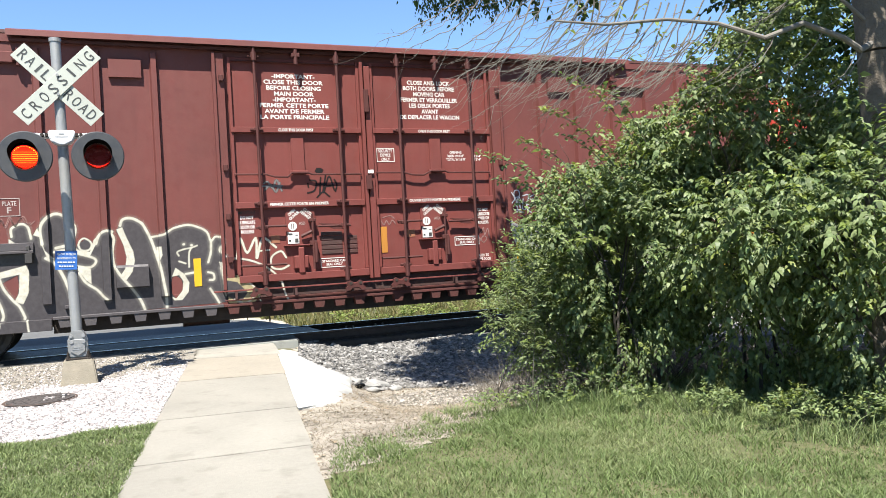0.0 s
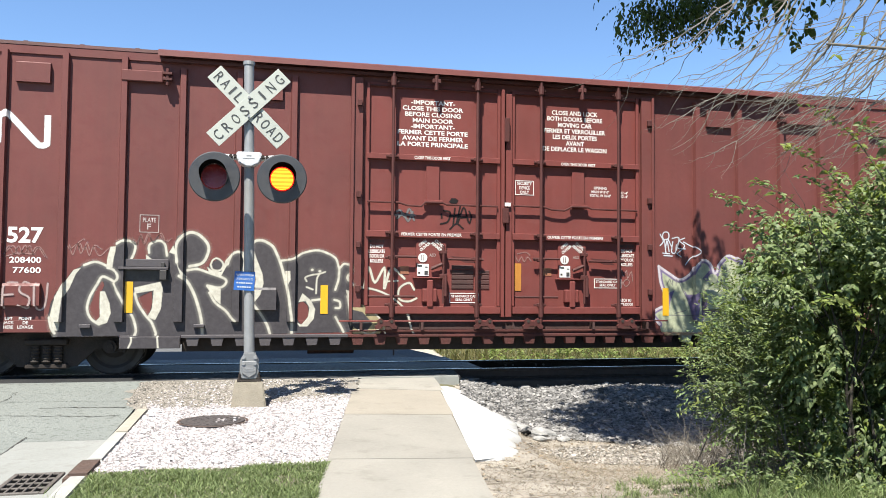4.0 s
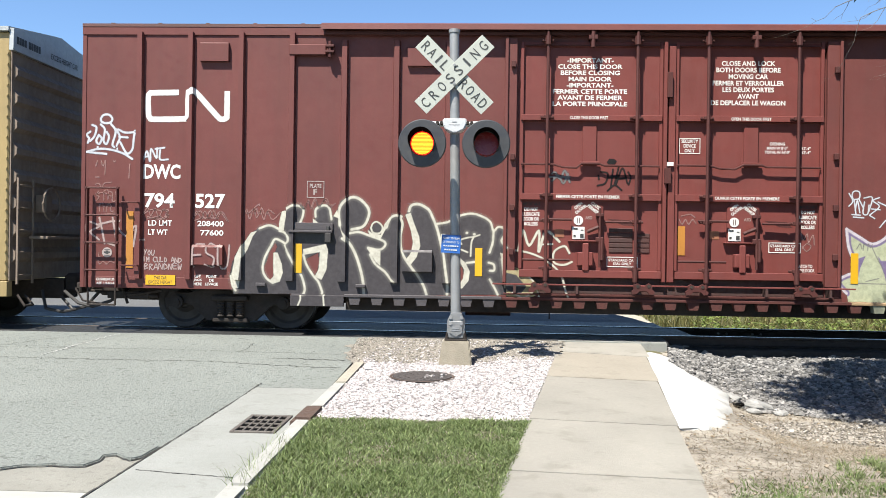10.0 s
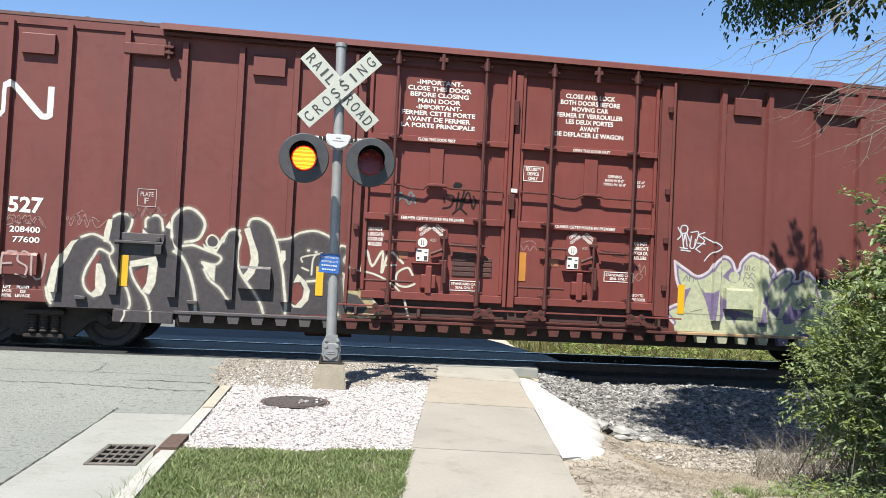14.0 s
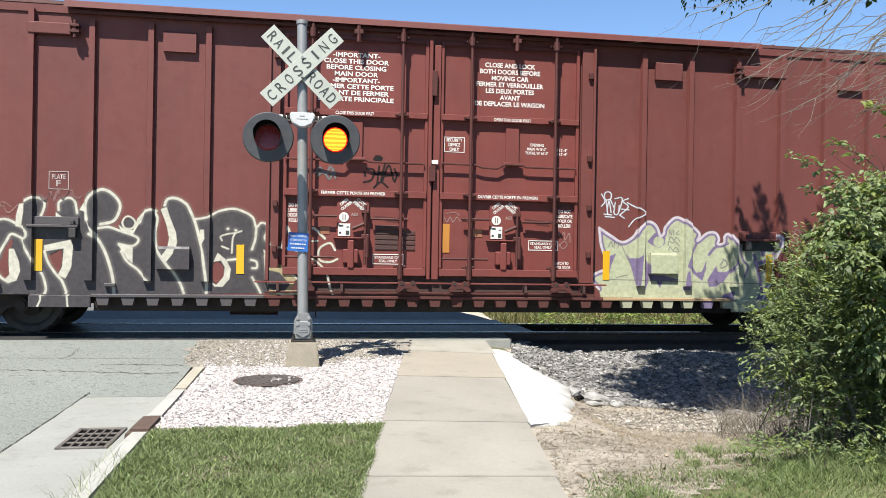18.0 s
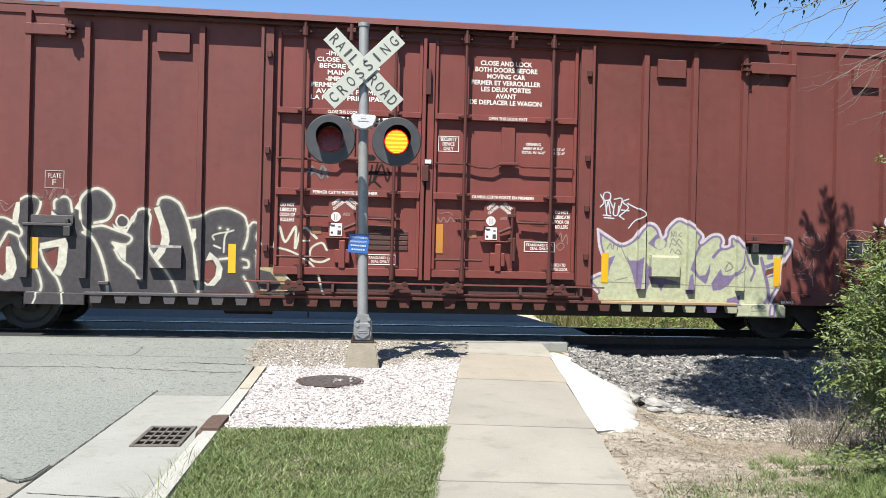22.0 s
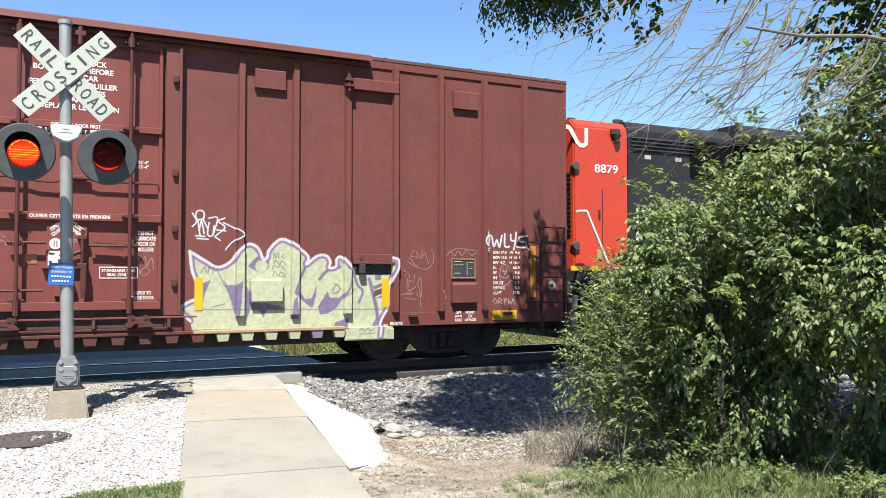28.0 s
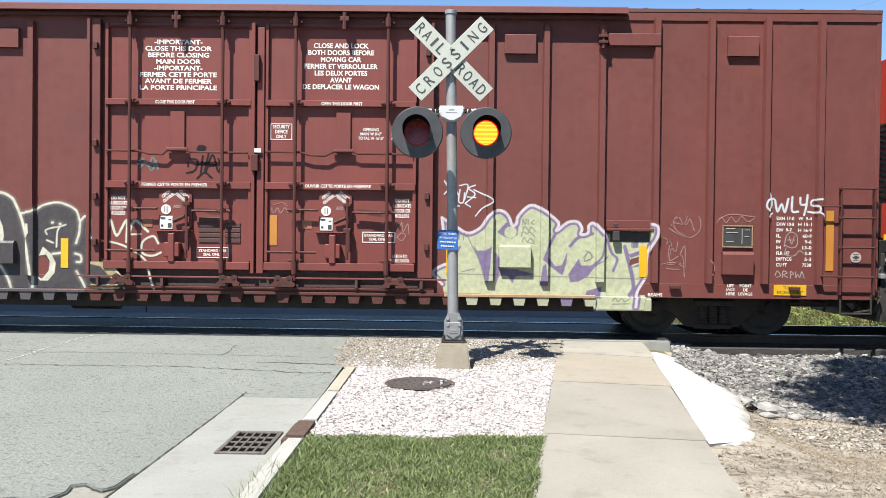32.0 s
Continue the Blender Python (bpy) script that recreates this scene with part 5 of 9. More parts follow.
def wheel_mesh(at, parent, near=1):
    x, y, z = at
    bm = B()
    s = 1 if near > 0 else -1
    rings = [(-0.065 * s, 0.10), (-0.075 * s, 0.13), (-0.035 * s, 0.20), (-0.03 * s, 0.32), (-0.055 * s, 0.365), (-0.06 * s, WHEEL_R - 0.012), (-0.055 * s, WHEEL_R), (0.04 * s, WHEEL_R + 0.004), (0.05 * s, WHEEL_R + 0.026), (0.072 * s, WHEEL_R + 0.02), (0.075 * s, 0.36), (0.02 * s, 0.30), (0.05 * s, 0.12)]
    n = 40
    vs = [[bm.verts.new((x + r * math.cos(k * 6.28319 / n), y + d, z + r * math.sin(k * 6.28319 / n))) for k in range(n)] for d, r in rings]
    for a, b, i in zip(vs, vs[1:], range(99)):
        for k in range(n):
            f = bm.faces.new((a[k], a[(k + 1) % n], b[(k + 1) % n], b[k]))
            f.material_index = 1 if i == 6 else 0
    bm.faces.new(vs[0])
    bm.faces.new(vs[-1][::-1])
    bmesh.ops.recalc_face_normals(bm, faces=bm.faces[:])
    for k in range(3):
        a = k * 2.0944 + 0.5
        tube(bm, (x + 0.075 * math.cos(a), y - 0.09 * s, z + 0.075 * math.sin(a)), (x + 0.075 * math.cos(a), y - 0.06 * s, z + 0.075 * math.sin(a)), 0.018, n=6)
    w = part("wheel", bm, [WHEEL, TREAD], parent, "steel railway wheel", pivot=at, smooth=False)
    WHEELS.append(w)
    return w


def truck(c, parent):
    for dx in (-0.89, 0.89):
        for y, near in ((3.16, 1), (4.64, -1)):
            wheel_mesh((c + dx, y, RAIL_TOP + WHEEL_R), parent, near)
        part("axle", tube(B(), (c + dx, 2.9, RAIL_TOP + WHEEL_R), (c + dx, 4.9, RAIL_TOP + WHEEL_R), 0.075, n=12), UNDER, parent)
    for y0, y1 in ((2.80, 2.93), (4.87, 5.0)):
        zc = RAIL_TOP + WHEEL_R
        bm = B()
        poly = [(-1.10, zc - 0.10), (-1.12, zc + 0.06), (-0.98, zc + 0.15), (-0.72, zc + 0.15), (-0.45, zc + 0.21), (0.45, zc + 0.21), (0.72, zc + 0.15), (0.98, zc + 0.15), (1.12, zc + 0.06), (1.10, zc - 0.10), (0.80, zc - 0.02), (0.66, zc - 0.06), (0.40, zc - 0.30), (-0.40, zc - 0.30), (-0.66, zc - 0.06), (-0.80, zc - 0.02)]
        prism(bm, [(c + a, b) for a, b in poly], y0, y1)
        bmesh.ops.recalc_face_normals(bm, faces=bm.faces[:])
        part("side_frame", bm, UNDER, parent, "cast steel truck side frame")
        for dx in (-0.16, 0.0, 0.16):
            part("spring", coil(B(), c + dx, y0 - 0.03, zc - 0.24, zc + 0.02, 0.07), UNDER, parent)
        part("spring_plate", box(B(), c - 0.30, c + 0.30, y0 - 0.12, y1, zc + 0.03, zc + 0.12, 0.02), UNDER, parent)
        part("spring_seat", box(B(), c - 0.30, c + 0.30, y0 - 0.05, y1, zc - 0.33, zc - 0.245, 0.02), UNDER, parent)
        for dx in (-0.89, 0.89):
            bm = B()
            s = -1 if y0 < 4 else 1
            yy = y0 if y0 < 4 else y1
            tube(bm, (c + dx, yy + 0.08 * s, zc), (c + dx, yy - 0.02 * s, zc), 0.10, n=16)
            tube(bm, (c + dx, yy + 0.105 * s, zc), (c + dx, yy + 0.08 * s, zc), 0.055, n=12)
            part("bearing_cap", bm, UNDER, parent)
    part("bolster", box(B(), c - 0.2, c + 0.2, 2.9, 4.9, zc + 0.02, zc + 0.24, 0.02), UNDER, parent)


truck(-4.22, boxcar)
truck(9.86, boxcar)
add("centre_sill", UNDER, "dark underframe sill", (CAR_L + 0.3, CAR_R - 0.3, 3.65, 4.15, 0.50, 0.80), bevel=0.02)
for x in (-1.6, 0.9, 2.8, 4.7, 7.2):
    add("cross_bearer", UNDER, "", (x - 0.06, x + 0.06, 2.72, 5.2, 0.60, 0.80))
bm = B()
tube(bm, (-0.34, 3.25, 0.50), (0.42, 3.25, 0.50), 0.14, n=16)
tube(bm, (0.42, 3.25, 0.50), (0.55, 3.25, 0.50), 0.05, n=10)
part("brake_cylinder", bm, RED_GRIME_AND_SHADE, boxcar, "brake cylinder under the floor")
part("brake_rod", tube(B(), (-2.4, 3.4, 0.56), (8.0, 3.4, 0.56), 0.016, n=6), UNDER, boxcar)
part("drain_pin", tube(B(), (1.03, 2.75, 0.36), (1.03, 2.75, 0.56), 0.012, n=6), UNDER, boxcar)
for x0, x1, hx in ((CAR_L - 0.62, CAR_L + 0.2, CAR_L - 0.75), (CAR_R - 0.2, CAR_R + 0.50, CAR_R + 0.6)):
    bm = B()
    box(bm, x0, x1, 3.72, 4.08, 0.62, 0.90, 0.03)
    box(bm, hx - 0.14, hx + 0.14, 3.66, 4.14, 0.60, 0.95, 0.06)
    part("coupler", bm, UNDER, boxcar, "knuckle coupler and shank")
    s = -1 if x0 < 0 else 1
    xe = CAR_L if x0 < 0 else CAR_R
    pts = [(xe + 0.0 * s, 2.9, 0.70), (xe - 0.5 * s, 2.75, 0.62), (xe - 0.9 * s, 2.7, 0.66), (xe - 1.25 * s, 2.75, 0.72)]
    part("uncoupling_lever", pipe(B(), pts, 0.022), UNDER, boxcar, "bent uncoupling lever")
    pts = [(xe + 0.05 * s, 3.3, 0.66), (xe + 0.25 * s, 3.2, 0.40), (xe + 0.5 * s, 3.25, 0.34), (xe + 0.78 * s, 3.4, 0.55)]
    part("air_hose", pipe(B(), pts, 0.026), BLACK, boxcar, "black rubber air hose")

# ---------------------------------------------------------------- writing on the boxcar
TY = PANEL_Y - 0.004
DY = DOOR_Y - 0.004


def stencil(body, x0, x1, z0, z1, y=TY, m=WHITE_PAINT, bold=0.02, parent=None, label="white stencilled lettering"):
    lettering("stencil_lettering", body, x0, x1, z0, z1, y, m, parent or boxcar, label, bold)


stencil("-IMPORTANT-\nCLOSE THIS DOOR\nBEFORE CLOSING\nMAIN DOOR\n-IMPORTANT-\nFERMER CETTE PORTE\nAVANT DE FERMER\nLA PORTE PRINCIPALE", 1.01, 2.19, 3.78, 4.545, DY, bold=0.026)
stencil("CLOSE AND LOCK\nBOTH DOORS BEFORE\nMOVING CAR\nFERMER ET VERROUILLER\nLES DEUX PORTES\nAVANT\nDE DEPLACER LE WAGON", 3.50, 4.66, 3.81, 4.51, DY, bold=0.026)
stencil("CLOSE THIS DOOR FIRST", 1.28, 1.88, 3.56, 3.61, 2.4025)
stencil("OPEN THIS DOOR FIRST", 3.80, 4.42, 3.555, 3.605, 2.4025)
stencil("FERMER CETTE PORTE EN PREMIER", 1.08, 2.08, 2.31, 2.36, 2.4025)
stencil("OUVRIR CETTE PORTE EN PREMIERE", 3.56, 4.56, 2.31, 2.36, 2.4025)
stencil("SECURITY\nDEVICE\nONLY", 3.05, 3.31, 3.06, 3.265, DY)
stencil("OPENING\nMAIN W 8'-0\"\nTOTAL W 16'-0\"", 4.35, 4.74, 3.05, 3.23, DY, WHITE_PAINT, 0.02)
stencil("H 12'-4\"\nH 12'-4\"", 4.86, 5.06, 3.05, 3.16, DY, WHITE_PAINT, 0.02)
for x in (0.56, 4.90):
    stencil("DO NOT\nLUBRICATE\nDOOR OR\nROLLERS", x, x + 0.27, 1.87, 2.16, DY, WHITE_PAINT, 0.025)
    stencil("IMPORTANT", x, x + 0.28, 2.19, 2.24, DY, INK, 0.01, label="faded dark stencilled word")
for x in (1.55, 4.03):
    stencil("ASD", x, x + 0.11, 1.98, 2.03, 2.446, DIRTY_WHITE, 0.01)
stencil("STANDARD CAR\nSEAL ONLY", 1.93, 2.36, 1.26, 1.36, DY, WHITE_PAINT, 0.02)
stencil("STANDARD CAR\nSEAL ONLY", 4.46, 4.90, 1.52, 1.62, DY, WHITE_PAINT, 0.02)
stencil("LATCH TO\nCLOSE DOOR", 4.85, 5.15, 1.19, 1.31, DY, WHITE_PAINT, 0.02)
for x0, x1, z0, z1 in ((1.90, 2.39, 1.24, 1.38), (4.43, 4.93, 1.50, 1.64)):
    bm = B()
    for b in ((x0, x1, DY - 0.003, DY, z1, z1 + 0.012), (x0, x1, DY - 0.003, DY, z0 - 0.012, z0), (x0, x0 + 0.012, DY - 0.003, DY, z0, z1), (x1 - 0.012, x1, DY - 0.003, DY, z0, z1)):
        box(bm, *b)
    part("stencil_frame", bm, WHITE_PAINT, boxcar)
bm = B()
for b in ((3.015, 3.345, DY - 0.002, DY, 3.275, 3.285), (3.015, 3.345, DY - 0.002, DY, 3.04, 3.05), (3.015, 3.025, DY - 0.002, DY, 3.05, 3.275), (3.335, 3.345, DY - 0.002, DY, 3.05, 3.275)):
    box(bm, *b)
part("stencil_frame", bm, WHITE_PAINT, boxcar)
stencil("DWC", -5.60, -4.99, 2.55, 2.79, bold=0.03)
stencil("794", -5.58, -5.08, 2.08, 2.32, bold=0.03)
stencil("527", -4.74, -4.25, 2.08, 2.32, bold=0.03)
stencil("LD LMT", -5.51, -5.12, 1.79, 1.88)
stencil("LT WT", -5.51, -5.19, 1.64, 1.73)
stencil("208400", -4.70, -4.27, 1.79, 1.88)
stencil("77600", -4.65, -4.27, 1.64, 1.73)
stencil("PLATE", -2.87, -2.68, 2.43, 2.50, m=DIRTY_WHITE)
stencil("F", -2.81, -2.75, 2.32, 2.41, m=DIRTY_WHITE)
bm = B()
for b in ((-2.915, -2.635, TY - 0.002, TY, 2.535, 2.545), (-2.915, -2.635, TY - 0.002, TY, 2.275, 2.285), (-2.915, -2.905, TY - 0.002, TY, 2.285, 2.535), (-2.645, -2.635, TY - 0.002, TY, 2.285, 2.535)):
    box(bm, *b)
part("stencil_frame", bm, DIRTY_WHITE, boxcar)
for x, z in ((-5.54, 0.83), (10.68, 0.76)):
    add("excess_height_sign", YELLOW, "yellow excess height sign", (x, x + 0.49, 2.487, 2.493, z, z + 0.16), bevel=0)
    stencil("THIS CAR", x + 0.14, x + 0.35, z + 0.09, z + 0.14, 2.485, INK, 0.0, label="dark lettering")
    stencil("EXCESS HEIGHT", x + 0.05, x + 0.44, z + 0.02, z + 0.07, 2.485, INK, 0.0, label="dark lettering")
for x, z in ((-4.75, 0.83), (9.96, 0.75)):
    stencil("LIFT\nJACK\nHERE", x, x + 0.14, z, z + 0.17, 2.4935)
    stencil("POINT\nDE\nLEVAGE", x + 0.19, x + 0.40, z, z + 0.17, 2.4935)
stencil("CUSHION UNIT", -6.36, -6.0, 0.885, 0.93, 2.4935)
stencil("ASF 1/14G-F", -6.36, -6.05, 0.82, 0.865, 2.4935)
stencil("BEAMS", 8.78, 9.0, 0.72, 0.77, 2.4935)
left_col = ["EXH 17-0", "EXW 10-8", "EW  9-7", "IL", "IW", "IH", "FLR HT", "EMPTYCG", "CU FT"]
right_col = ["W  9-4", "H 15-1", "H 16-9", "60-9", "9-6", "13-0", "3-8", "5-3", "7538"]
for k, (a, b) in enumerate(zip(left_col, right_col)):
    z = 1.90 - 0.088 * k
    stencil(a, 10.71, 10.71 + 0.033 * len(a), z, z + 0.052, m=WHITE_PAINT)
    stencil(b, 11.24 - 0.034 * len(b), 11.24, z, z + 0.052, m=WHITE_PAINT)


# ---------------------------------------------------------------- spray paint
GREY, CHALK, TAN = (0.047, 0.043, 0.046), (0.39, 0.375, 0.315), (0.26, 0.22, 0.125)
LIME, PURPLE, PALE = (0.30, 0.318, 0.215), (0.1334, 0.1044, 0.1798), (0.3828, 0.348, 0.3712)
SLATE, SILVER, PINKISH, SOOT = (0.116, 0.1102, 0.1102), (0.3828, 0.3886, 0.4176), (0.232, 0.1334, 0.1218), (0.0116, 0.0104, 0.0104)
CHALKY = (0.2784, 0.2088, 0.1972)
SPRAY, nt, links, p = nodes_of("spray_paint")
at_ = nt.new("ShaderNodeAttribute")
at_.attribute_name = "paint"
sv = coords(nt, links)
kk = nt.new("ShaderNodeMapRange")
kk.inputs[3].default_value, kk.inputs[4].default_value = 0.80, 1.08
links.new(noise_of(nt, links, 14.0, 5.0, 0.65, sv), kk.inputs[0])
links.new(mix_rgb(nt, links, 1.0, at_.outputs["Color"], kk.outputs[0], "MULTIPLY"), p.inputs["Base Color"])
p.inputs["Roughness"].default_value = 0.6
p.inputs["Specular IOR Level"].default_value = 0.15
thin_ = nt.new("ShaderNodeMath")
thin_.operation = "MULTIPLY"
links.new(at_.outputs["Alpha"], thin_.inputs[0])
links.new(noise_of(nt, links, 9.0, 4.0, 0.6, sv, 0.02, 0.26), thin_.inputs[1])
links.new(thin_.outputs[0], p.inputs["Alpha"])


def side_depth(X, Z):
    """Depth of the car side at x: ribs, sill and posts stand proud of the panel."""
    Y = np.full(X.shape, PANEL_Y)
    for r in RIBS:
        on = (X > r - 0.119) & (X < r + 0.006) & (Z > 0.93)
        Y = np.where(on, RIB_Y, Y)
    for x0, x1, z0, z1 in LOWER_VENTS:
        Y = np.where((X > x0 - 0.01) & (X < x1 + 0.01) & (Z > z0 - 0.01) & (Z < z1 - 0.03), 2.402, Y)
    Y = np.where(Z < 0.705, 2.415, Y)
    Y = np.where((X > DOOR_L - 0.1) & (X < DOOR_L + 0.11) & (Z > 0.955), 2.40, Y)
    Y = np.where((X > DOOR_R - 0.25) & (X < DOOR_R - 0.01) & (Z > 0.95), 2.40, Y)
    return Y


class Paint:
    """A thin layer of spray paint with soft edges that follows the car's side; lines and areas in x and z."""

    def __init__(self, x0, x1, z0, z1, step=0.0105, flat=None):
        self.step = step
        self.X, self.Z = np.meshgrid(np.arange(x0, x1, step), np.arange(z0, z1, step))
        self.col = np.zeros((*self.X.shape, 3))
        self.a = np.zeros(self.X.shape)
        self.flat = flat

    def lay(self, a, col):
        new_a = a + self.a * (1 - a)
        w = np.where(new_a > 1e-6, a / np.maximum(new_a, 1e-6), 0)[..., None]
        self.col = np.where(a[..., None] > 0, self.col * (1 - w) + np.array(col) * w, self.col)
        self.a = new_a

    def fill(self, pts, col):
        h = self.step * 0.25
        a = sum(inside(self.X + dx, self.Z + dz, pts).astype(float) for dx in (-h, h) for dz in (-h, h)) / 4
        self.lay(a, col)

    def cut(self, pts):
        self.a = self.a * (1 - inside(self.X, self.Z, pts))

    def line(self, pts, width, col, over=False, halo=0.0):
        P = np.array(pts)
        if len(P) > 2:
            Q = np.concatenate([[2 * P[0] - P[1]], P, [2 * P[-1] - P[-2]]])
            out = []
            for k in range(1, len(Q) - 2):
                for t in np.linspace(0, 1, 5)[:-1]:
                    out.append(0.5 * (2 * Q[k] + (Q[k + 1] - Q[k - 1]) * t + (2 * Q[k - 1] - 5 * Q[k] + 4 * Q[k + 1] - Q[k + 2]) * t * t + (3 * Q[k] - Q[k - 1] - 3 * Q[k + 1] + Q[k + 2]) * t ** 3))
            P = np.array(out + [P[-1]])
        best = np.full(self.X.shape, 9.0)
        for a, b in zip(P, P[1:]):
            d = b - a
            s = np.clip(((self.X - a[0]) * d[0] + (self.Z - a[1]) * d[1]) / (d @ d + 1e-9), 0, 1)
            best = np.minimum(best, np.hypot(self.X - a[0] - s * d[0], self.Z - a[1] - s * d[1]))
        a = np.clip((width / 2 - best) / (self.step * 1.2) + 0.5, 0, 1)
        if halo:
            a = np.maximum(a, halo * np.exp(-(np.maximum(best - width / 2, 0) / 0.032) ** 2))
            a[a < 0.03] = 0
        if over:
            a = a * (self.a > 0.5)
        self.lay(a, col)

    def build(self, name, label):
        X, Z = self.X, self.Z
        Y = (side_depth(X, Z) if self.flat is None else np.full(X.shape, self.flat)) - 0.0045
        n = np.arange(X.size).reshape(X.shape)
        on = self.a > 0.02
        keep = on[:-1, :-1] | on[:-1, 1:] | on[1:, 1:] | on[1:, :-1]
        bare = ~on
        for ax in (0, 1):
            for sh in (-1, 1):
                near = np.roll(on, sh, ax)
                self.col = np.where((bare & near)[..., None], np.roll(self.col, sh, ax), self.col)
        q = np.stack([n[:-1, :-1], n[:-1, 1:], n[1:, 1:], n[1:, :-1]], -1)[keep]
        used = np.unique(q)
        remap = np.zeros(X.size, int)
        remap[used] = np.arange(len(used))
        ob = raw(name, np.stack([X, Y, Z], -1).reshape(-1, 3)[used], remap[q], SPRAY, boxcar, label)
        ca = ob.data.color_attributes.new("paint", "FLOAT_COLOR", "POINT")
        c = np.ones((len(used), 4), np.float32)
        c[:, :3] = self.col.reshape(-1, 3)[used]
        c[:, 3] = self.a.reshape(-1)[used]
        ca.data.foreach_set("color", c.ravel())
        return ob


art = Paint(-5.7, -4.1, 3.4, 4.1, step=0.010)
art.line([(-5.03, 3.96), (-5.45, 3.95), (-5.51, 3.94), (-5.54, 3.87), (-5.53, 3.60), (-5.50, 3.54), (-5.44, 3.52), (-4.98, 3.53), (-4.90, 3.54), (-4.88, 3.61), (-4.88, 3.89), (-4.85, 3.95), (-4.80, 3.97)], 0.088, (0.58, 0.57, 0.55))
art.line([(-4.80, 3.97), (-4.75, 3.96), (-4.40, 3.58), (-4.32, 3.53), (-4.25, 3.55), (-4.24, 3.61), (-4.24, 4.00)], 0.088, (0.58, 0.57, 0.55))
art.cut([(-5.035, 3.88), (-4.93, 3.88), (-4.93, 4.06), (-5.035, 4.06)])
art.cut([(-4.34, 3.985), (-4.15, 3.985), (-4.15, 4.09), (-4.34, 4.09)])
art.build("emblem", "white ribbon-shaped emblem painted on the side")
art = Paint(-4.25, 1.6, 0.535, 2.40, step=0.009)
art.fill([(-3.14, 0.74), (-2.29, 0.74), (-2.29, 0.53), (-3.14, 0.53)], GREY)
art.line([(-3.00, 0.76), (-2.98, 0.65), (-3.02, 0.54)], 0.025, CHALK)
art.line([(-2.62, 0.76), (-2.60, 0.54)], 0.025, CHALK)
art.fill([(-4.09, 0.75), (-4.16, 0.99), (-4.12, 1.22), (-3.99, 1.43), (-3.85, 1.67), (-3.68, 1.78), (-3.53, 1.82), (-3.38, 1.78), (-3.30, 1.85), (-3.27, 2.03), (-3.19, 2.13), (-3.07, 2.15), (-2.98, 2.09), (-2.97, 1.94), (-3.02, 1.82), (-3.03, 1.72), (-2.85, 1.72), (-2.71, 1.73), (-2.77, 1.85), (-2.79, 2.00), (-2.72, 2.12), (-2.63, 2.17), (-2.54, 2.11), (-2.51, 1.95), (-2.45, 2.04), (-2.39, 2.12), (-2.35, 2.23), (-2.19, 2.29), (-2.01, 2.25), (-1.91, 2.10), (-1.90, 1.95), (-1.98, 1.83), (-2.06, 1.76), (-1.91, 1.69), (-1.89, 1.81), (-1.77, 1.88), (-1.68, 1.84), (-1.67, 1.72), (-1.71, 1.65), (-1.62, 1.84), (-1.57, 1.96), (-1.48, 2.02), (-1.48, 0.72), (-4.09, 0.71)], GREY)
art.fill([(-1.50, 0.72), (-1.48, 2.02), (-1.39, 1.99), (-1.51, 1.99), (-1.42, 1.99), (-1.36, 1.90), (-1.36, 1.84), (-1.32, 1.99), (-1.26, 2.12), (-1.13, 2.20), (-1.00, 2.16), (-0.89, 2.02), (-0.80, 1.85), (-0.71, 1.91), (-0.59, 1.92), (-0.48, 2.00), (-0.27, 2.06), (-0.12, 2.03), (0.01, 1.95), (0.10, 1.78), (0.19, 1.84), (0.28, 1.82), (0.29, 1.71), (0.25, 1.62), (0.30, 1.51), (0.33, 0.76)], GREY)
art.cut([(-3.56, 1.23), (-3.52, 1.38), (-3.42, 1.55), (-3.39, 1.47), (-3.45, 1.32), (-3.45, 1.17), (-3.44, 1.00), (-3.50, 0.94), (-3.59, 1.02), (-3.61, 1.14)])
art.cut([(-2.93, 1.28), (-2.72, 1.39), (-2.70, 1.24), (-2.73, 1.09), (-2.78, 1.00), (-2.86, 1.15)])
art.cut([(-1.36, 1.84), (-1.32, 1.99), (-1.24, 1.84), (-1.18, 1.67), (-1.19, 1.46), (-1.26, 1.30), (-1.34, 1.40), (-1.39, 1.58)])
art.cut([(-0.54, 1.20), (-0.48, 1.26), (-0.39, 1.18), (-0.36, 1.06), (-0.41, 0.94), (-0.49, 0.88), (-0.55, 0.97)])
art.cut([(-1.91, 1.47), (-1.73, 1.40), (-1.72, 1.22), (-1.82, 1.31)])
art.fill([(-4.08, 0.80), (-4.01, 0.80), (-3.98, 1.08), (-3.96, 1.28), (-3.87, 1.43), (-3.79, 1.64), (-3.72, 1.73), (-3.82, 1.70), (-3.98, 1.46), (-4.09, 1.22), (-4.13, 1.02)], CHALK)
art.fill([(-3.45, 1.38), (-3.38, 1.38), (-3.31, 1.20), (-3.29, 1.06), (-3.34, 0.91), (-3.44, 0.88), (-3.51, 0.92), (-3.44, 1.00), (-3.45, 1.17)], CHALK)
art.fill([(-3.32, 2.05), (-3.23, 2.06), (-3.27, 1.88), (-3.29, 1.70), (-3.37, 1.72), (-3.36, 1.88)], CHALK)
art.fill([(-2.81, 1.94), (-2.74, 1.88), (-2.67, 1.83), (-2.65, 1.72), (-2.71, 1.72), (-2.81, 1.82)], CHALK)
art.fill([(-2.48, 1.98), (-2.40, 1.95), (-2.36, 1.80), (-2.30, 1.62), (-2.21, 1.60), (-2.33, 1.74), (-2.42, 2.09)], CHALK)
art.fill([(-1.93, 1.47), (-1.71, 1.43), (-1.71, 1.19), (-1.78, 1.25)], CHALK)
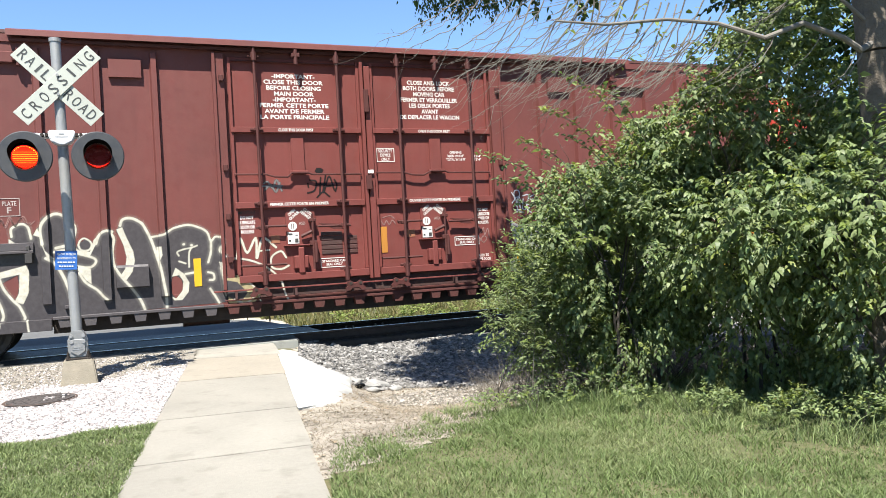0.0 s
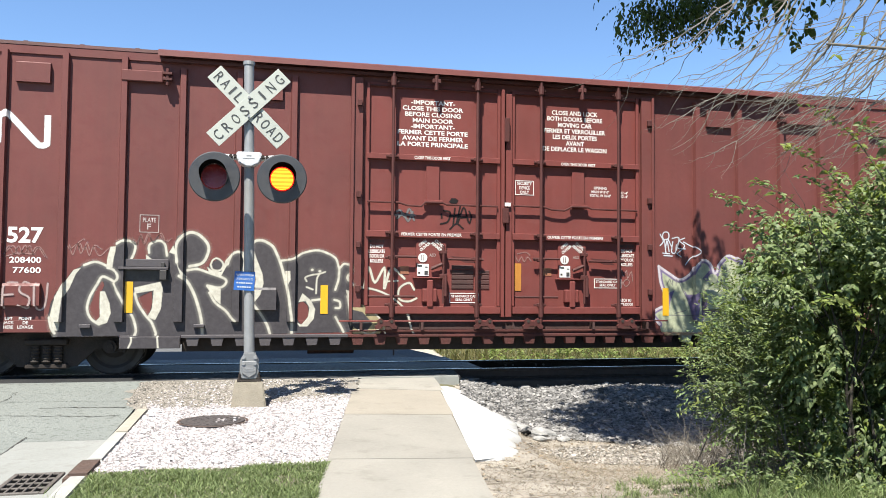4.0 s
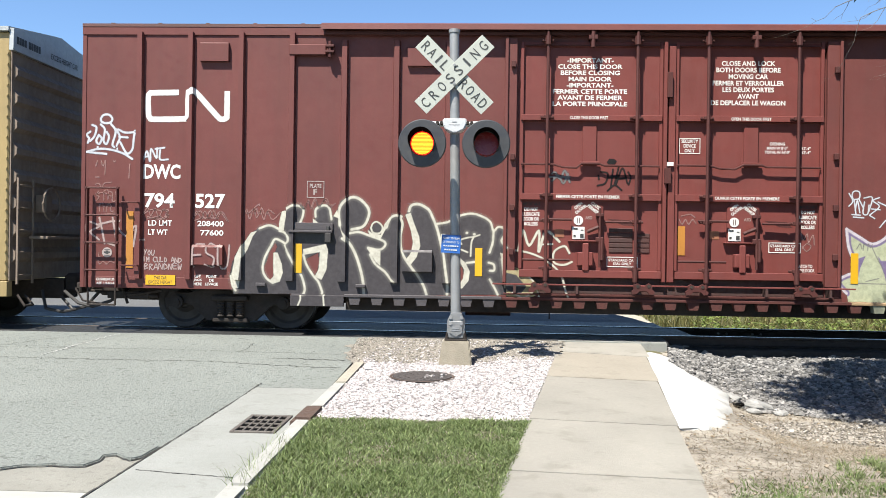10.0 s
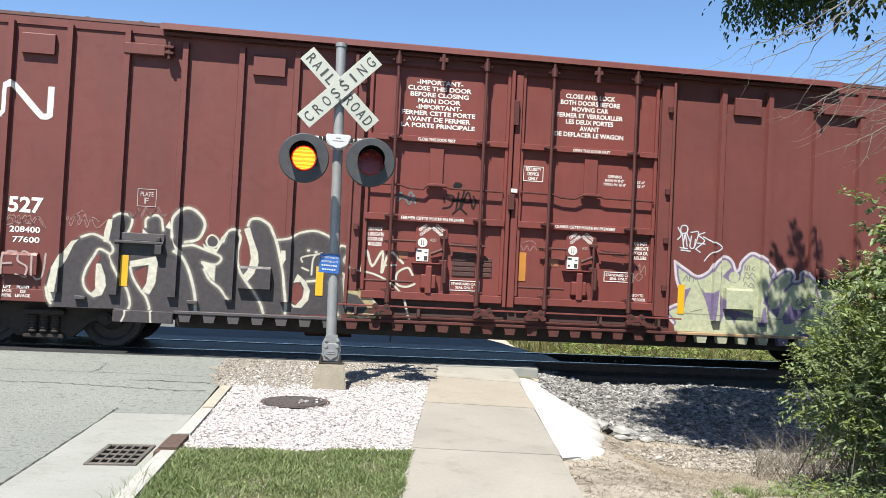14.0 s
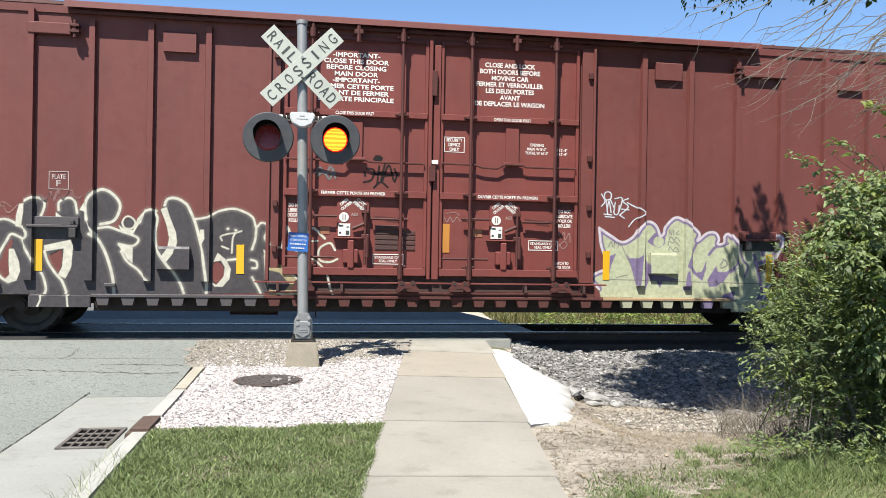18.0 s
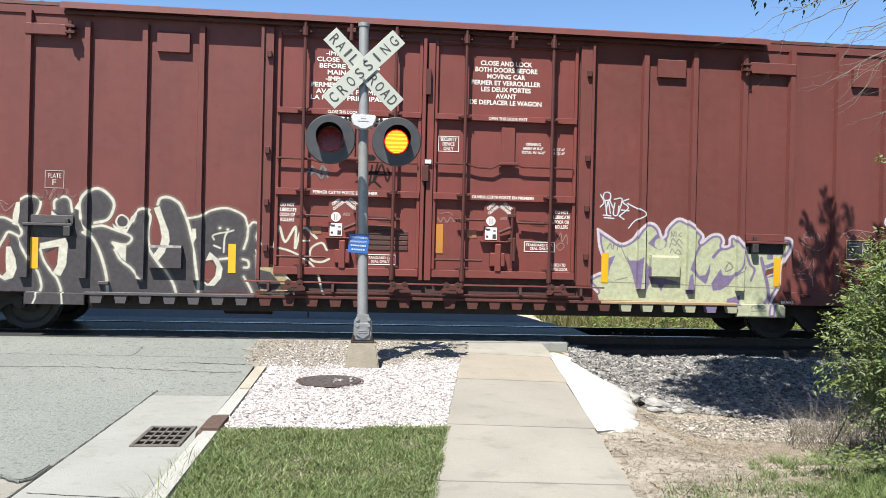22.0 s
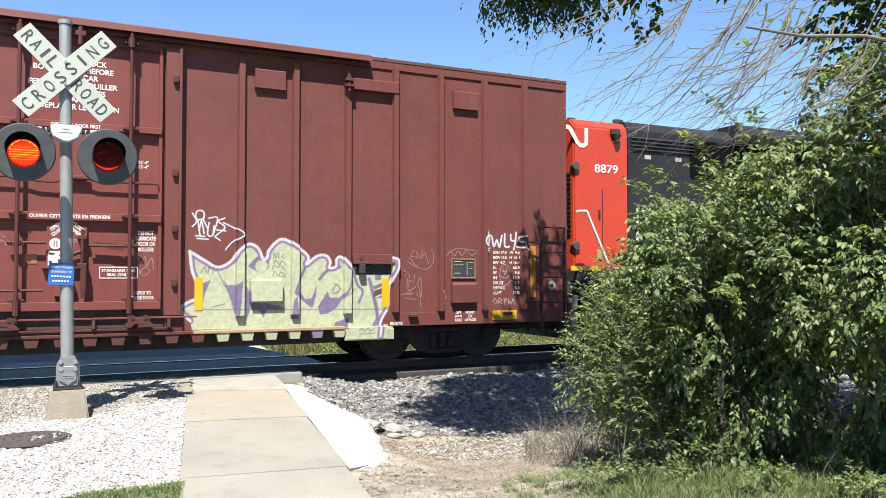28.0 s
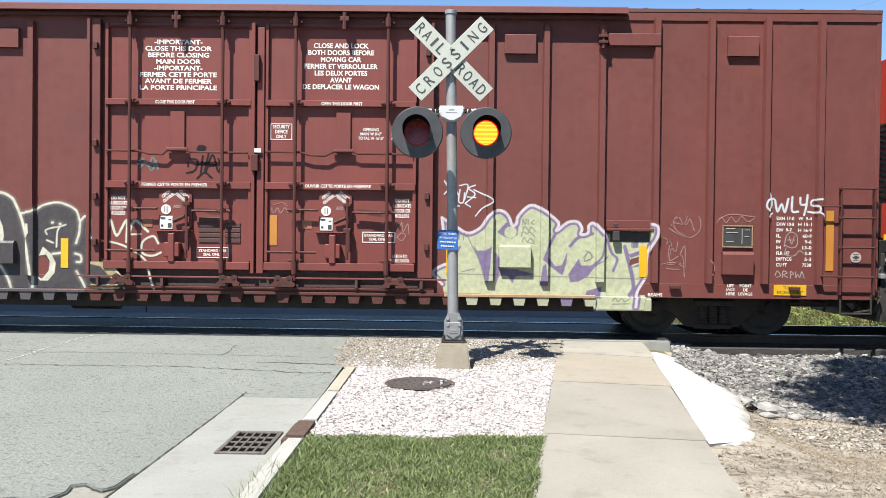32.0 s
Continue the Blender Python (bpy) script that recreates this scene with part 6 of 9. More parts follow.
art.fill([(-1.93, 1.78), (-1.89, 1.69), (-1.71, 1.63), (-1.62, 1.81), (-1.57, 1.96), (-1.65, 1.87), (-1.71, 1.69), (-1.86, 1.72)], CHALK)
art.fill([(-2.97, 1.44), (-2.60, 1.53), (-2.56, 1.45), (-2.58, 1.12), (-2.66, 0.95), (-2.77, 1.00), (-2.71, 1.12), (-2.69, 1.40), (-2.96, 1.35)], CHALK)
art.fill([(-1.32, 2.02), (-1.23, 2.05), (-1.17, 1.87), (-1.09, 1.67), (-1.07, 1.52), (-1.12, 1.34), (-1.22, 1.21), (-1.29, 1.30), (-1.22, 1.40), (-1.19, 1.58), (-1.23, 1.78)], CHALK)
art.fill([(-0.74, 1.72), (-0.67, 1.72), (-0.66, 1.58), (-0.71, 1.48), (-0.74, 1.55)], CHALK)
art.fill([(-0.47, 1.37), (-0.34, 1.26), (-0.27, 1.12), (-0.29, 0.97), (-0.39, 0.85), (-0.51, 0.85), (-0.55, 0.91), (-0.48, 0.88), (-0.38, 1.00), (-0.36, 1.15), (-0.42, 1.25), (-0.53, 1.23), (-0.48, 1.35)], CHALK)
art.fill([(0.21, 1.43), (0.30, 1.40), (0.30, 1.21), (0.25, 1.27)], CHALK)
art.line([(-4.14, 0.99), (-4.11, 0.84), (-4.06, 0.76)], 0.037, CHALK, halo=0.13)
art.line([(-3.68, 1.77), (-3.53, 1.82), (-3.38, 1.77), (-3.22, 1.66), (-3.20, 1.57), (-3.25, 1.53), (-3.31, 1.56), (-3.42, 1.60), (-3.49, 1.49), (-3.59, 1.29), (-3.62, 1.11), (-3.56, 0.97), (-3.45, 0.89)], 0.037, CHALK, halo=0.13)
art.line([(-3.26, 1.50), (-3.20, 1.38), (-3.12, 1.23), (-3.05, 1.12), (-2.97, 0.97), (-2.93, 0.80), (-2.95, 0.72)], 0.037, CHALK, halo=0.13)
art.line([(-3.23, 2.09), (-3.14, 2.14), (-3.04, 2.14), (-2.97, 2.09), (-2.98, 1.97), (-3.03, 1.84), (-3.05, 1.72)], 0.037, CHALK, halo=0.13)
art.line([(-2.77, 1.97), (-2.77, 2.08), (-2.69, 2.14), (-2.60, 2.15), (-2.54, 2.09), (-2.51, 1.93)], 0.037, CHALK, halo=0.13)
art.line([(-2.36, 1.83), (-2.38, 2.04), (-2.33, 2.18), (-2.19, 2.29), (-2.04, 2.25), (-1.91, 2.10), (-1.92, 1.95), (-2.00, 1.82), (-2.18, 1.77)], 0.044, CHALK, halo=0.13)
art.line([(-2.32, 1.62), (-2.21, 1.54), (-2.11, 1.36), (-2.04, 1.16), (-1.99, 0.95), (-1.97, 0.73)], 0.045, CHALK, halo=0.13)
art.line([(-2.21, 1.71), (-2.06, 1.73), (-1.88, 1.67), (-1.68, 1.60), (-1.63, 1.54), (-1.68, 1.47), (-1.76, 1.45), (-1.91, 1.48)], 0.037, CHALK, halo=0.13)
art.line([(-1.88, 1.37), (-1.79, 1.22), (-1.64, 1.10), (-1.55, 0.99), (-1.49, 0.93)], 0.037, CHALK, halo=0.13)
art.line([(-1.87, 1.80), (-1.84, 1.87), (-1.78, 1.90), (-1.71, 1.86), (-1.68, 1.80), (-1.71, 1.73), (-1.77, 1.71), (-1.84, 1.73), (-1.87, 1.80)], 0.027, CHALK)
art.line([(-2.96, 1.35), (-2.90, 1.18), (-2.78, 1.00), (-2.71, 0.92), (-2.65, 0.77), (-2.65, 0.73)], 0.037, CHALK, halo=0.13)
art.line([(-1.62, 1.81), (-1.57, 1.94), (-1.48, 2.00), (-1.38, 1.99), (-1.40, 1.97), (-1.36, 1.87), (-1.39, 1.69), (-1.38, 1.49), (-1.32, 1.34), (-1.23, 1.21), (-1.11, 1.05), (-1.01, 0.88), (-0.96, 0.74)], 0.040, CHALK, halo=0.13)
art.line([(-1.26, 2.08), (-1.22, 2.17), (-1.10, 2.19), (-0.95, 2.11), (-0.88, 1.99), (-0.80, 1.79), (-0.73, 1.52), (-0.69, 1.35), (-0.66, 1.14), (-0.63, 0.92), (-0.63, 0.75)], 0.043, CHALK, halo=0.13)
art.line([(-0.80, 1.88), (-0.62, 1.91), (-0.48, 2.00), (-0.27, 2.05), (-0.12, 2.02), (0.04, 1.93), (0.10, 1.78), (0.17, 1.84), (0.26, 1.82), (0.28, 1.73), (0.23, 1.62), (0.31, 1.51)], 0.035, CHALK, halo=0.13)
art.line([(0.10, 1.78), (0.09, 1.59), (0.04, 1.43)], 0.037, CHALK, halo=0.13)
art.line([(-0.32, 1.26), (-0.17, 1.28)], 0.035, CHALK, halo=0.13)
art.line([(0.03, 1.27), (0.11, 1.24), (0.12, 1.15), (0.05, 1.14)], 0.035, CHALK, halo=0.13)
art.line([(0.05, 1.00), (0.13, 0.86), (0.18, 0.76)], 0.035, CHALK, halo=0.13)
art.line([(0.24, 1.33), (0.27, 1.07), (0.30, 0.88)], 0.037, CHALK, halo=0.13)
art.line([(-0.41, 1.56), (-0.43, 1.62), (-0.33, 1.66), (-0.21, 1.68), (-0.12, 1.71)], 0.025, CHALK)
art.line([(-0.41, 1.47), (-0.31, 1.43)], 0.025, CHALK)
art.line([(-0.33, 1.74), (-0.32, 1.74)], 0.037, CHALK, halo=0.13)
art.line([(-0.21, 1.72), (-0.20, 1.72)], 0.037, CHALK, halo=0.13)
art.line([(-0.26, 1.37), (-0.25, 1.59), (-0.21, 1.68)], 0.025, CHALK)
art.build("graffiti", "grey and white spray-painted graffiti letters")
art = Paint(0.30, 1.75, 0.75, 2.0, flat=DOOR_Y, step=0.008)
art.fill([(0.30, 1.25), (0.60, 1.16), (0.86, 0.87), (0.62, 0.60), (0.33, 0.80)], TAN)
art.fill([(0.30, 1.12), (0.47, 1.08), (0.63, 0.90), (0.50, 0.73), (0.29, 0.87)], GREY)
art.line([(0.31, 1.49), (0.69, 1.43), (0.98, 1.29), (1.17, 1.10), (1.26, 0.80), (1.39, 0.55)], 0.033, CHALK)
art.line([(0.50, 1.47), (0.57, 1.79), (0.67, 1.55), (0.82, 1.79), (0.82, 1.46)], 0.040, CHALK)
art.line([(0.83, 1.46), (0.94, 1.78), (1.15, 1.62)], 0.040, CHALK)
art.line([(0.86, 1.57), (1.04, 1.58)], 0.027, CHALK)
art.line([(1.31, 1.44), (1.23, 1.55), (1.07, 1.46), (1.07, 1.29), (1.22, 1.25), (1.35, 1.30)], 0.035, CHALK)
art.build("graffiti", "white spray-painted strokes across the door")
art = Paint(0.30, 1.75, 0.74, 1.16, flat=2.39, step=0.009)
art.fill([(0.30, 1.25), (0.60, 1.16), (0.86, 0.87), (0.62, 0.60), (0.32, 0.61)], TAN)
art.fill([(0.30, 1.12), (0.47, 1.08), (0.63, 0.90), (0.50, 0.73), (0.29, 0.87)], GREY)
art.line([(0.98, 1.29), (1.17, 1.10), (1.26, 0.80), (1.39, 0.55)], 0.033, CHALK)
art.line([(0.51, 1.18), (0.74, 0.98), (0.84, 0.72)], 0.025, CHALK)
art.line([(0.41, 0.80), (0.58, 0.73), (0.73, 0.81)], 0.027, CHALK)
art.build("graffiti", "tan and grey sprayed strokes across the door foot")
art = Paint(5.42, 9.05, 0.505, 2.30, step=0.0095)
art.fill([(5.64, 1.88), (5.85, 1.75), (6.04, 1.65), (6.23, 1.74), (6.34, 1.90), (6.48, 2.00), (6.60, 1.97), (6.67, 1.88), (6.71, 1.77), (6.77, 1.80), (6.80, 1.92), (6.97, 2.08), (7.15, 2.03), (7.41, 1.83), (7.38, 1.70), (7.55, 1.83), (7.70, 1.84), (7.77, 1.74), (7.75, 1.65), (7.86, 1.67), (7.87, 1.78), (7.95, 1.82), (8.10, 1.67), (8.50, 1.63), (8.54, 1.72), (8.64, 1.80), (8.84, 1.81), (8.91, 1.75), (8.89, 1.61), (8.78, 1.42), (8.75, 1.23), (8.74, 1.01), (8.62, 0.79), (8.58, 0.56), (8.56, 0.53), (8.10, 0.55), (8.08, 0.70), (5.68, 0.74), (5.65, 0.87), (5.51, 1.05), (5.69, 1.17), (5.75, 1.15), (5.72, 1.42), (5.67, 1.62)], LIME)
art.fill([(7.99, 0.74), (8.74, 0.74), (8.70, 0.52), (8.00, 0.52)], LIME)
art.line([(5.64, 1.88), (5.85, 1.75), (6.04, 1.65), (6.23, 1.74), (6.34, 1.90), (6.48, 2.00), (6.60, 1.97), (6.67, 1.88), (6.71, 1.77), (6.77, 1.80), (6.80, 1.92), (6.97, 2.08), (7.15, 2.03), (7.41, 1.83), (7.38, 1.70), (7.55, 1.83), (7.70, 1.84), (7.77, 1.74), (7.75, 1.65), (7.86, 1.67), (7.87, 1.78), (7.95, 1.82), (8.10, 1.67)], 0.115, PURPLE, True)
art.line([(8.50, 1.63), (8.54, 1.72), (8.64, 1.80), (8.84, 1.81), (8.91, 1.75), (8.89, 1.61), (8.78, 1.42), (8.75, 1.23), (8.74, 1.01), (8.62, 0.79), (8.58, 0.56)], 0.115, PURPLE, True)
art.line([(5.75, 1.15), (5.69, 1.17), (5.51, 1.05), (5.65, 0.87)], 0.110, PURPLE, True)
art.line([(5.67, 1.89), (5.68, 1.62), (5.77, 1.39)], 0.080, PURPLE, True)
art.fill([(5.83, 1.42), (5.94, 1.46), (5.86, 1.27), (5.83, 1.13)], PURPLE)
art.fill([(6.12, 1.47), (6.18, 1.39), (6.30, 1.39), (6.40, 1.45), (6.38, 1.17), (6.35, 0.88), (6.29, 0.95), (6.23, 1.17), (6.18, 1.30)], PURPLE)
art.fill([(6.45, 1.38), (6.52, 1.28), (6.52, 1.01), (6.46, 0.84)], PURPLE)
art.fill([(6.53, 1.12), (6.77, 1.11), (7.08, 1.03), (6.77, 1.01), (6.72, 0.89), (6.66, 1.00), (6.53, 1.03)], PURPLE)
art.fill([(6.48, 1.67), (6.61, 1.81), (6.68, 1.84), (6.81, 1.80), (6.79, 1.63), (6.71, 1.57), (6.59, 1.60)], PURPLE)
art.fill([(7.17, 1.26), (7.27, 1.52), (7.26, 1.31), (7.37, 1.16), (7.47, 1.18), (7.55, 1.38), (7.54, 1.22), (7.48, 1.02), (7.33, 1.13)], PURPLE)
art.fill([(7.17, 1.15), (7.22, 1.20), (7.27, 0.86), (7.13, 0.86)], PURPLE)
art.fill([(7.73, 1.29), (7.64, 1.15), (7.57, 1.04), (7.60, 0.92), (7.73, 0.93), (7.87, 1.02), (7.99, 1.18), (8.15, 1.28), (8.19, 1.35), (8.08, 1.25), (7.90, 1.18), (7.76, 1.18)], PURPLE)
art.fill([(8.46, 1.35), (8.64, 1.41), (8.64, 1.35), (8.52, 1.30)], PURPLE)
art.fill([(8.48, 1.14), (8.64, 1.21), (8.64, 1.17)], PURPLE)
art.fill([(7.85, 0.79), (8.08, 0.86), (8.05, 0.68), (7.83, 0.71)], PURPLE)
art.fill([(8.53, 1.54), (8.63, 1.55), (8.62, 1.46), (8.54, 1.45)], PURPLE)
art.line([(7.27, 1.46), (7.35, 1.62), (7.42, 1.73)], 0.045, PURPLE)
art.line([(7.59, 1.47), (7.73, 1.61), (7.93, 1.66)], 0.05, PURPLE)
art.line([(8.00, 1.76), (8.11, 1.68), (8.22, 1.38), (8.31, 1.28), (8.25, 1.10)], 0.04, PURPLE)
art.line([(8.42, 1.47), (8.48, 1.25), (8.54, 1.01), (8.56, 0.84), (8.50, 0.73)], 0.06, PURPLE)
art.line([(7.95, 1.18), (8.08, 1.34), (8.12, 1.61)], 0.035, PURPLE)
art.line([(5.64, 1.85), (5.67, 1.67), (5.71, 1.51)], 0.045, PURPLE)
art.fill([(6.78, 1.68), (6.77, 1.63), (6.73, 1.59), (6.68, 1.58), (6.64, 1.59), (6.60, 1.62), (6.59, 1.67), (6.60, 1.71), (6.64, 1.75), (6.68, 1.76), (6.73, 1.75), (6.77, 1.72)], LIME)
art.line([(7.79, 1.29), (7.88, 1.39), (7.92, 1.29), (7.82, 1.24)], 0.014, SLATE)
art.line([(5.64, 1.88), (5.85, 1.75), (6.04, 1.65), (6.23, 1.74), (6.34, 1.90), (6.48, 2.00), (6.60, 1.97), (6.67, 1.88), (6.71, 1.77), (6.77, 1.80), (6.80, 1.92), (6.97, 2.08), (7.15, 2.03), (7.41, 1.83), (7.38, 1.70), (7.55, 1.83), (7.70, 1.84), (7.77, 1.74), (7.75, 1.65), (7.86, 1.67), (7.87, 1.78), (7.95, 1.82), (8.10, 1.67)], 0.043, PALE)
art.line([(8.50, 1.63), (8.54, 1.72), (8.64, 1.80), (8.84, 1.81), (8.91, 1.75), (8.89, 1.61), (8.78, 1.42), (8.75, 1.23), (8.74, 1.01), (8.62, 0.79), (8.58, 0.56)], 0.043, PALE)
art.line([(5.75, 1.15), (5.69, 1.17), (5.51, 1.05), (5.65, 0.87)], 0.043, PALE)
art.line([(5.64, 1.88), (5.67, 1.62), (5.73, 1.44)], 0.043, PALE)
art.cut([(8.51, 1.28), (8.64, 1.32), (8.64, 1.23), (8.49, 1.18)])
art.line([(6.03, 1.61), (6.11, 1.44), (6.21, 1.26)], 0.014, SLATE)
art.line([(5.80, 1.57), (5.85, 1.65), (5.88, 1.57)], 0.014, SLATE)
art.line([(5.90, 1.55), (5.91, 1.64), (5.96, 1.64)], 0.014, SLATE)
art.line([(5.97, 1.55), (5.98, 1.65), (6.01, 1.59), (6.04, 1.64)], 0.014, SLATE)
art.line([(6.87, 1.79), (6.87, 1.87), (6.91, 1.79), (6.92, 1.87)], 0.014, SLATE)
art.line([(6.95, 1.87), (6.95, 1.79)], 0.014, SLATE)
art.line([(7.04, 1.86), (7.00, 1.82), (7.04, 1.79)], 0.014, SLATE)
art.line([(6.87, 1.70), (6.90, 1.76), (6.96, 1.70), (7.00, 1.75), (7.06, 1.69)], 0.014, SLATE)
art.line([(6.85, 1.61), (6.87, 1.68), (6.94, 1.65), (6.97, 1.68), (7.05, 1.61)], 0.014, SLATE)
art.line([(6.86, 1.52), (6.89, 1.59), (6.94, 1.53), (6.99, 1.58), (7.05, 1.51)], 0.014, SLATE)
art.line([(6.94, 1.52), (7.04, 1.50)], 0.014, SLATE)
art.line([(7.84, 1.40), (7.94, 1.31), (7.81, 1.24), (7.85, 1.36)], 0.014, SLATE)
art.line([(8.22, 0.65), (8.27, 0.69), (8.31, 0.64), (8.37, 0.69), (8.41, 0.64), (8.48, 0.68)], 0.014, SLATE)
art.line([(8.23, 0.60), (8.48, 0.61)], 0.014, SLATE)
art.line([(8.52, 1.53), (8.53, 1.46)], 0.014, SLATE)
art.line([(8.58, 1.53), (8.62, 1.47), (8.58, 1.46)], 0.014, SLATE)
art.line([(5.75, 1.03), (8.76, 0.98)], 0.014, SLATE)
art.line([(5.95, 1.06), (6.15, 1.11)], 0.014, SLATE)
art.build("graffiti", "pale green and purple spray-painted graffiti")
art = Paint(-5.60, -4.90, 2.75, 3.15, step=0.008)
art.line([(-5.61, 2.84), (-5.55, 3.00), (-5.50, 2.84)], 0.030, SILVER)
art.line([(-5.60, 2.90), (-5.52, 2.92)], 0.030, SILVER)
art.line([(-5.49, 2.84), (-5.48, 3.04), (-5.39, 2.89), (-5.38, 3.05)], 0.030, SILVER)
art.line([(-5.41, 3.04), (-5.26, 3.06)], 0.030, SILVER)
art.line([(-5.33, 3.02), (-5.33, 2.87), (-5.20, 2.87)], 0.030, SILVER)
art.build("tag", "small white tag")
art = Paint(-5.65, -4.20, 1.88, 2.12, step=0.008)
art.line([(-5.60, 1.97), (-5.47, 2.05), (-5.31, 2.04), (-5.18, 2.05), (-5.24, 1.94), (-5.17, 1.97), (-5.30, 1.89), (-5.53, 1.94)], 0.016, PINKISH)
art.line([(-5.50, 1.92), (-5.32, 1.94)], 0.016, PINKISH)
art.line([(-4.75, 1.95), (-4.65, 2.04), (-4.57, 1.91), (-4.49, 2.05), (-4.42, 1.92), (-4.33, 2.03), (-4.21, 1.87)], 0.016, PINKISH)
art.line([(-4.76, 1.88), (-4.59, 1.93), (-4.36, 1.92)], 0.016, PINKISH)
art.build("tag", "thin pink chalk tags")
art = Paint(-6.40, -5.60, 2.10, 2.85, step=0.008)
art.line([(-6.52, 2.92), (-6.44, 2.89), (-6.39, 2.75), (-6.34, 2.93), (-6.27, 2.75), (-6.23, 2.91), (-6.24, 2.62)], 0.015, PINKISH)
art.line([(-6.11, 2.93), (-6.05, 2.91), (-6.08, 2.82), (-6.11, 2.85)], 0.015, PINKISH)
art.line([(-6.53, 2.68), (-6.43, 2.66), (-6.46, 2.58), (-6.33, 2.57)], 0.015, PINKISH)
art.line([(-6.43, 2.43), (-6.34, 2.47), (-6.29, 2.39), (-6.25, 2.47), (-6.13, 2.49)], 0.015, PINKISH)
art.line([(-6.39, 2.29), (-6.26, 2.32), (-6.13, 2.26)], 0.015, PINKISH)
art.line([(-5.83, 2.79), (-5.84, 2.56)], 0.015, PINKISH)
art.build("tag", "thin pink chalk tags")
art = Paint(-4.00, -2.50, 2.00, 2.45, step=0.008)
art.line([(-3.92, 2.05), (-3.81, 1.90), (-3.74, 2.09), (-3.69, 1.93), (-3.65, 2.11), (-3.58, 1.92), (-3.54, 2.07), (-3.36, 1.94)], 0.014, PINKISH)
art.line([(-3.89, 1.99), (-3.71, 2.15), (-3.68, 2.14)], 0.014, PINKISH)
art.line([(-3.01, 2.19), (-2.95, 2.09), (-2.89, 2.24), (-2.85, 2.12), (-2.78, 2.27), (-2.72, 2.14), (-2.60, 2.27), (-2.54, 2.15), (-2.47, 2.21)], 0.014, PINKISH)
art.build("tag", "thin pink chalk tags")
art = Paint(10.45, 11.55, 1.90, 2.45, step=0.008)
art.line([(10.60, 2.30), (10.63, 2.16), (10.60, 2.04), (10.53, 2.10), (10.56, 2.20), (10.66, 2.22)], 0.030, SILVER)
art.line([(10.68, 2.20), (10.72, 2.03), (10.78, 2.14), (10.83, 2.02), (10.88, 2.22)], 0.034, SILVER)
art.line([(10.94, 2.25), (10.94, 2.04), (11.03, 2.03)], 0.034, SILVER)
art.line([(11.06, 2.24), (11.07, 2.14), (11.16, 2.14)], 0.034, SILVER)
art.line([(11.17, 2.28), (11.15, 2.10), (11.12, 1.98)], 0.034, SILVER)
art.line([(11.36, 2.22), (11.24, 2.20), (11.23, 2.13), (11.33, 2.10), (11.31, 2.02), (11.18, 2.03)], 0.030, SILVER)
art.line([(10.64, 2.00), (10.58, 1.95)], 0.024, SILVER)
art.line([(11.33, 2.02), (11.42, 1.97)], 0.026, SILVER)
art.build("tag", "white spray-painted tag")
art = Paint(8.95, 9.90, 0.95, 1.95, step=0.008)
art.line([(9.18, 1.90), (9.34, 2.00), (9.53, 1.94), (9.56, 1.75), (9.41, 1.62), (9.22, 1.71), (9.15, 1.84), (9.34, 1.81), (9.40, 1.90), (9.47, 1.72)], 0.014, PINKISH)
art.line([(9.00, 1.62), (9.13, 1.52), (9.10, 1.27), (9.29, 1.34), (9.33, 1.02)], 0.014, PINKISH)
art.line([(8.98, 1.21), (9.17, 1.24), (9.36, 1.15)], 0.014, PINKISH)
art.line([(9.70, 1.28), (9.79, 1.16), (9.73, 1.06)], 0.014, PINKISH)
art.build("tag", "thin pink doodle")
art = Paint(10.66, 11.20, 0.98, 1.76, step=0.008)
art.line([(10.83, 1.50), (10.86, 1.66), (10.94, 1.72), (11.02, 1.66), (11.02, 1.52), (10.94, 1.48), (10.84, 1.52)], 0.014, CHALKY)
art.line([(10.88, 1.60), (10.99, 1.60)], 0.014, CHALKY)
art.line([(10.90, 1.66), (10.94, 1.54), (10.98, 1.66)], 0.012, CHALKY)
art.line([(10.86, 1.48), (10.84, 1.38), (10.98, 1.36), (11.06, 1.44), (11.12, 1.40)], 0.013, CHALKY)
art.line([(10.70, 1.06), (10.73, 1.13), (10.78, 1.06), (10.72, 1.03)], 0.014, CHALKY)
art.line([(10.81, 1.03), (10.82, 1.13), (10.88, 1.10), (10.83, 1.07), (10.89, 1.03)], 0.014, CHALKY)
art.line([(10.93, 1.02), (10.93, 1.12), (10.98, 1.09), (10.94, 1.07)], 0.014, CHALKY)
art.line([(11.01, 1.12), (11.01, 1.03), (11.04, 1.08), (11.07, 1.03), (11.10, 1.12), (11.14, 1.02)], 0.014, CHALKY)
art.build("tag", "thin pale doodle and scribble over the stencils")
art = Paint(9.70, 10.40, 1.80, 2.00, step=0.008)
art.line([(9.84, 1.91), (10.03, 1.98), (10.40, 1.94)], 0.014, PINKISH)
art.line([(9.80, 1.84), (9.88, 1.93), (9.95, 1.85), (10.02, 1.94), (10.10, 1.86), (10.18, 1.95), (10.27, 1.87), (10.38, 1.92)], 0.014, PINKISH)
art.build("tag", "thin pink scribble")
art = Paint(1.4, 2.4, 2.4, 3.0, step=0.008, flat=DOOR_Y)
art.line([(1.74, 2.52), (1.86, 2.56), (1.90, 2.71), (1.79, 2.74)], 0.026, SOOT)
art.line([(1.76, 2.62), (1.75, 2.68)], 0.026, SOOT)
art.line([(1.98, 2.78), (1.95, 2.49)], 0.026, SOOT)
art.line([(1.90, 2.65), (2.05, 2.67)], 0.026, SOOT)
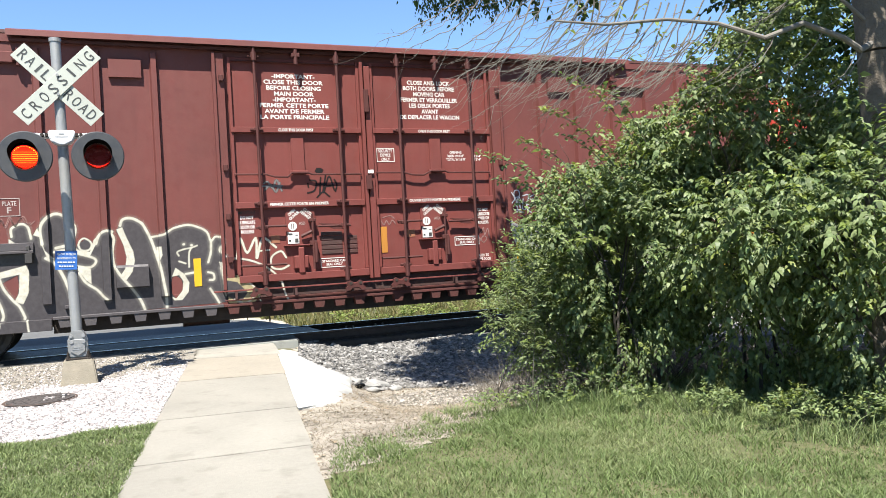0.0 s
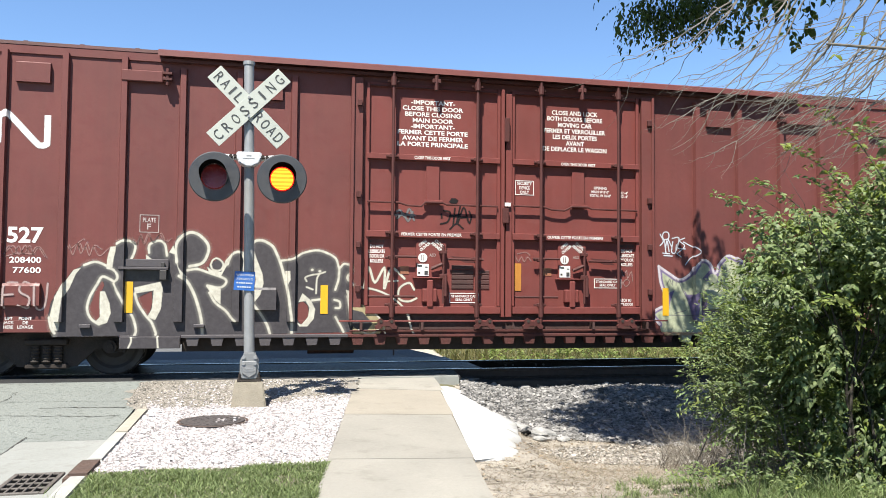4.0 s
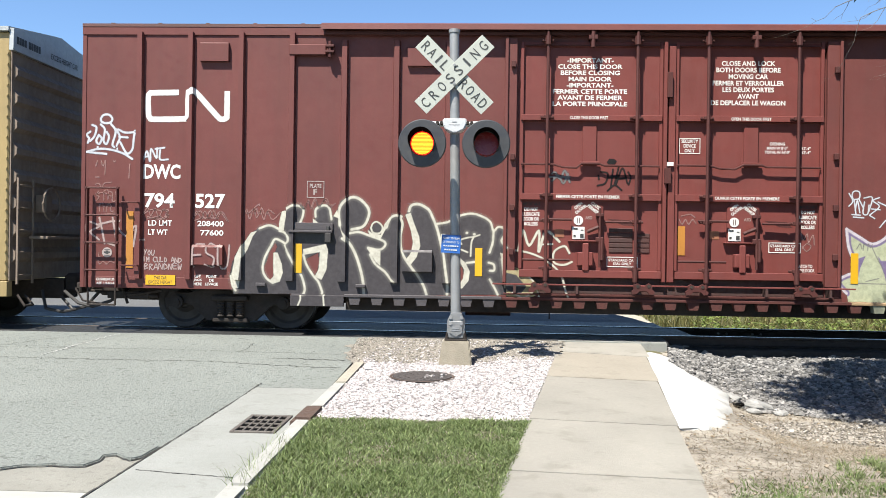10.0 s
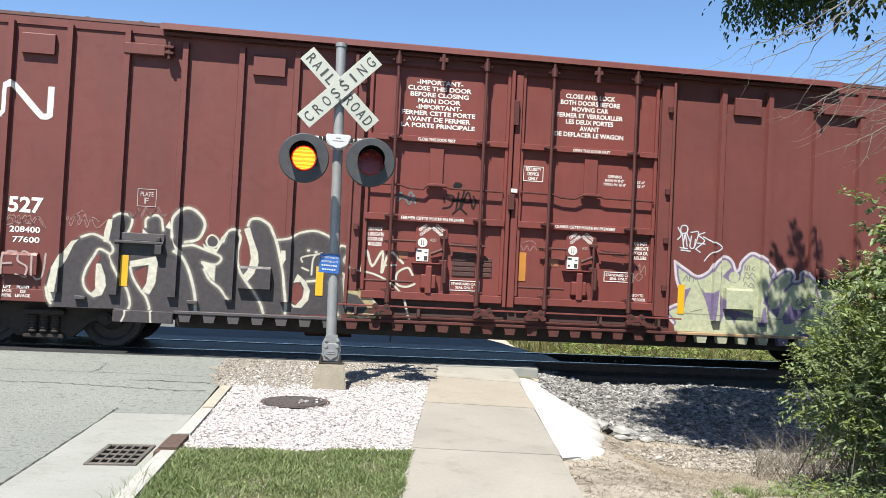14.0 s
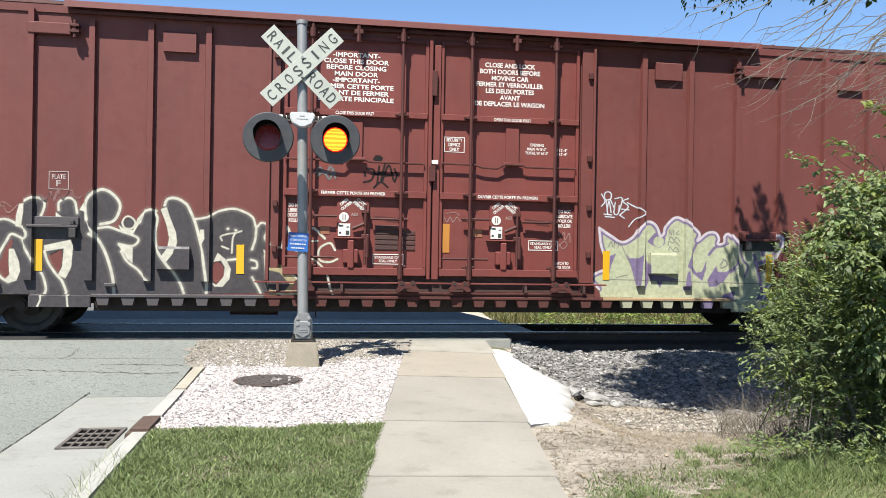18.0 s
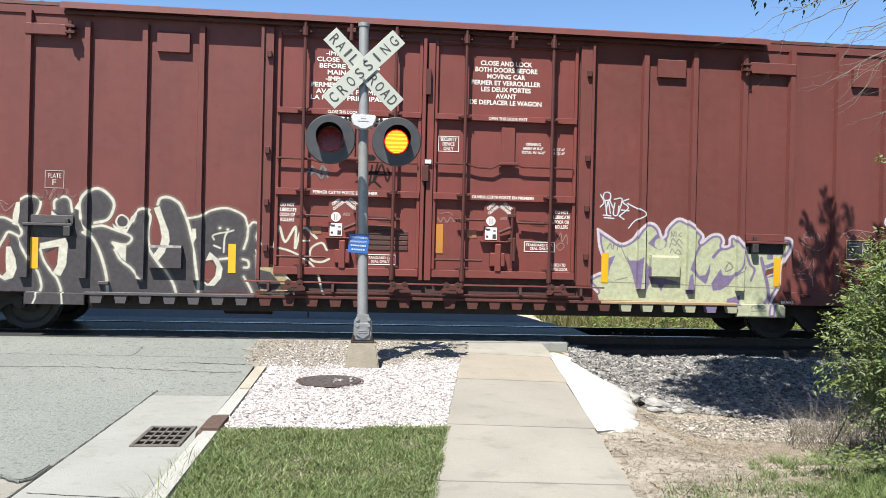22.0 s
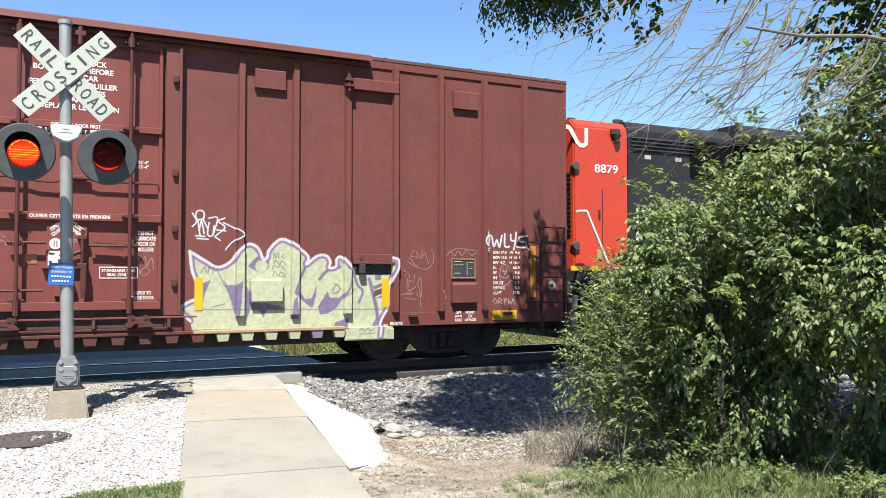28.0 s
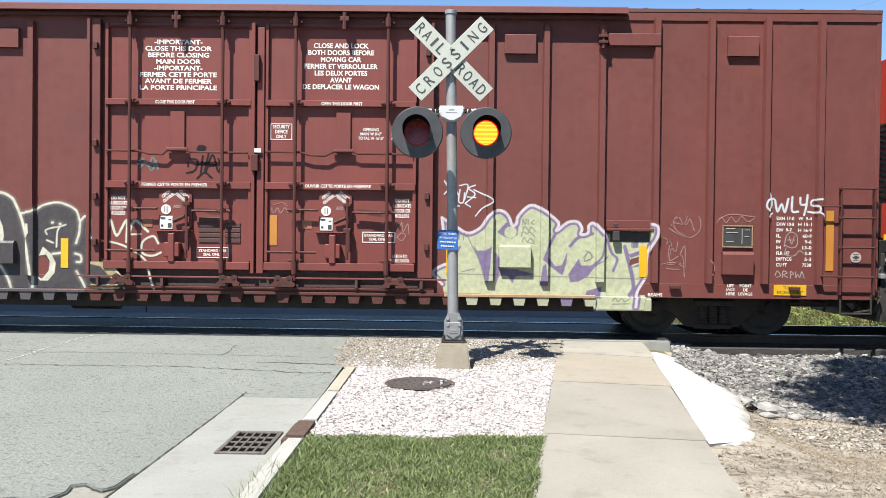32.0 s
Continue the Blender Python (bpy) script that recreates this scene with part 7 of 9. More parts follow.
art.line([(2.07, 2.82), (2.01, 2.55)], 0.026, SOOT)
art.line([(2.03, 2.54), (2.13, 2.80), (2.21, 2.56)], 0.026, SOOT)
art.line([(2.06, 2.63), (2.18, 2.64)], 0.026, SOOT)
art.line([(2.22, 2.74), (2.26, 2.65), (2.23, 2.54)], 0.026, SOOT)
art.line([(1.90, 2.44), (2.01, 2.53), (2.12, 2.45)], 0.026, SOOT)
art.fill([(1.88, 2.89), (1.92, 2.95), (1.99, 2.95), (2.04, 2.91), (2.01, 2.86), (1.91, 2.86)], SOOT)
art.build("tag", "black marker tag on the door")
art = Paint(0.9, 1.5, 2.5, 2.9, step=0.008, flat=DOOR_Y)
art.line([(1.01, 2.70), (1.07, 2.72), (1.15, 2.62), (1.22, 2.75), (1.30, 2.57)], 0.037, SLATE)
art.line([(1.02, 2.59), (1.12, 2.67), (1.20, 2.55), (1.27, 2.70)], 0.037, SLATE)
art.line([(0.99, 2.65), (1.30, 2.65)], 0.037, SLATE)
art.build("tag", "smudged grey paint patch on the door")
art = Paint(4.8, 5.24, 1.42, 1.86, step=0.008, flat=DOOR_Y)
art.line([(4.93, 1.82), (4.97, 1.70), (5.03, 1.80), (5.05, 1.66), (5.12, 1.78), (5.14, 1.62)], 0.015, PINKISH)
art.line([(4.95, 1.60), (5.02, 1.52), (5.09, 1.60), (5.02, 1.64), (4.95, 1.56)], 0.015, PINKISH)
art.build("tag", "thin pink chalk tag on the door")
art = Paint(2.95, 3.4, 1.7, 2.2, step=0.008, flat=DOOR_Y)
art.line([(3.03, 2.00), (3.08, 1.92), (3.13, 2.00), (3.18, 1.92), (3.24, 2.00), (3.30, 1.93)], 0.015, PINKISH)
art.line([(3.06, 2.05), (3.20, 2.08), (3.28, 2.03)], 0.013, PINKISH)
art.build("tag", "thin pink chalk tag on the door")
art = Paint(-5.61, -4.85, 1.04, 1.50, step=0.008)
art.line([(-5.57, 1.40), (-5.55, 1.36), (-5.53, 1.40)], 0.017, CHALKY)
art.line([(-5.55, 1.36), (-5.56, 1.32)], 0.017, CHALKY)
art.line([(-5.49, 1.39), (-5.51, 1.35), (-5.49, 1.31), (-5.47, 1.35), (-5.49, 1.39)], 0.017, CHALKY)
art.line([(-5.45, 1.39), (-5.45, 1.32), (-5.42, 1.31), (-5.41, 1.33), (-5.40, 1.39)], 0.017, CHALKY)
art.line([(-5.57, 1.29), (-5.57, 1.21)], 0.017, CHALKY)
art.line([(-5.53, 1.20), (-5.53, 1.28), (-5.51, 1.23), (-5.49, 1.28), (-5.49, 1.20)], 0.017, CHALKY)
art.line([(-5.37, 1.27), (-5.40, 1.28), (-5.42, 1.24), (-5.40, 1.20), (-5.37, 1.21)], 0.017, CHALKY)
art.line([(-5.36, 1.28), (-5.35, 1.21), (-5.33, 1.20), (-5.31, 1.22), (-5.31, 1.28)], 0.017, CHALKY)
art.line([(-5.30, 1.28), (-5.30, 1.21), (-5.26, 1.21)], 0.017, CHALKY)
art.line([(-5.23, 1.20), (-5.23, 1.27), (-5.20, 1.25), (-5.20, 1.22), (-5.23, 1.20)], 0.017, CHALKY)
art.line([(-5.12, 1.21), (-5.10, 1.28), (-5.07, 1.20)], 0.017, CHALKY)
art.line([(-5.11, 1.23), (-5.08, 1.23)], 0.017, CHALKY)
art.line([(-5.06, 1.20), (-5.06, 1.27), (-5.02, 1.20), (-5.01, 1.27)], 0.017, CHALKY)
art.line([(-5.00, 1.19), (-5.00, 1.26), (-4.96, 1.25), (-4.96, 1.22), (-5.00, 1.19)], 0.017, CHALKY)
art.line([(-5.56, 1.08), (-5.56, 1.17), (-5.51, 1.15), (-5.55, 1.13), (-5.51, 1.10), (-5.56, 1.08)], 0.017, CHALKY)
art.line([(-5.48, 1.07), (-5.48, 1.16), (-5.43, 1.15), (-5.47, 1.12), (-5.43, 1.07)], 0.017, CHALKY)
art.line([(-5.41, 1.08), (-5.37, 1.17), (-5.34, 1.07)], 0.017, CHALKY)
art.line([(-5.39, 1.11), (-5.35, 1.11)], 0.017, CHALKY)
art.line([(-5.33, 1.09), (-5.32, 1.18), (-5.27, 1.08), (-5.26, 1.17)], 0.017, CHALKY)
art.line([(-5.24, 1.08), (-5.24, 1.17), (-5.20, 1.15), (-5.19, 1.11), (-5.24, 1.08)], 0.017, CHALKY)
art.line([(-5.17, 1.08), (-5.16, 1.17), (-5.12, 1.08), (-5.11, 1.17)], 0.017, CHALKY)
art.line([(-5.03, 1.18), (-5.09, 1.18), (-5.09, 1.10), (-5.03, 1.09)], 0.017, CHALKY)
art.line([(-5.09, 1.14), (-5.04, 1.14)], 0.017, CHALKY)
art.line([(-5.01, 1.17), (-5.00, 1.08), (-4.98, 1.14), (-4.97, 1.08), (-4.95, 1.17)], 0.017, CHALKY)
art.build("tag", "white sprayed words on the car side")
art = Paint(-6.62, -5.70, 2.85, 3.62, step=0.008)
art.line([(-6.32, 3.52), (-6.28, 3.58), (-6.19, 3.59), (-6.13, 3.53), (-6.15, 3.47), (-6.22, 3.45), (-6.30, 3.47), (-6.32, 3.52)], 0.036, SILVER)
art.line([(-6.49, 3.31), (-6.55, 3.26), (-6.51, 3.20), (-6.53, 3.13)], 0.036, SILVER)
art.line([(-6.46, 3.42), (-6.39, 3.38), (-6.42, 3.24), (-6.49, 3.16)], 0.036, SILVER)
art.line([(-6.35, 3.26), (-6.39, 3.16), (-6.34, 3.11), (-6.30, 3.20), (-6.35, 3.26)], 0.036, SILVER)
art.line([(-6.32, 3.43), (-6.25, 3.35), (-6.27, 3.17), (-6.22, 3.11), (-6.18, 3.23), (-6.22, 3.31)], 0.036, SILVER)
art.line([(-6.15, 3.44), (-6.07, 3.32), (-6.12, 3.11), (-6.09, 3.06)], 0.036, SILVER)
art.line([(-6.06, 3.35), (-6.00, 3.23), (-6.04, 3.11)], 0.036, SILVER)
art.line([(-6.03, 3.35), (-5.91, 3.30), (-5.74, 3.31)], 0.036, SILVER)
art.line([(-6.01, 3.23), (-5.87, 3.22)], 0.036, SILVER)
art.line([(-5.99, 3.14), (-5.88, 2.96), (-5.79, 3.03), (-5.77, 3.20), (-5.75, 3.33)], 0.036, SILVER)
art.line([(-6.55, 2.98), (-6.35, 3.03), (-6.15, 3.02), (-5.94, 2.96), (-5.79, 2.87)], 0.036, SILVER)
art.line([(-6.55, 2.98), (-6.22, 2.95)], 0.036, SILVER)
art.line([(-6.05, 3.09), (-6.05, 3.08)], 0.03, SILVER)
art.line([(-6.04, 3.04), (-6.04, 3.03)], 0.03, SILVER)
art.line([(-6.37, 3.06), (-6.36, 3.06)], 0.03, SILVER)
art.build("tag", "large silver spray-painted tag")
art = Paint(-6.58, -5.55, 1.38, 2.02, step=0.008)
art.line([(-6.53, 1.83), (-6.55, 1.72), (-6.51, 1.62)], 0.034, CHALKY)
art.line([(-6.47, 1.84), (-6.32, 1.77), (-6.47, 1.68), (-6.32, 1.55)], 0.034, CHALKY)
art.line([(-6.32, 1.91), (-6.28, 1.74), (-6.23, 1.49)], 0.034, CHALKY)
art.line([(-6.33, 1.80), (-6.13, 1.85), (-5.99, 1.86)], 0.034, CHALKY)
art.line([(-6.10, 1.91), (-6.07, 1.74), (-6.04, 1.59)], 0.034, CHALKY)
art.line([(-6.01, 1.75), (-5.97, 1.69), (-5.85, 1.62), (-5.68, 1.78), (-5.72, 1.45)], 0.034, CHALKY)
art.line([(-6.18, 1.50), (-6.04, 1.45)], 0.034, CHALKY)
art.line([(-6.54, 1.56), (-6.53, 1.56)], 0.034, CHALKY)
art.line([(-6.51, 1.46), (-6.50, 1.45)], 0.034, CHALKY)
art.line([(-5.60, 1.56), (-5.58, 1.56)], 0.034, CHALKY)
art.build("tag", "faded white tag strokes across the ladder")
art = Paint(-6.45, -5.98, 1.10, 2.40, step=0.008)
art.line([(-6.34, 2.34), (-6.38, 2.28), (-6.33, 2.25), (-6.37, 2.19)], 0.013, PINKISH)
art.line([(-6.25, 2.20), (-6.25, 2.34), (-6.18, 2.35), (-6.18, 2.21)], 0.013, PINKISH)
art.line([(-6.16, 2.34), (-6.11, 2.31), (-6.11, 2.18), (-6.05, 2.20), (-6.06, 2.34)], 0.013, PINKISH)
art.line([(-6.32, 2.01), (-6.32, 2.12), (-6.25, 2.14), (-6.25, 2.01)], 0.013, PINKISH)
art.line([(-6.21, 2.00), (-6.19, 2.12), (-6.13, 2.12), (-6.14, 2.02), (-6.08, 2.02)], 0.013, PINKISH)
art.line([(-6.30, 1.96), (-6.05, 1.99)], 0.013, PINKISH)
art.line([(-6.34, 1.20), (-6.30, 1.15), (-6.25, 1.20), (-6.19, 1.15), (-6.14, 1.20), (-6.05, 1.17)], 0.013, PINKISH)
art.line([(-6.32, 1.34), (-6.33, 1.28), (-6.29, 1.28)], 0.013, PINKISH)
art.build("tag", "thin chalk scribbles behind the ladder")
art = Paint(-4.80, -4.10, 0.96, 1.72, step=0.008)
art.line([(-4.58, 1.50), (-4.73, 1.47), (-4.75, 1.13)], 0.030, CHALKY)
art.line([(-4.74, 1.32), (-4.61, 1.33)], 0.030, CHALKY)
art.line([(-4.37, 1.46), (-4.49, 1.51), (-4.52, 1.37), (-4.39, 1.28), (-4.43, 1.13), (-4.54, 1.17)], 0.030, CHALKY)
art.line([(-4.33, 1.49), (-4.32, 1.15), (-4.24, 1.11), (-4.19, 1.22), (-4.17, 1.49)], 0.030, CHALKY)
art.build("tag", "faded white tag strokes")
art = Paint(5.5, 6.65, 1.9, 2.75, step=0.008)
art.line([(5.84, 2.42), (5.83, 2.37), (5.79, 2.35), (5.74, 2.35), (5.72, 2.39), (5.72, 2.43), (5.74, 2.47), (5.79, 2.48), (5.83, 2.46), (5.84, 2.41)], 0.021, SILVER)
art.line([(5.67, 2.44), (5.73, 2.32), (5.67, 2.24)], 0.021, SILVER)
art.line([(5.75, 2.33), (5.78, 2.12)], 0.021, SILVER)
art.line([(5.77, 2.18), (5.80, 2.33), (5.84, 2.14)], 0.021, SILVER)
art.line([(5.82, 2.36), (5.89, 2.22)], 0.021, SILVER)
art.line([(5.91, 2.31), (5.89, 2.13), (5.96, 2.12), (5.98, 2.26)], 0.021, SILVER)
art.line([(5.90, 2.37), (6.03, 2.38), (5.98, 2.16)], 0.021, SILVER)
art.line([(6.14, 2.38), (6.04, 2.33), (6.14, 2.24), (6.00, 2.11)], 0.021, SILVER)
art.line([(6.12, 2.31), (6.42, 2.15), (6.25, 2.03), (6.15, 1.91)], 0.021, SILVER)
art.line([(5.72, 2.11), (5.85, 2.10)], 0.021, SILVER)
art.line([(5.74, 2.07), (5.90, 2.06)], 0.021, SILVER)
art.line([(5.99, 2.10), (6.07, 2.05)], 0.021, SILVER)
art.line([(6.02, 2.20), (6.15, 2.19)], 0.021, SILVER)
art.build("tag", "white sprayed tag with an arrow")
art = Paint(9.05, 9.85, 0.95, 1.95, step=0.008)
art.line([(9.12, 1.80), (9.21, 1.95), (9.31, 1.82), (9.37, 1.97)], 0.014, PINKISH)
art.line([(9.21, 1.95), (9.41, 1.97)], 0.014, PINKISH)
art.line([(9.08, 1.76), (9.21, 1.68), (9.37, 1.61)], 0.014, PINKISH)
art.line([(8.96, 1.64), (9.02, 1.46), (9.08, 1.59)], 0.014, PINKISH)
art.line([(9.08, 1.30), (9.10, 1.49), (9.19, 1.40), (9.22, 1.55)], 0.014, PINKISH)
art.line([(9.25, 1.34), (9.33, 1.49), (9.34, 1.11)], 0.014, PINKISH)
art.line([(8.98, 1.25), (9.09, 1.21), (9.27, 1.23)], 0.014, PINKISH)
art.line([(9.00, 1.15), (9.25, 1.13)], 0.014, PINKISH)
art.build("tag", "thin pink chalk scribble")
art = Paint(-5.7, -2.3, 1.7, 2.75, step=0.008)
art.line([(-5.59, 1.99), (-5.52, 2.08), (-5.47, 1.95), (-5.40, 2.07), (-5.34, 1.93), (-5.27, 2.06), (-5.21, 2.02), (-5.18, 1.92)], 0.013, PINKISH)
art.line([(-5.53, 1.91), (-5.27, 1.91), (-5.31, 1.94)], 0.013, PINKISH)
art.line([(-4.77, 1.91), (-4.71, 2.04), (-4.64, 1.92), (-4.58, 2.04), (-4.51, 1.92), (-4.43, 2.05), (-4.38, 1.92), (-4.30, 2.03), (-4.19, 1.87)], 0.013, PINKISH)
art.line([(-4.76, 1.63), (-4.53, 1.60), (-4.24, 1.61)], 0.013, PINKISH)
art.line([(-3.89, 2.07), (-3.84, 1.92), (-3.78, 2.09), (-3.73, 1.94), (-3.67, 2.05), (-3.61, 1.91), (-3.56, 2.05), (-3.47, 1.91), (-3.33, 2.04)], 0.013, PINKISH)
art.line([(-3.03, 2.16), (-2.96, 2.09), (-2.90, 2.22), (-2.84, 2.10), (-2.78, 2.23), (-2.71, 2.12), (-2.63, 2.25), (-2.54, 2.13), (-2.45, 2.19)], 0.013, PINKISH)
art.build("tag", "thin scratched chalk scribbles")


# ---------------------------------------------------------------- crossing signal
MX, MY = -0.02, 0.10
signal = thing("crossing_signal", (MX, MY, 0.0), "grey railroad crossing signal with crossbuck and two flashing lamps", "crossing signal")


def lean(z):
    """The mast leans a little towards the road."""
    return MX - 0.019 * (z - 0.3)


bm = B()
prism(bm, [(MX - 0.22, -0.06), (MX + 0.22, -0.06), (MX + 0.17, 0.30), (MX - 0.17, 0.30)], 0, 1)
for v in bm.verts:
    k = 0.22 if v.co.z < 0.1 else 0.17
    v.co.y = MY - k if v.co.y < 0.5 else MY + k
bmesh.ops.recalc_face_normals(bm, faces=bm.faces[:])
bmesh.ops.bevel(bm, geom=bm.edges[:], offset=0.014, segments=2, affect="EDGES")
part("footing", bm, FOOTING, signal, "tapered weathered concrete footing")
bm = B()
box(bm, MX - 0.145, MX + 0.145, MY - 0.145, MY + 0.145, 0.30, 0.325, 0.006)
for dx in (-0.115, 0.115):
    for dy in (-0.115, 0.115):
        tube(bm, (MX + dx, MY + dy, 0.32), (MX + dx, MY + dy, 0.40), 0.014, n=6)
        tube(bm, (MX + dx, MY + dy, 0.325), (MX + dx, MY + dy, 0.35), 0.028, n=6)
part("base_plate", bm, UNDER, signal, "bolted steel base plate")
bm = B()
prism(bm, [(MX - 0.10, 0.33), (MX + 0.10, 0.33), (MX + 0.115, 0.40), (MX + 0.115, 0.56), (MX + 0.085, 0.60), (MX + 0.07, 0.66), (MX - 0.07, 0.66), (MX - 0.085, 0.60), (MX - 0.115, 0.56), (MX - 0.115, 0.40)], MY - 0.11, MY + 0.11)
bmesh.ops.recalc_face_normals(bm, faces=bm.faces[:])
bmesh.ops.bevel(bm, geom=bm.edges[:], offset=0.012, segments=2, affect="EDGES")
part("base_casting", bm, ALU, signal, "cast aluminium mast base")
bm = B()
prism(bm, [(MX - 0.085, 0.40), (MX, 0.345), (MX + 0.085, 0.40), (MX + 0.09, 0.555), (MX - 0.09, 0.555)], MY - 0.128, MY - 0.108)
bmesh.ops.recalc_face_normals(bm, faces=bm.faces[:])
bmesh.ops.bevel(bm, geom=bm.edges[:], offset=0.006, segments=1, affect="EDGES")
cov = part("casting_cover", bm, ALU, signal, "shield-shaped cover")
for x, z in ((-0.072, 0.60), (0.072, 0.60), (-0.07, 0.525), (0.07, 0.525)):
    part("cover_bolt", tube(B(), (MX + x, MY - 0.14, z), (MX + x, MY - 0.105, z), 0.022, n=10), GALV, signal)
bm = B()
box(bm, MX - 0.045, MX + 0.045, MY - 0.133, MY - 0.128, 0.45, 0.47)
box(bm, MX - 0.055, MX + 0.055, MY - 0.133, MY - 0.128, 0.425, 0.44)
part("cast_mark", bm, GALV, cov, "unreadable cast mark")
part("mast", tube(B(), (lean(0.6), MY, 0.60), (lean(4.30), MY, 4.30), 0.066, 0.062, n=24), GALV, signal, "round galvanised steel mast", smooth=False)
bm = B()
tube(bm, (lean(4.3), MY, 4.29), (lean(4.3), MY, 4.335), 0.072, n=20)
part("mast_cap", bm, GALV, signal)

# crossbuck
CX, CZ, CY = lean(3.73), 3.73, MY - 0.10


def blade(angle, y, words, name):
    bm = B()
    box(bm, CX - 0.61, CX + 0.61, y - 0.004, y + 0.004, CZ - 0.113, CZ + 0.113, 0.002)
    bmesh.ops.rotate(bm, verts=bm.verts[:], cent=(CX, y, CZ), matrix=Matrix.Rotation(radians(angle), 3, "Y"))
    b = part(name, bm, BLADE, signal, "white reflective crossbuck blade")
    for body, xa, xb in words:
        for ch, u in zip(body, np.linspace(xa, xb, len(body))):
            w = 0.028 if ch == "I" else 0.082
            lettering("letter", ch, CX + u - w / 2, CX + u + w / 2, CZ - 0.066, CZ + 0.066, y - 0.008, INK, b, "", 0.0, (angle, CX, CZ))
    return b


blade(45, CY + 0.010, (("RAIL", -0.52, -0.17), ("ROAD", 0.17, 0.52)), "crossbuck_blade")
blade(-45, CY - 0.012, (("CROSSING", -0.52, 0.52),), "crossbuck_blade")
for z in (CZ + 0.12, CZ - 0.12):
    bm = B()
    tube(bm, (CX, CY - 0.032, z), (CX, CY + 0.05, z), 0.016, n=8)
    box(bm, CX - 0.09, CX + 0.09, CY + 0.02, MY, z - 0.02, z + 0.02, 0.004)
    part("blade_bolt", bm, GALV, signal)

# junction box and arms
JX, JZ = lean(3.07), 3.075
bm = B()
prism(bm, [(JX - 0.155, JZ + 0.02), (JX - 0.15, JZ + 0.085), (JX + 0.15, JZ + 0.085), (JX + 0.155, JZ + 0.02), (JX + 0.12, JZ - 0.055), (JX + 0.03, JZ - 0.10), (JX - 0.03, JZ - 0.10), (JX - 0.12, JZ - 0.055)], MY - 0.15, MY + 0.08)
bmesh.ops.recalc_face_normals(bm, faces=bm.faces[:])
bmesh.ops.bevel(bm, geom=bm.edges[:], offset=0.012, segments=2, affect="EDGES")
jb = part("junction_box", bm, WHITE_CAST, signal, "white cast junction box")
bm = B()
box(bm, JX - 0.03, JX + 0.03, MY - 0.153, MY - 0.150, JZ + 0.030, JZ + 0.042)
box(bm, JX - 0.07, JX + 0.07, MY - 0.153, MY - 0.150, JZ - 0.002, JZ + 0.004)
part("cast_mark", bm, GALV, jb, "small unreadable grey mark")
LX, LZ, LY = 0.40, 2.80, MY - 0.42
for s, phase in ((-1, 0), (1, 1)):
    cx = lean(2.8) + s * LX
    bm = B()
    pipe(bm, [(JX + s * 0.13, MY - 0.02, JZ + 0.02), (JX + s * 0.30, MY - 0.03, JZ + 0.035), (cx, MY - 0.10, JZ + 0.02), (cx, MY - 0.16, LZ + 0.10)], 0.034, 10)
    part("lamp_arm", bm, WHITE_CAST, signal, "white bent lamp arm")
    for dx in (0.0, 0.05):
        part("arm_bolt", tube(B(), (JX + s * (0.17 + dx), MY - 0.14, JZ + 0.03), (JX + s * (0.17 + dx), MY - 0.02, JZ + 0.03), 0.022, n=8), UNDER, signal)
    head = part("lamp_background", None, None, signal, "round black lamp background", pivot=(cx, LY, LZ), mesh=bpy.data.meshes.new("lamp_background"))
    bm = B()
    n = 48
    rings = [(0.152, 0.03), (0.160, 0.0), (0.29, 0.0), (0.302, 0.012), (0.302, 0.03), (0.29, 0.035), (0.15, 0.035)]
    vs = [[bm.verts.new((r * math.cos(k * 6.28319 / n), d, r * math.sin(k * 6.28319 / n))) for k in range(n)] for r, d in rings]
    for a, b in zip(vs, vs[1:]):
        for k in range(n):
            bm.faces.new((a[k], a[(k + 1) % n], b[(k + 1) % n], b[k]))
    bmesh.ops.recalc_face_normals(bm, faces=bm.faces[:])
    bm.to_mesh(head.data)
    bm.free()
    head.data.materials.append(DISC)
    # housing behind
    bm = B()
    tube(bm, (cx, LY + 0.036, LZ), (cx, LY + 0.33, LZ), 0.165, 0.12, n=28)
    for f in [f for f in bm.faces if f.normal.y < -0.9]:
        bm.faces.remove(f)
    part("lamp_housing", bm, DISC, signal)
    # long hood: open tunnel round the lens, cut back below
    bm = B()
    m = 36
    outer, inner = [], []
    for k in range(m + 1):
        a = radians(-38 + 256 * k / m)
        dep = 0.04 + 0.30 * min(1.0, max(0.0, (math.sin(a) + 0.72) / 1.0))
        for r, lst in ((0.162, outer), (0.157, inner)):
            lst.append((bm.verts.new((cx + r * math.cos(a), LY - 0.002, LZ + r * math.sin(a))), bm.verts.new((cx + r * math.cos(a), LY - dep, LZ + r * math.sin(a)))))
    for k in range(m):
        bm.faces.new((outer[k][0], outer[k][1], outer[k + 1][1], outer[k + 1][0]))
        bm.faces.new((inner[k][0], inner[k + 1][0], inner[k + 1][1], inner[k][1])).material_index = 1
        bm.faces.new((outer[k][1], inner[k][1], inner[k + 1][1], outer[k + 1][1]))
    bmesh.ops.recalc_face_normals(bm, faces=bm.faces[:])
    part("lamp_hood", bm, [DISC, VOID], signal, "black visor hood")
    # lamp insert that swings round its upright axis: LED side and dark side
    bm = B()
    r = 0.148
    ring_f = [bm.verts.new((cx + r * math.cos(k * 6.28319 / 32), LY + 0.013, LZ + r * math.sin(k * 6.28319 / 32))) for k in range(32)]
    ring_b = [bm.verts.new((cx + r * math.cos(k * 6.28319 / 32), LY + 0.027, LZ + r * math.sin(k * 6.28319 / 32))) for k in range(32)]
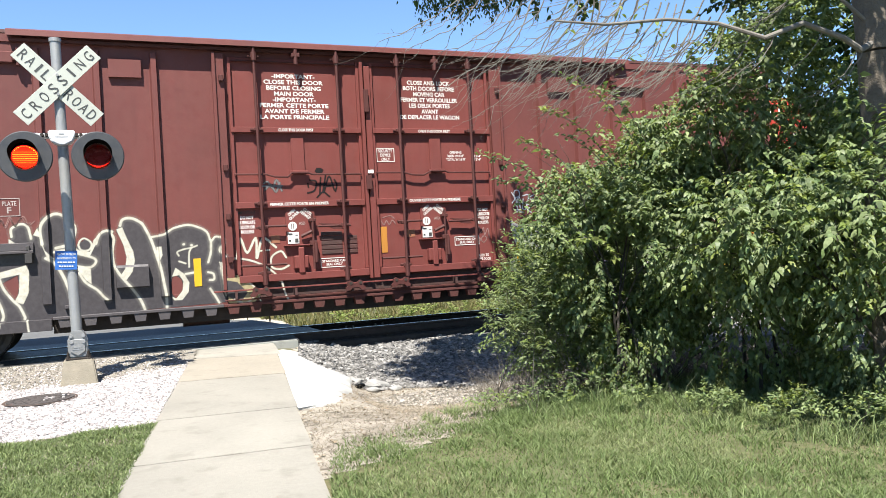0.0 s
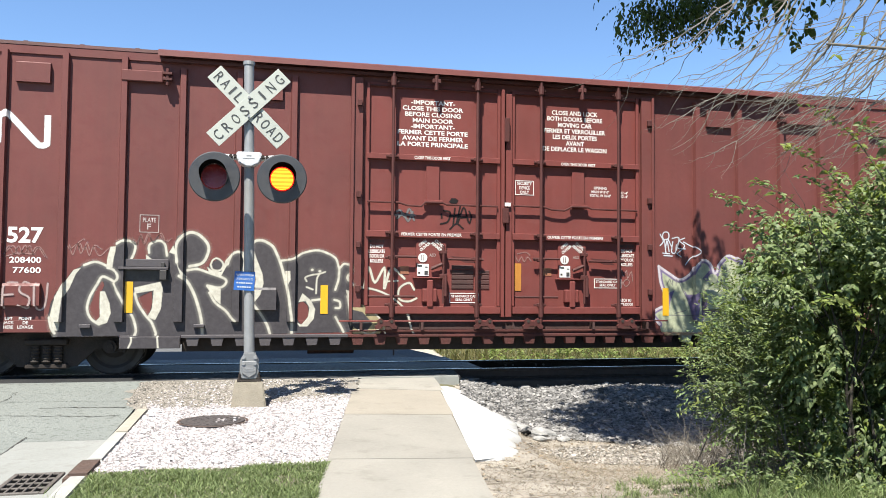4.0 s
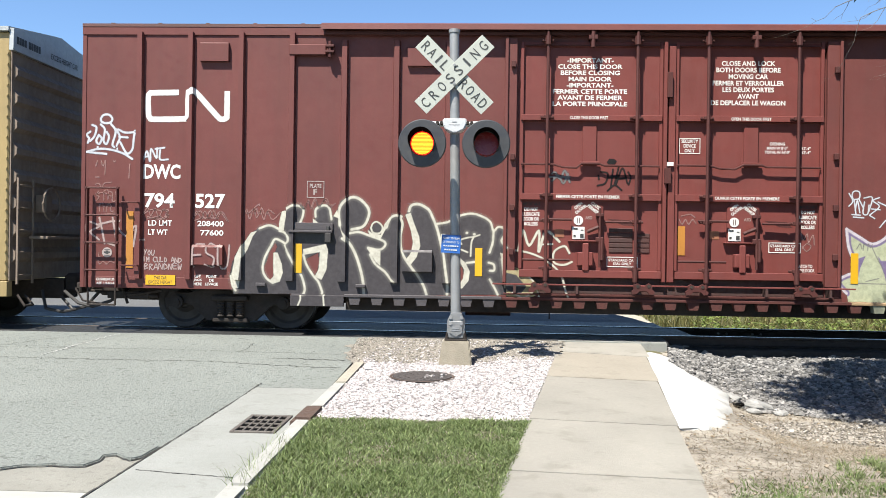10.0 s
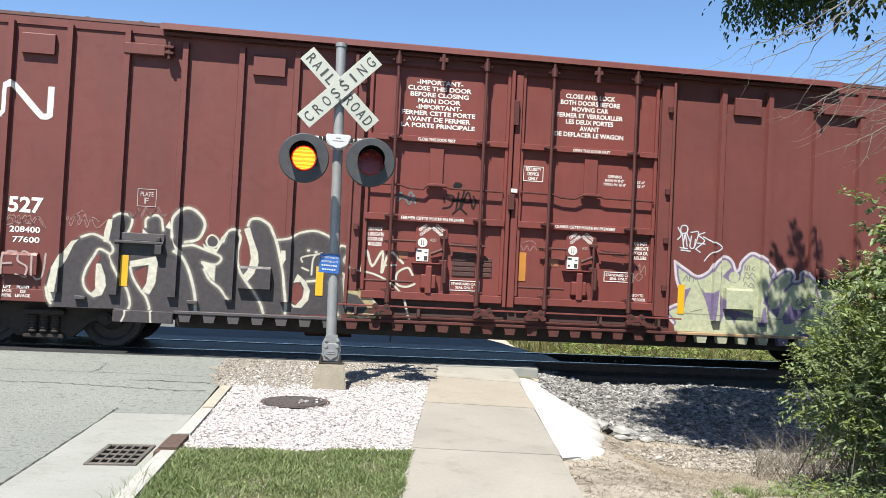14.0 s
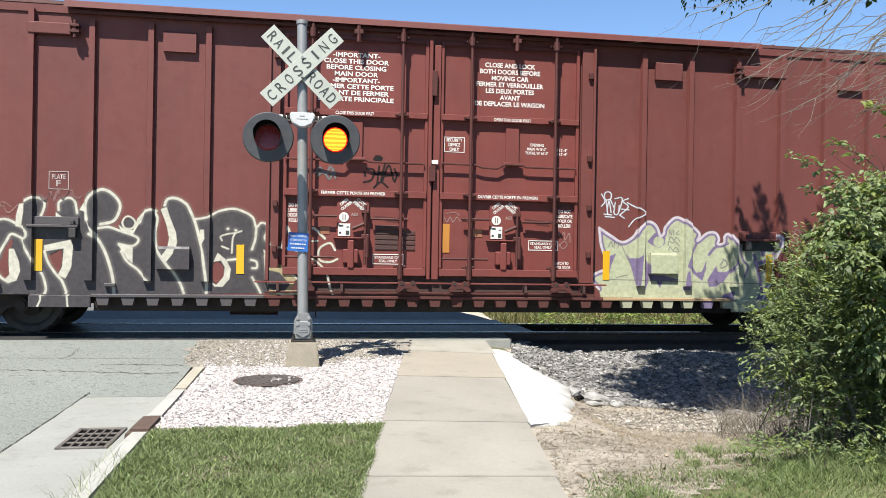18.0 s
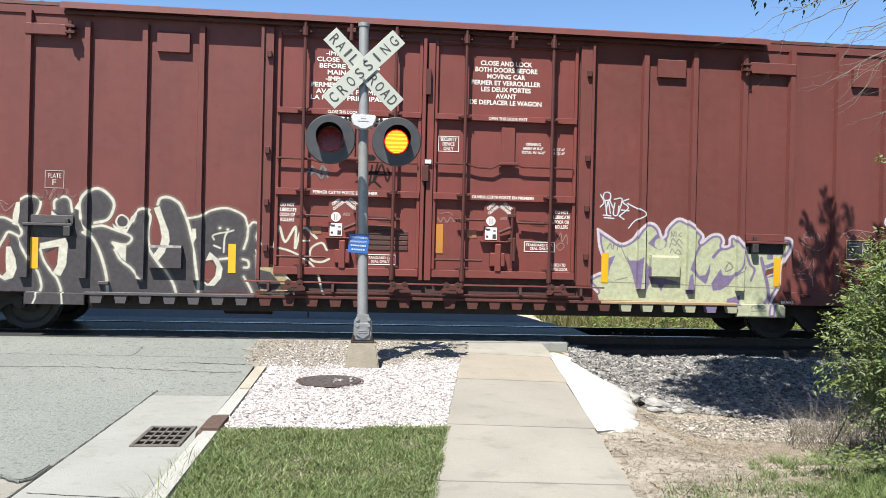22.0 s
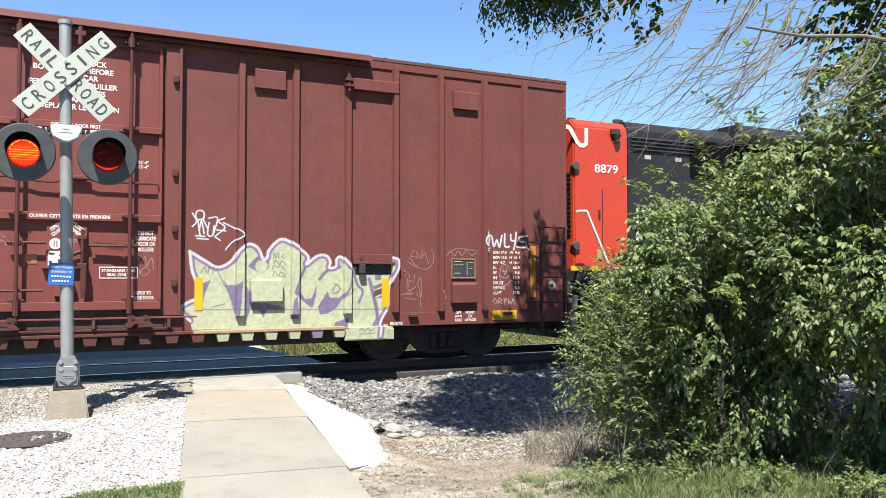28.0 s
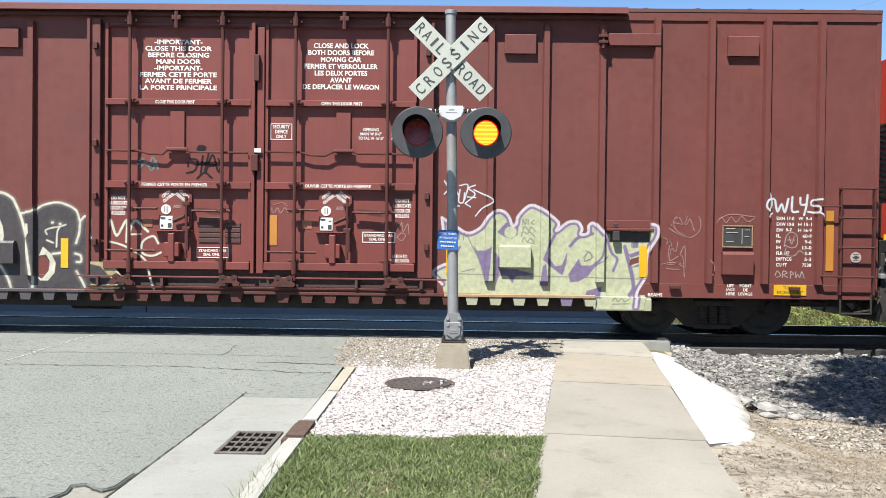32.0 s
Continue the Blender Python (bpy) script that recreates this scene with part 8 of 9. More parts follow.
    ring_i = [bm.verts.new((cx + 0.92 * r * math.cos(k * 6.28319 / 32), LY + 0.013, LZ + 0.92 * r * math.sin(k * 6.28319 / 32))) for k in range(32)]
    for k in range(1, 16):
        q = [ring_i[j % 32] for j in (8 + k - 1, 8 + k, 8 - k, 8 - k + 1)]
        q = list(dict.fromkeys(q))
        if len(q) > 2:
            bm.faces.new(q).material_index = 1 if k % 2 else 3
    bm.faces.new([ring_i[j] for j in (23, 24, 25)]).material_index = 1
    # added emissive ribs that turn the lamp's glow red when tilted
    for k in range(1, 16):
        lo, hi = ring_i[(8 + k) % 32], ring_i[(8 - k) % 32]
        f = bm.faces.new((lo, hi, bm.verts.new((hi.co.x, LY - 0.036, hi.co.z)), bm.verts.new((lo.co.x, LY - 0.036, lo.co.z))))
        f.material_index = 2
    # emissive ring stands for the red bloom round the lit lamp
    for k in range(32):
        bm.faces.new((ring_f[k], ring_f[(k + 1) % 32], ring_i[(k + 1) % 32], ring_i[k])).material_index = 2
    bm.faces.new(ring_b[::-1])
    for k in range(32):
        bm.faces.new((ring_f[k], ring_b[k], ring_b[(k + 1) % 32], ring_f[(k + 1) % 32]))
    bmesh.ops.recalc_face_normals(bm, faces=bm.faces[:])
    lamp = part("lamp_insert", bm, [LENS_DARK, LIT, LIT_RIM, LIT_BAND], signal, "red lamp insert", pivot=(cx, LY + 0.020, LZ))
    LAMPS.append((lamp, phase))
    for dz, r in ((0.155, 0.008), (0.19, 0.012)):
        part("hood_screw", tube(B(), (cx, LY + 0.01, LZ + dz), (cx, LY - 0.016, LZ + dz), r, n=6), GALV, signal)
# blue notice
SX, SZ = lean(1.55) - 0.055, 1.545
bm = B()
box(bm, SX - 0.125, SX + 0.125, MY - 0.078, MY - 0.072, SZ - 0.118, SZ + 0.118, 0.002)
bmesh.ops.rotate(bm, verts=bm.verts[:], cent=(SX, MY, SZ), matrix=Matrix.Rotation(radians(3), 3, "Y"))
sign = part("notice", bm, BLUE, signal, "small blue emergency notice with white lines")
for k, body in enumerate(("REPORT PROBLEM", "OR EMERGENCY TO")):
    z = SZ + 0.075 - 0.05 * k
    lettering("text_line", body, SX - 0.105, SX + 0.105, z - 0.012, z + 0.012, MY - 0.081, WHITE_CAST, sign, "", 0.01, (3, SX, SZ))
for k, (w, ws) in enumerate(((0.10, 7), (0.085, 6))):
    z = SZ - 0.025 - 0.05 * k
    segs = np.linspace(-w, w, ws + 1)
    for a, b in zip(segs, segs[1:]):
        bm = B()
        box(bm, SX + a + 0.004, SX + b - 0.004, MY - 0.083, MY - 0.081, z - 0.009, z + 0.009)
        bmesh.ops.rotate(bm, verts=bm.verts[:], cent=(SX, MY, SZ), matrix=Matrix.Rotation(radians(3), 3, "Y"))
        part("text_bar", bm, WHITE_CAST, sign)
for z in (SZ + 0.09, SZ - 0.09):
    part("band_clamp", tube(B(), (lean(1.55), MY, z - 0.012), (lean(1.55), MY, z + 0.012), 0.072, n=20), GALV, signal)


# ---------------------------------------------------------------- the car coupled behind
tbox = thing("yellow_boxcar", (-16.5, 3.9, RAIL_TOP), "tall yellow boxcar with a grimy corrugated end", "boxcar")
TRAIN_THINGS.append(tbox)
NE = -7.80


def nadd(name, material, label, *boxes, bevel=0.006):
    bm = B()
    for b in boxes:
        box(bm, *b, bevel)
    return part(name, bm, material, tbox, label)


nadd("body", CREAM, "", (-25.4, NE - 0.02, 2.44, 5.36, 0.85, 4.92), bevel=0.02)
bm = B()
prism(bm, [(2.40, 4.62), (2.42, 4.98), (3.9, 5.20), (5.38, 4.98), (5.40, 4.62)], NE - 0.01, NE + 0.06)
for v in bm.verts:
    v.co = (v.co.y, v.co.x, v.co.z)
bmesh.ops.recalc_face_normals(bm, faces=bm.faces[:])
part("end_fascia", bm, ROOF_GREY, tbox, "pale galvanised roof end")
bm = B()
prism(bm, [(2.38, 4.93), (2.38, 5.0), (3.9, 5.22), (5.42, 5.0), (5.42, 4.93)], -25.4, NE - 0.012)
for v in bm.verts:
    v.co = (v.co.y, v.co.x, v.co.z)
bmesh.ops.recalc_face_normals(bm, faces=bm.faces[:])
part("roof", bm, ROOF_GREY, tbox, "galvanised roof")
nadd("end_wall", END_GREY, "grimy end wall", (NE - 0.018, NE + 0.005, 2.47, 5.33, 0.86, 4.615), bevel=0.0)
for k in range(8):
    z = 1.15 + 0.43 * k
    bm = B()
    prism(bm, [(NE + 0.004, z), (NE + 0.07, z + 0.07), (NE + 0.07, z + 0.17), (NE + 0.004, z + 0.26)], 2.52, 5.28)
    bmesh.ops.recalc_face_normals(bm, faces=bm.faces[:])
    part("end_corrugation", bm, END_GREY, tbox)
nadd("end_platform", END_GREY, "crossover platform", (NE + 0.08, NE + 0.40, 2.9, 4.9, 1.55, 1.60))
part("brake_wheel", pipe(B(), [(NE + 0.30, 3.2 + 0.28 * math.cos(a * 0.5236), 2.15 + 0.28 * math.sin(a * 0.5236)) for a in range(13)], 0.018), END_GREY, tbox, "round hand-brake wheel")
nadd("brake_gear", END_GREY, "", (NE + 0.07, NE + 0.26, 3.1, 3.3, 2.0, 2.3))
for y0 in (2.50, 4.75):
    bm = B()
    for y in (y0, y0 + 0.45):
        box(bm, NE + 0.10, NE + 0.13, y - 0.015, y + 0.015, 0.8, 2.55)
    for k in range(5):
        tube(bm, (NE + 0.115, y0, 0.95 + 0.37 * k), (NE + 0.115, y0 + 0.45, 0.95 + 0.37 * k), 0.014, n=6)
    part("end_ladder", bm, END_GREY, tbox)
for k in range(16):
    x = NE - 0.35 - 1.05 * k
    nadd("side_rib", CREAM, "", (x - 0.07, x, 2.39, 2.445, 0.95, 4.85))
nadd("side_sill", CREAM, "", (-25.4, NE, 2.41, 2.56, 0.60, 0.85))
for k in range(22):
    part("rivet", tube(B(), (NE - 0.05, 2.42, 1.0 + 0.17 * k), (NE - 0.05, 2.445, 1.0 + 0.17 * k), 0.018, n=6), CREAM, tbox)
bm = B()
bm.from_mesh(word_mesh("EXCESS HEIGHT CAR", 0.01))
wide = max(v.co.x for v in bm.verts)
for v in bm.verts:
    v.co = (NE + 0.064, 3.55 + v.co.x / wide * 0.95, 4.74 + v.co.y * 0.14)
part("end_lettering", bm, INK, tbox, "dark lettering on the pale roof end")
bm = B()
for k in range(4):
    box(bm, NE + 0.061, NE + 0.064, 2.50 + 0.075 * k, 2.56 + 0.075 * k, 4.74, 4.86)
for k in range(5):
    box(bm, NE + 0.061, NE + 0.064, 2.85 + 0.075 * k, 2.91 + 0.075 * k, 4.74, 4.86)
part("stencil_bar", bm, INK, tbox, "dark stencilled bar")
truck(NE - 2.2, tbox)
truck(-23.4, tbox)
nadd("centre_sill", UNDER, "", (-25.2, NE + 0.3, 3.65, 4.15, 0.5, 0.84))
pts = [(NE + 0.1, 2.55, 0.62), (NE + 0.25, 2.5, 0.45), (NE + 0.25, 2.75, 0.45), (NE + 0.1, 2.75, 0.62)]
part("stirrup_step", pipe(B(), pts, 0.02), UNDER, tbox, "bent steel stirrup step")
part("air_hose", pipe(B(), [(NE + 0.1, 3.3, 0.66), (NE + 0.25, 3.15, 0.36), (NE + 0.5, 3.2, 0.3), (NE + 0.7, 3.3, 0.34)], 0.026), BLACK, tbox, "black rubber air hose")

# ---------------------------------------------------------------- locomotive
loco = thing("locomotive", (20.0, 3.9, RAIL_TOP), "black and orange-red diesel locomotive partly hidden by shrubs", "locomotive")
TRAIN_THINGS.append(loco)


def ladd(name, material, label, *boxes, bevel=0.01, parent=None):
    bm = B()
    for b in boxes:
        box(bm, *b, bevel)
    return part(name, bm, material, parent or loco, label)


bm = B()
prism(bm, [(3.02, 1.62), (3.02, 4.40), (3.16, 4.56), (4.64, 4.56), (4.78, 4.40), (4.78, 1.62)], 12.78, 14.08)
for v in bm.verts:
    v.co = (v.co.y, v.co.x, v.co.z)
bmesh.ops.recalc_face_normals(bm, faces=bm.faces[:])
bmesh.ops.bevel(bm, geom=bm.edges[:], offset=0.03, segments=2, affect="EDGES")
hood_end = part("hood_end", bm, LOCO_RED, loco, "orange-red hood end")
bm = B()
prism(bm, [(3.02, 1.62), (3.02, 4.42), (3.14, 4.60), (4.66, 4.60), (4.78, 4.42), (4.78, 1.62)], 14.082, 32.0)
for v in bm.verts:
    v.co = (v.co.y, v.co.x, v.co.z)
bmesh.ops.recalc_face_normals(bm, faces=bm.faces[:])
part("hood", bm, LOCO_BLACK, loco, "black engine hood")
bm = B()
prism(bm, [(2.86, 4.36), (2.80, 4.52), (2.95, 4.74), (4.85, 4.74), (5.0, 4.52), (4.94, 4.36)], 16.9, 22.0)
for v in bm.verts:
    v.co = (v.co.y, v.co.x, v.co.z)
bmesh.ops.recalc_face_normals(bm, faces=bm.faces[:])
part("radiator_wing", bm, LOCO_BLACK, loco, "flared black radiator section")
for z0, z1, x0, x1 in ((2.05, 3.0, 14.3, 16.6), (4.02, 4.34, 14.15, 15.8)):
    n = int((z1 - z0) / 0.075)
    for k in range(n):
        z = z0 + k * 0.075
        bm = B()
        prism(bm, [(3.018, z), (2.985, z + 0.012), (3.018, z + 0.05)], x0, x1)
        for v in bm.verts:
            v.co = (v.co.y, v.co.x, v.co.z)
        bmesh.ops.recalc_face_normals(bm, faces=bm.faces[:])
        part("louvre", bm, LOCO_BLACK, loco)
ladd("number_sticker", DIRTY_WHITE, "pale sticker", (14.5, 14.66, 3.012, 3.018, 3.86, 3.94), bevel=0)
ladd("number_sticker", DIRTY_WHITE, "pale sticker", (15.3, 15.46, 3.012, 3.018, 3.86, 3.94), bevel=0)
lettering("road_number", "8879", 13.26, 13.83, 3.52, 3.69, 3.012, WHITE_PAINT, hood_end, "white road number", 0.02)
bm = B()
ribbon_pts = [(12.60, 4.36), (12.66, 4.36), (12.72, 4.30), (12.86, 4.08), (12.92, 4.03), (13.0, 4.02), (13.06, 4.06), (13.07, 4.12), (13.07, 4.37)]
prev = None
for k, (x, z) in enumerate(ribbon_pts):
    a, b = ribbon_pts[max(k - 1, 0)], ribbon_pts[min(k + 1, len(ribbon_pts) - 1)]
    d = Vector((b[0] - a[0], b[1] - a[1])).normalized() * 0.042
    pair = [bm.verts.new((x - d.y * s, 3.010, z + d.x * s)) for s in (-1, 1)]
    if prev:
        bm.faces.new((prev[0], prev[1], pair[1], pair[0]))
    prev = pair
bmesh.ops.recalc_face_normals(bm, faces=bm.faces[:])
part("emblem", bm, WHITE_PAINT, hood_end, "white zigzag emblem shape")
for k in range(14):
    part("end_louvre", box(B(), 12.755, 12.778, 3.12, 3.5, 2.3 + 0.09 * k, 2.33 + 0.09 * k), LOCO_BLACK, loco)
for z in (2.1, 3.62):
    bm = B()
    tube(bm, (12.80, 2.96, z), (12.80, 3.10, z), 0.075, 0.06, n=14)
    part("marker_lamp", bm, IRON, loco)
for rail_pts in ([(12.47, 2.50, 2.70), (12.69, 2.50, 2.71), (13.23, 2.50, 1.63), (13.23, 2.50, 0.75)], [(14.06, 2.50, 2.76), (13.87, 2.50, 2.75), (13.87, 2.50, 2.07), (13.97, 2.50, 1.85), (13.97, 2.50, 0.75)]):
    part("handrail", pipe(B(), rail_pts, 0.026, 8), WHITE_PAINT, loco, "white bent handrail")
ladd("radiator_intake", VOID, "dark radiator opening", (15.7, 19.5, 3.0, 3.016, 3.55, 4.33), bevel=0)
ladd("horn_bracket", BLACK, "small black bell bracket", (13.64, 13.84, 2.94, 3.02, 4.28, 4.40))
bm = B()
tube(bm, (13.76, 2.96, 4.10), (13.76, 2.96, 4.28), 0.02, 0.09, n=12)
part("bell", bm, BLACK, loco)
ladd("lifting_lug", BLACK, "", (12.95, 13.1, 3.4, 3.5, 4.56, 4.64))
ladd("lifting_lug", BLACK, "", (14.0, 14.2, 3.3, 3.4, 4.58, 4.68))
ladd("door_seam", LOCO_BLACK, "", (13.44, 13.455, 3.013, 3.02, 2.1, 3.2), (13.35, 13.39, 3.005, 3.02, 2.6, 2.8), bevel=0)
ladd("step_light", CREAM, "pale amber step light", (13.30, 13.42, 2.99, 3.018, 1.84, 2.02), bevel=0.01)
ladd("walkway", BLACK, "black walkway and frame", (12.45, 32.0, 2.46, 5.34, 1.42, 1.618))
ladd("walkway_edge", YELLOW, "yellow step edge plate", (12.30, 12.96, 2.44, 2.458, 1.615, 1.70), bevel=0)
for x0, x1 in ((14.22, 14.9), (15.6, 16.6), (17.4, 32.0)):
    ladd("walkway_edge", YELLOW, "yellow walkway edge stripe", (x0, x1, 2.44, 2.458, 1.615, 1.69), bevel=0)
ladd("frame_skirt", BLACK, "", (12.6, 32.0, 2.62, 5.2, 1.05, 1.42))
bm = B()
for k in range(4):
    box(bm, 12.95, 13.55, 2.48, 2.78, 0.42 + 0.27 * k, 0.46 + 0.27 * k, 0.004)
for x in (12.93, 13.57):
    box(bm, x - 0.015, x + 0.015, 2.48, 2.8, 0.40, 1.42)
part("side_steps", bm, BLACK, loco, "black step well")
part("side_handrail", pipe(B(), [(14.5, 2.46, 2.62), (32, 2.46, 2.62)], 0.018, 6), BLACK, loco)
for k in range(9):
    part("handrail_post", tube(B(), (16.2 + 1.9 * k, 2.46, 1.56), (16.2 + 1.9 * k, 2.46, 2.62), 0.016, n=6), BLACK, loco)
ladd("plow_end", BLACK, "", (12.4, 12.62, 2.7, 5.1, 0.35, 1.42), (12.1, 12.5, 3.75, 4.05, 0.62, 0.92))
part("mu_hose", pipe(B(), [(12.4, 3.0, 1.2), (12.3, 3.0, 0.7), (12.2, 3.15, 0.45), (12.1, 3.3, 0.6)], 0.03), BLACK, loco)
for k, (x, y, z, d) in enumerate(((12.50, 2.72, 1.30, 0.62), (12.58, 2.95, 1.36, 0.80), (12.44, 3.2, 1.28, 0.70), (12.66, 2.66, 1.20, 0.45))):
    part("mu_hose", pipe(B(), [(x, y, z), (x - 0.12, y, z - 0.25 * d), (x - 0.17, y + 0.03, z - 0.8 * d), (x - 0.10, y + 0.08, z - d), (x + 0.02, y + 0.12, z - 0.85 * d)], 0.022, 6), BLACK, loco, "hanging black hose")
    part("hose_fitting", tube(B(), (x, y - 0.05, z), (x, y + 0.05, z), 0.045, n=10), UNDER_GREY, loco)
ladd("angle_cock", UNDER_GREY, "dusty grey pipe fitting", (12.36, 12.44, 2.62, 2.80, 1.02, 1.10), (12.52, 12.56, 2.60, 2.66, 0.92, 1.16))
truck(14.9, loco)
truck(17.2, loco)


# ---------------------------------------------------------------- vegetation
def leaf_mesh(C, d, side, L, ratio, curl=0.18):
    """Ovate, slightly folded leaves: base points C, axis d, side vectors, lengths L."""
    nrm = np.cross(side, d)
    W = L * ratio
    a = C
    l1, r1 = C + d * L * 0.30 + side * W + nrm * W * 0.3, C + d * L * 0.30 - side * W + nrm * W * 0.3
    l2, r2 = C + d * L * 0.65 + side * W * 0.75 - nrm * L * curl * 0.3 + nrm * W * 0.2, C + d * L * 0.65 - side * W * 0.75 - nrm * L * curl * 0.3 + nrm * W * 0.2
    tip = C + d * L - nrm * L * curl
    V = np.stack([a, l1, l2, tip, r2, r1], 1).reshape(-1, 3)
    F = (np.array([(0, 1, 5), (1, 2, 4), (1, 4, 5), (2, 3, 4)])[None] + 6 * np.arange(len(C))[:, None, None]).reshape(-1, 3)
    return V, F


def unit(v):
    return v / (np.linalg.norm(v, axis=1, keepdims=True) + 1e-9)


def shoots(rng, P, O, per, length, size, ratio=0.30, droop=0.55, rise=0.1):
    """Leafy shoots that start at P, grow along O and carry alternate drooping leaves."""
    n = len(P)
    D = unit(O + rng.normal(0, 0.45, (n, 3)) + np.array([0, 0, rise]))
    S = unit(np.cross(D, np.array([0, 0, 1.0]) + rng.normal(0, 0.15, (n, 3))))
    L = length * rng.uniform(0.6, 1.3, (n, 1))
    pts, axes = [], []
    for k in range(per):
        t = (k + 0.6) / per
        base = P + D * L * t + np.array([0, 0, -1.0]) * (L * t * t * 0.28)
        sgn = 1.0 if k % 2 else -1.0
        ax = unit(D * 0.55 + S * sgn * 0.8 + np.array([0, 0, -droop]) + rng.normal(0, 0.28, (n, 3)))
        pts.append(base)
        axes.append(ax)
    C, d = np.concatenate(pts), np.concatenate(axes)
    up = np.array([0, -0.25, 1.0]) + rng.normal(0, 0.45, (len(C), 3))
    side = unit(np.cross(d, up))
    return leaf_mesh(C, d, side, size * rng.lognormal(0, 0.25, (len(C), 1)), ratio)


def blob_points(rng, blobs, density, inner=0.5, gaps=-0.25, freq=1.9):
    """Points near the skin of ellipsoids, with gaps, and their outward directions."""
    P_, O_ = [], []
    for cx, cy, cz, rx, ry, rz in blobs:
        n = int(density * (rx * ry + ry * rz + rx * rz) * 4)
        d = unit(rng.normal(0, 1, (n, 3)))
        r = rng.uniform(inner, 1.0, (n, 1)) ** 0.6
        bump_ = np.array([noise.noise(Vector((cx * 3 + q[0] * 1.6, cy + q[1] * 1.6, q[2] * 1.6))) for q in d])[:, None]
        r = r * (1 + 0.28 * bump_)
        P = np.array([cx, cy, cz]) + d * r * np.array([rx, ry, rz])
        keep = np.array([noise.noise(Vector(p) * freq) > gaps for p in P]) & (P[:, 2] > ground_z(P[:, 0], P[:, 1]) + 0.10)
        P_.append(P[keep])
        O_.append(d[keep])
    return np.concatenate(P_), np.concatenate(O_)


def branch_tree(bm, rng, start, direction, length, radius, depth, bend=0.25, sag=0.0, spread=0.6):
    """Tapered limb that forks."""
    p, d = Vector(start), Vector(direction).normalized()
    segs = 4
    for k in range(segs):
        q = p + d * (length / segs)
        r0, r1 = radius * (1 - 0.55 * k / segs), radius * (1 - 0.55 * (k + 1) / segs)
        tube(bm, p, q, r0, r1, n=5 if radius < 0.02 else 8, caps=False)
        p = q
        d = (d + Vector(rng.normal(0, bend, 3)) + Vector((0, 0, -sag))).normalized()
        if depth > 0 and k >= 1:
            e = (d + Vector(rng.normal(0, spread, 3))).normalized()
            branch_tree(bm, rng, p, e, length * rng.uniform(0.35, 0.7), r1 * 0.72, depth - 1, bend, sag, spread)


def shrub(at, blobs, density, per, size, label, seed, length=0.26, light=0.22, stems=4, ratio=0.24, droop=0.75, rise=0.05, stem_r=0.018, leaf=None, name="shrub", gaps=-0.25):
    rng = np.random.default_rng(seed)
    t = thing(name, at, label, "shrub", group="trackside shrubs")
    P, O = blob_points(rng, blobs, density, gaps=gaps)
    pick = rng.uniform(0, 1, len(P)) < light
    raw("foliage", *shoots(rng, P[~pick], O[~pick], per, length, size, ratio, droop, rise), leaf or LEAF, t)
    raw("young_foliage", *shoots(rng, P[pick], O[pick], per, length, size * 0.85, ratio, droop * 0.7, rise + 0.15), LEAF_LIGHT, t, "lighter young leaves")
    for k in range(stems):
        bm = B()
        b = blobs[k % len(blobs)]
        x, y = at[0] + rng.uniform(-0.4, 0.4), at[1] + rng.uniform(-0.4, 0.4)
        tgt = Vector((b[0], b[1], b[2] + b[5] * 0.15))
        s = Vector((x, y, gz(x, y) - 0.03))
        branch_tree(bm, rng, s, tgt - s + Vector((0, 0, 0.3)), (tgt - s).length * 0.8, stem_r, 2, 0.12)
        part("stem", bm, SHADE_BARK, t)
    return t


def at_ground(x, y):
    return (x, y, gz(x, y))


shrub(at_ground(4.25, -3.95), [(4.25, -4.0, 0.75, 0.34, 0.42, 0.5), (4.55, -3.95, 0.95, 0.46, 0.55, 0.72), (4.85, -3.7, 0.9, 0.55, 0.6, 0.78), (4.6, -4.2, 0.25, 0.5, 0.45, 0.45)], 125, 14, 0.052, "feathery narrow-leaved green weeds at the edge of the ballast", 11, length=0.30, light=0.3, ratio=0.15, droop=0.15, rise=0.45, name="weed_bush", stem_r=0.006, stems=7, gaps=-0.35)
for k, (x, y, r, h) in enumerate([(3.45, -4.75, 0.28, 0.10), (3.8, -5.0, 0.24, 0.10), (4.35, -5.5, 0.22, 0.10), (4.65, -5.95, 0.24, 0.14), (4.95, -6.5, 0.26, 0.18), (5.3, -7.05, 0.28, 0.2)]):
    shrub(at_ground(x, y), [(x, y, gz(x, y) + 0.06, r, r, h), (x + 0.25, y + 0.1, gz(x, y) + 0.05, r * 0.7, r * 0.7, h * 0.7)], 260, 10, 0.034, "low leafy green weeds at the foot of the shrubs", 60 + k, length=0.13, light=0.35, ratio=0.2, droop=0.3, rise=0.5, name="low_weed", stem_r=0.003, stems=1, gaps=-0.4)
shrub(at_ground(5.0, -4.5), [(4.95, -4.5, 1.15, 0.7, 0.7, 1.05), (5.15, -4.45, 1.80, 0.60, 0.65, 0.62), (5.5, -4.35, 1.45, 0.75, 0.75, 0.95), (4.65, -4.3, 1.65, 0.40, 0.42, 0.40), (5.75, -4.65, 2.55, 0.35, 0.4, 0.5), (4.85, -4.95, 1.5, 0.5, 0.45, 0.38), (5.3, -5.5, 1.45, 0.6, 0.5, 0.42)], 125, 13, 0.055, "tall dense shrub with drooping oval leaves", 12, gaps=-0.12)
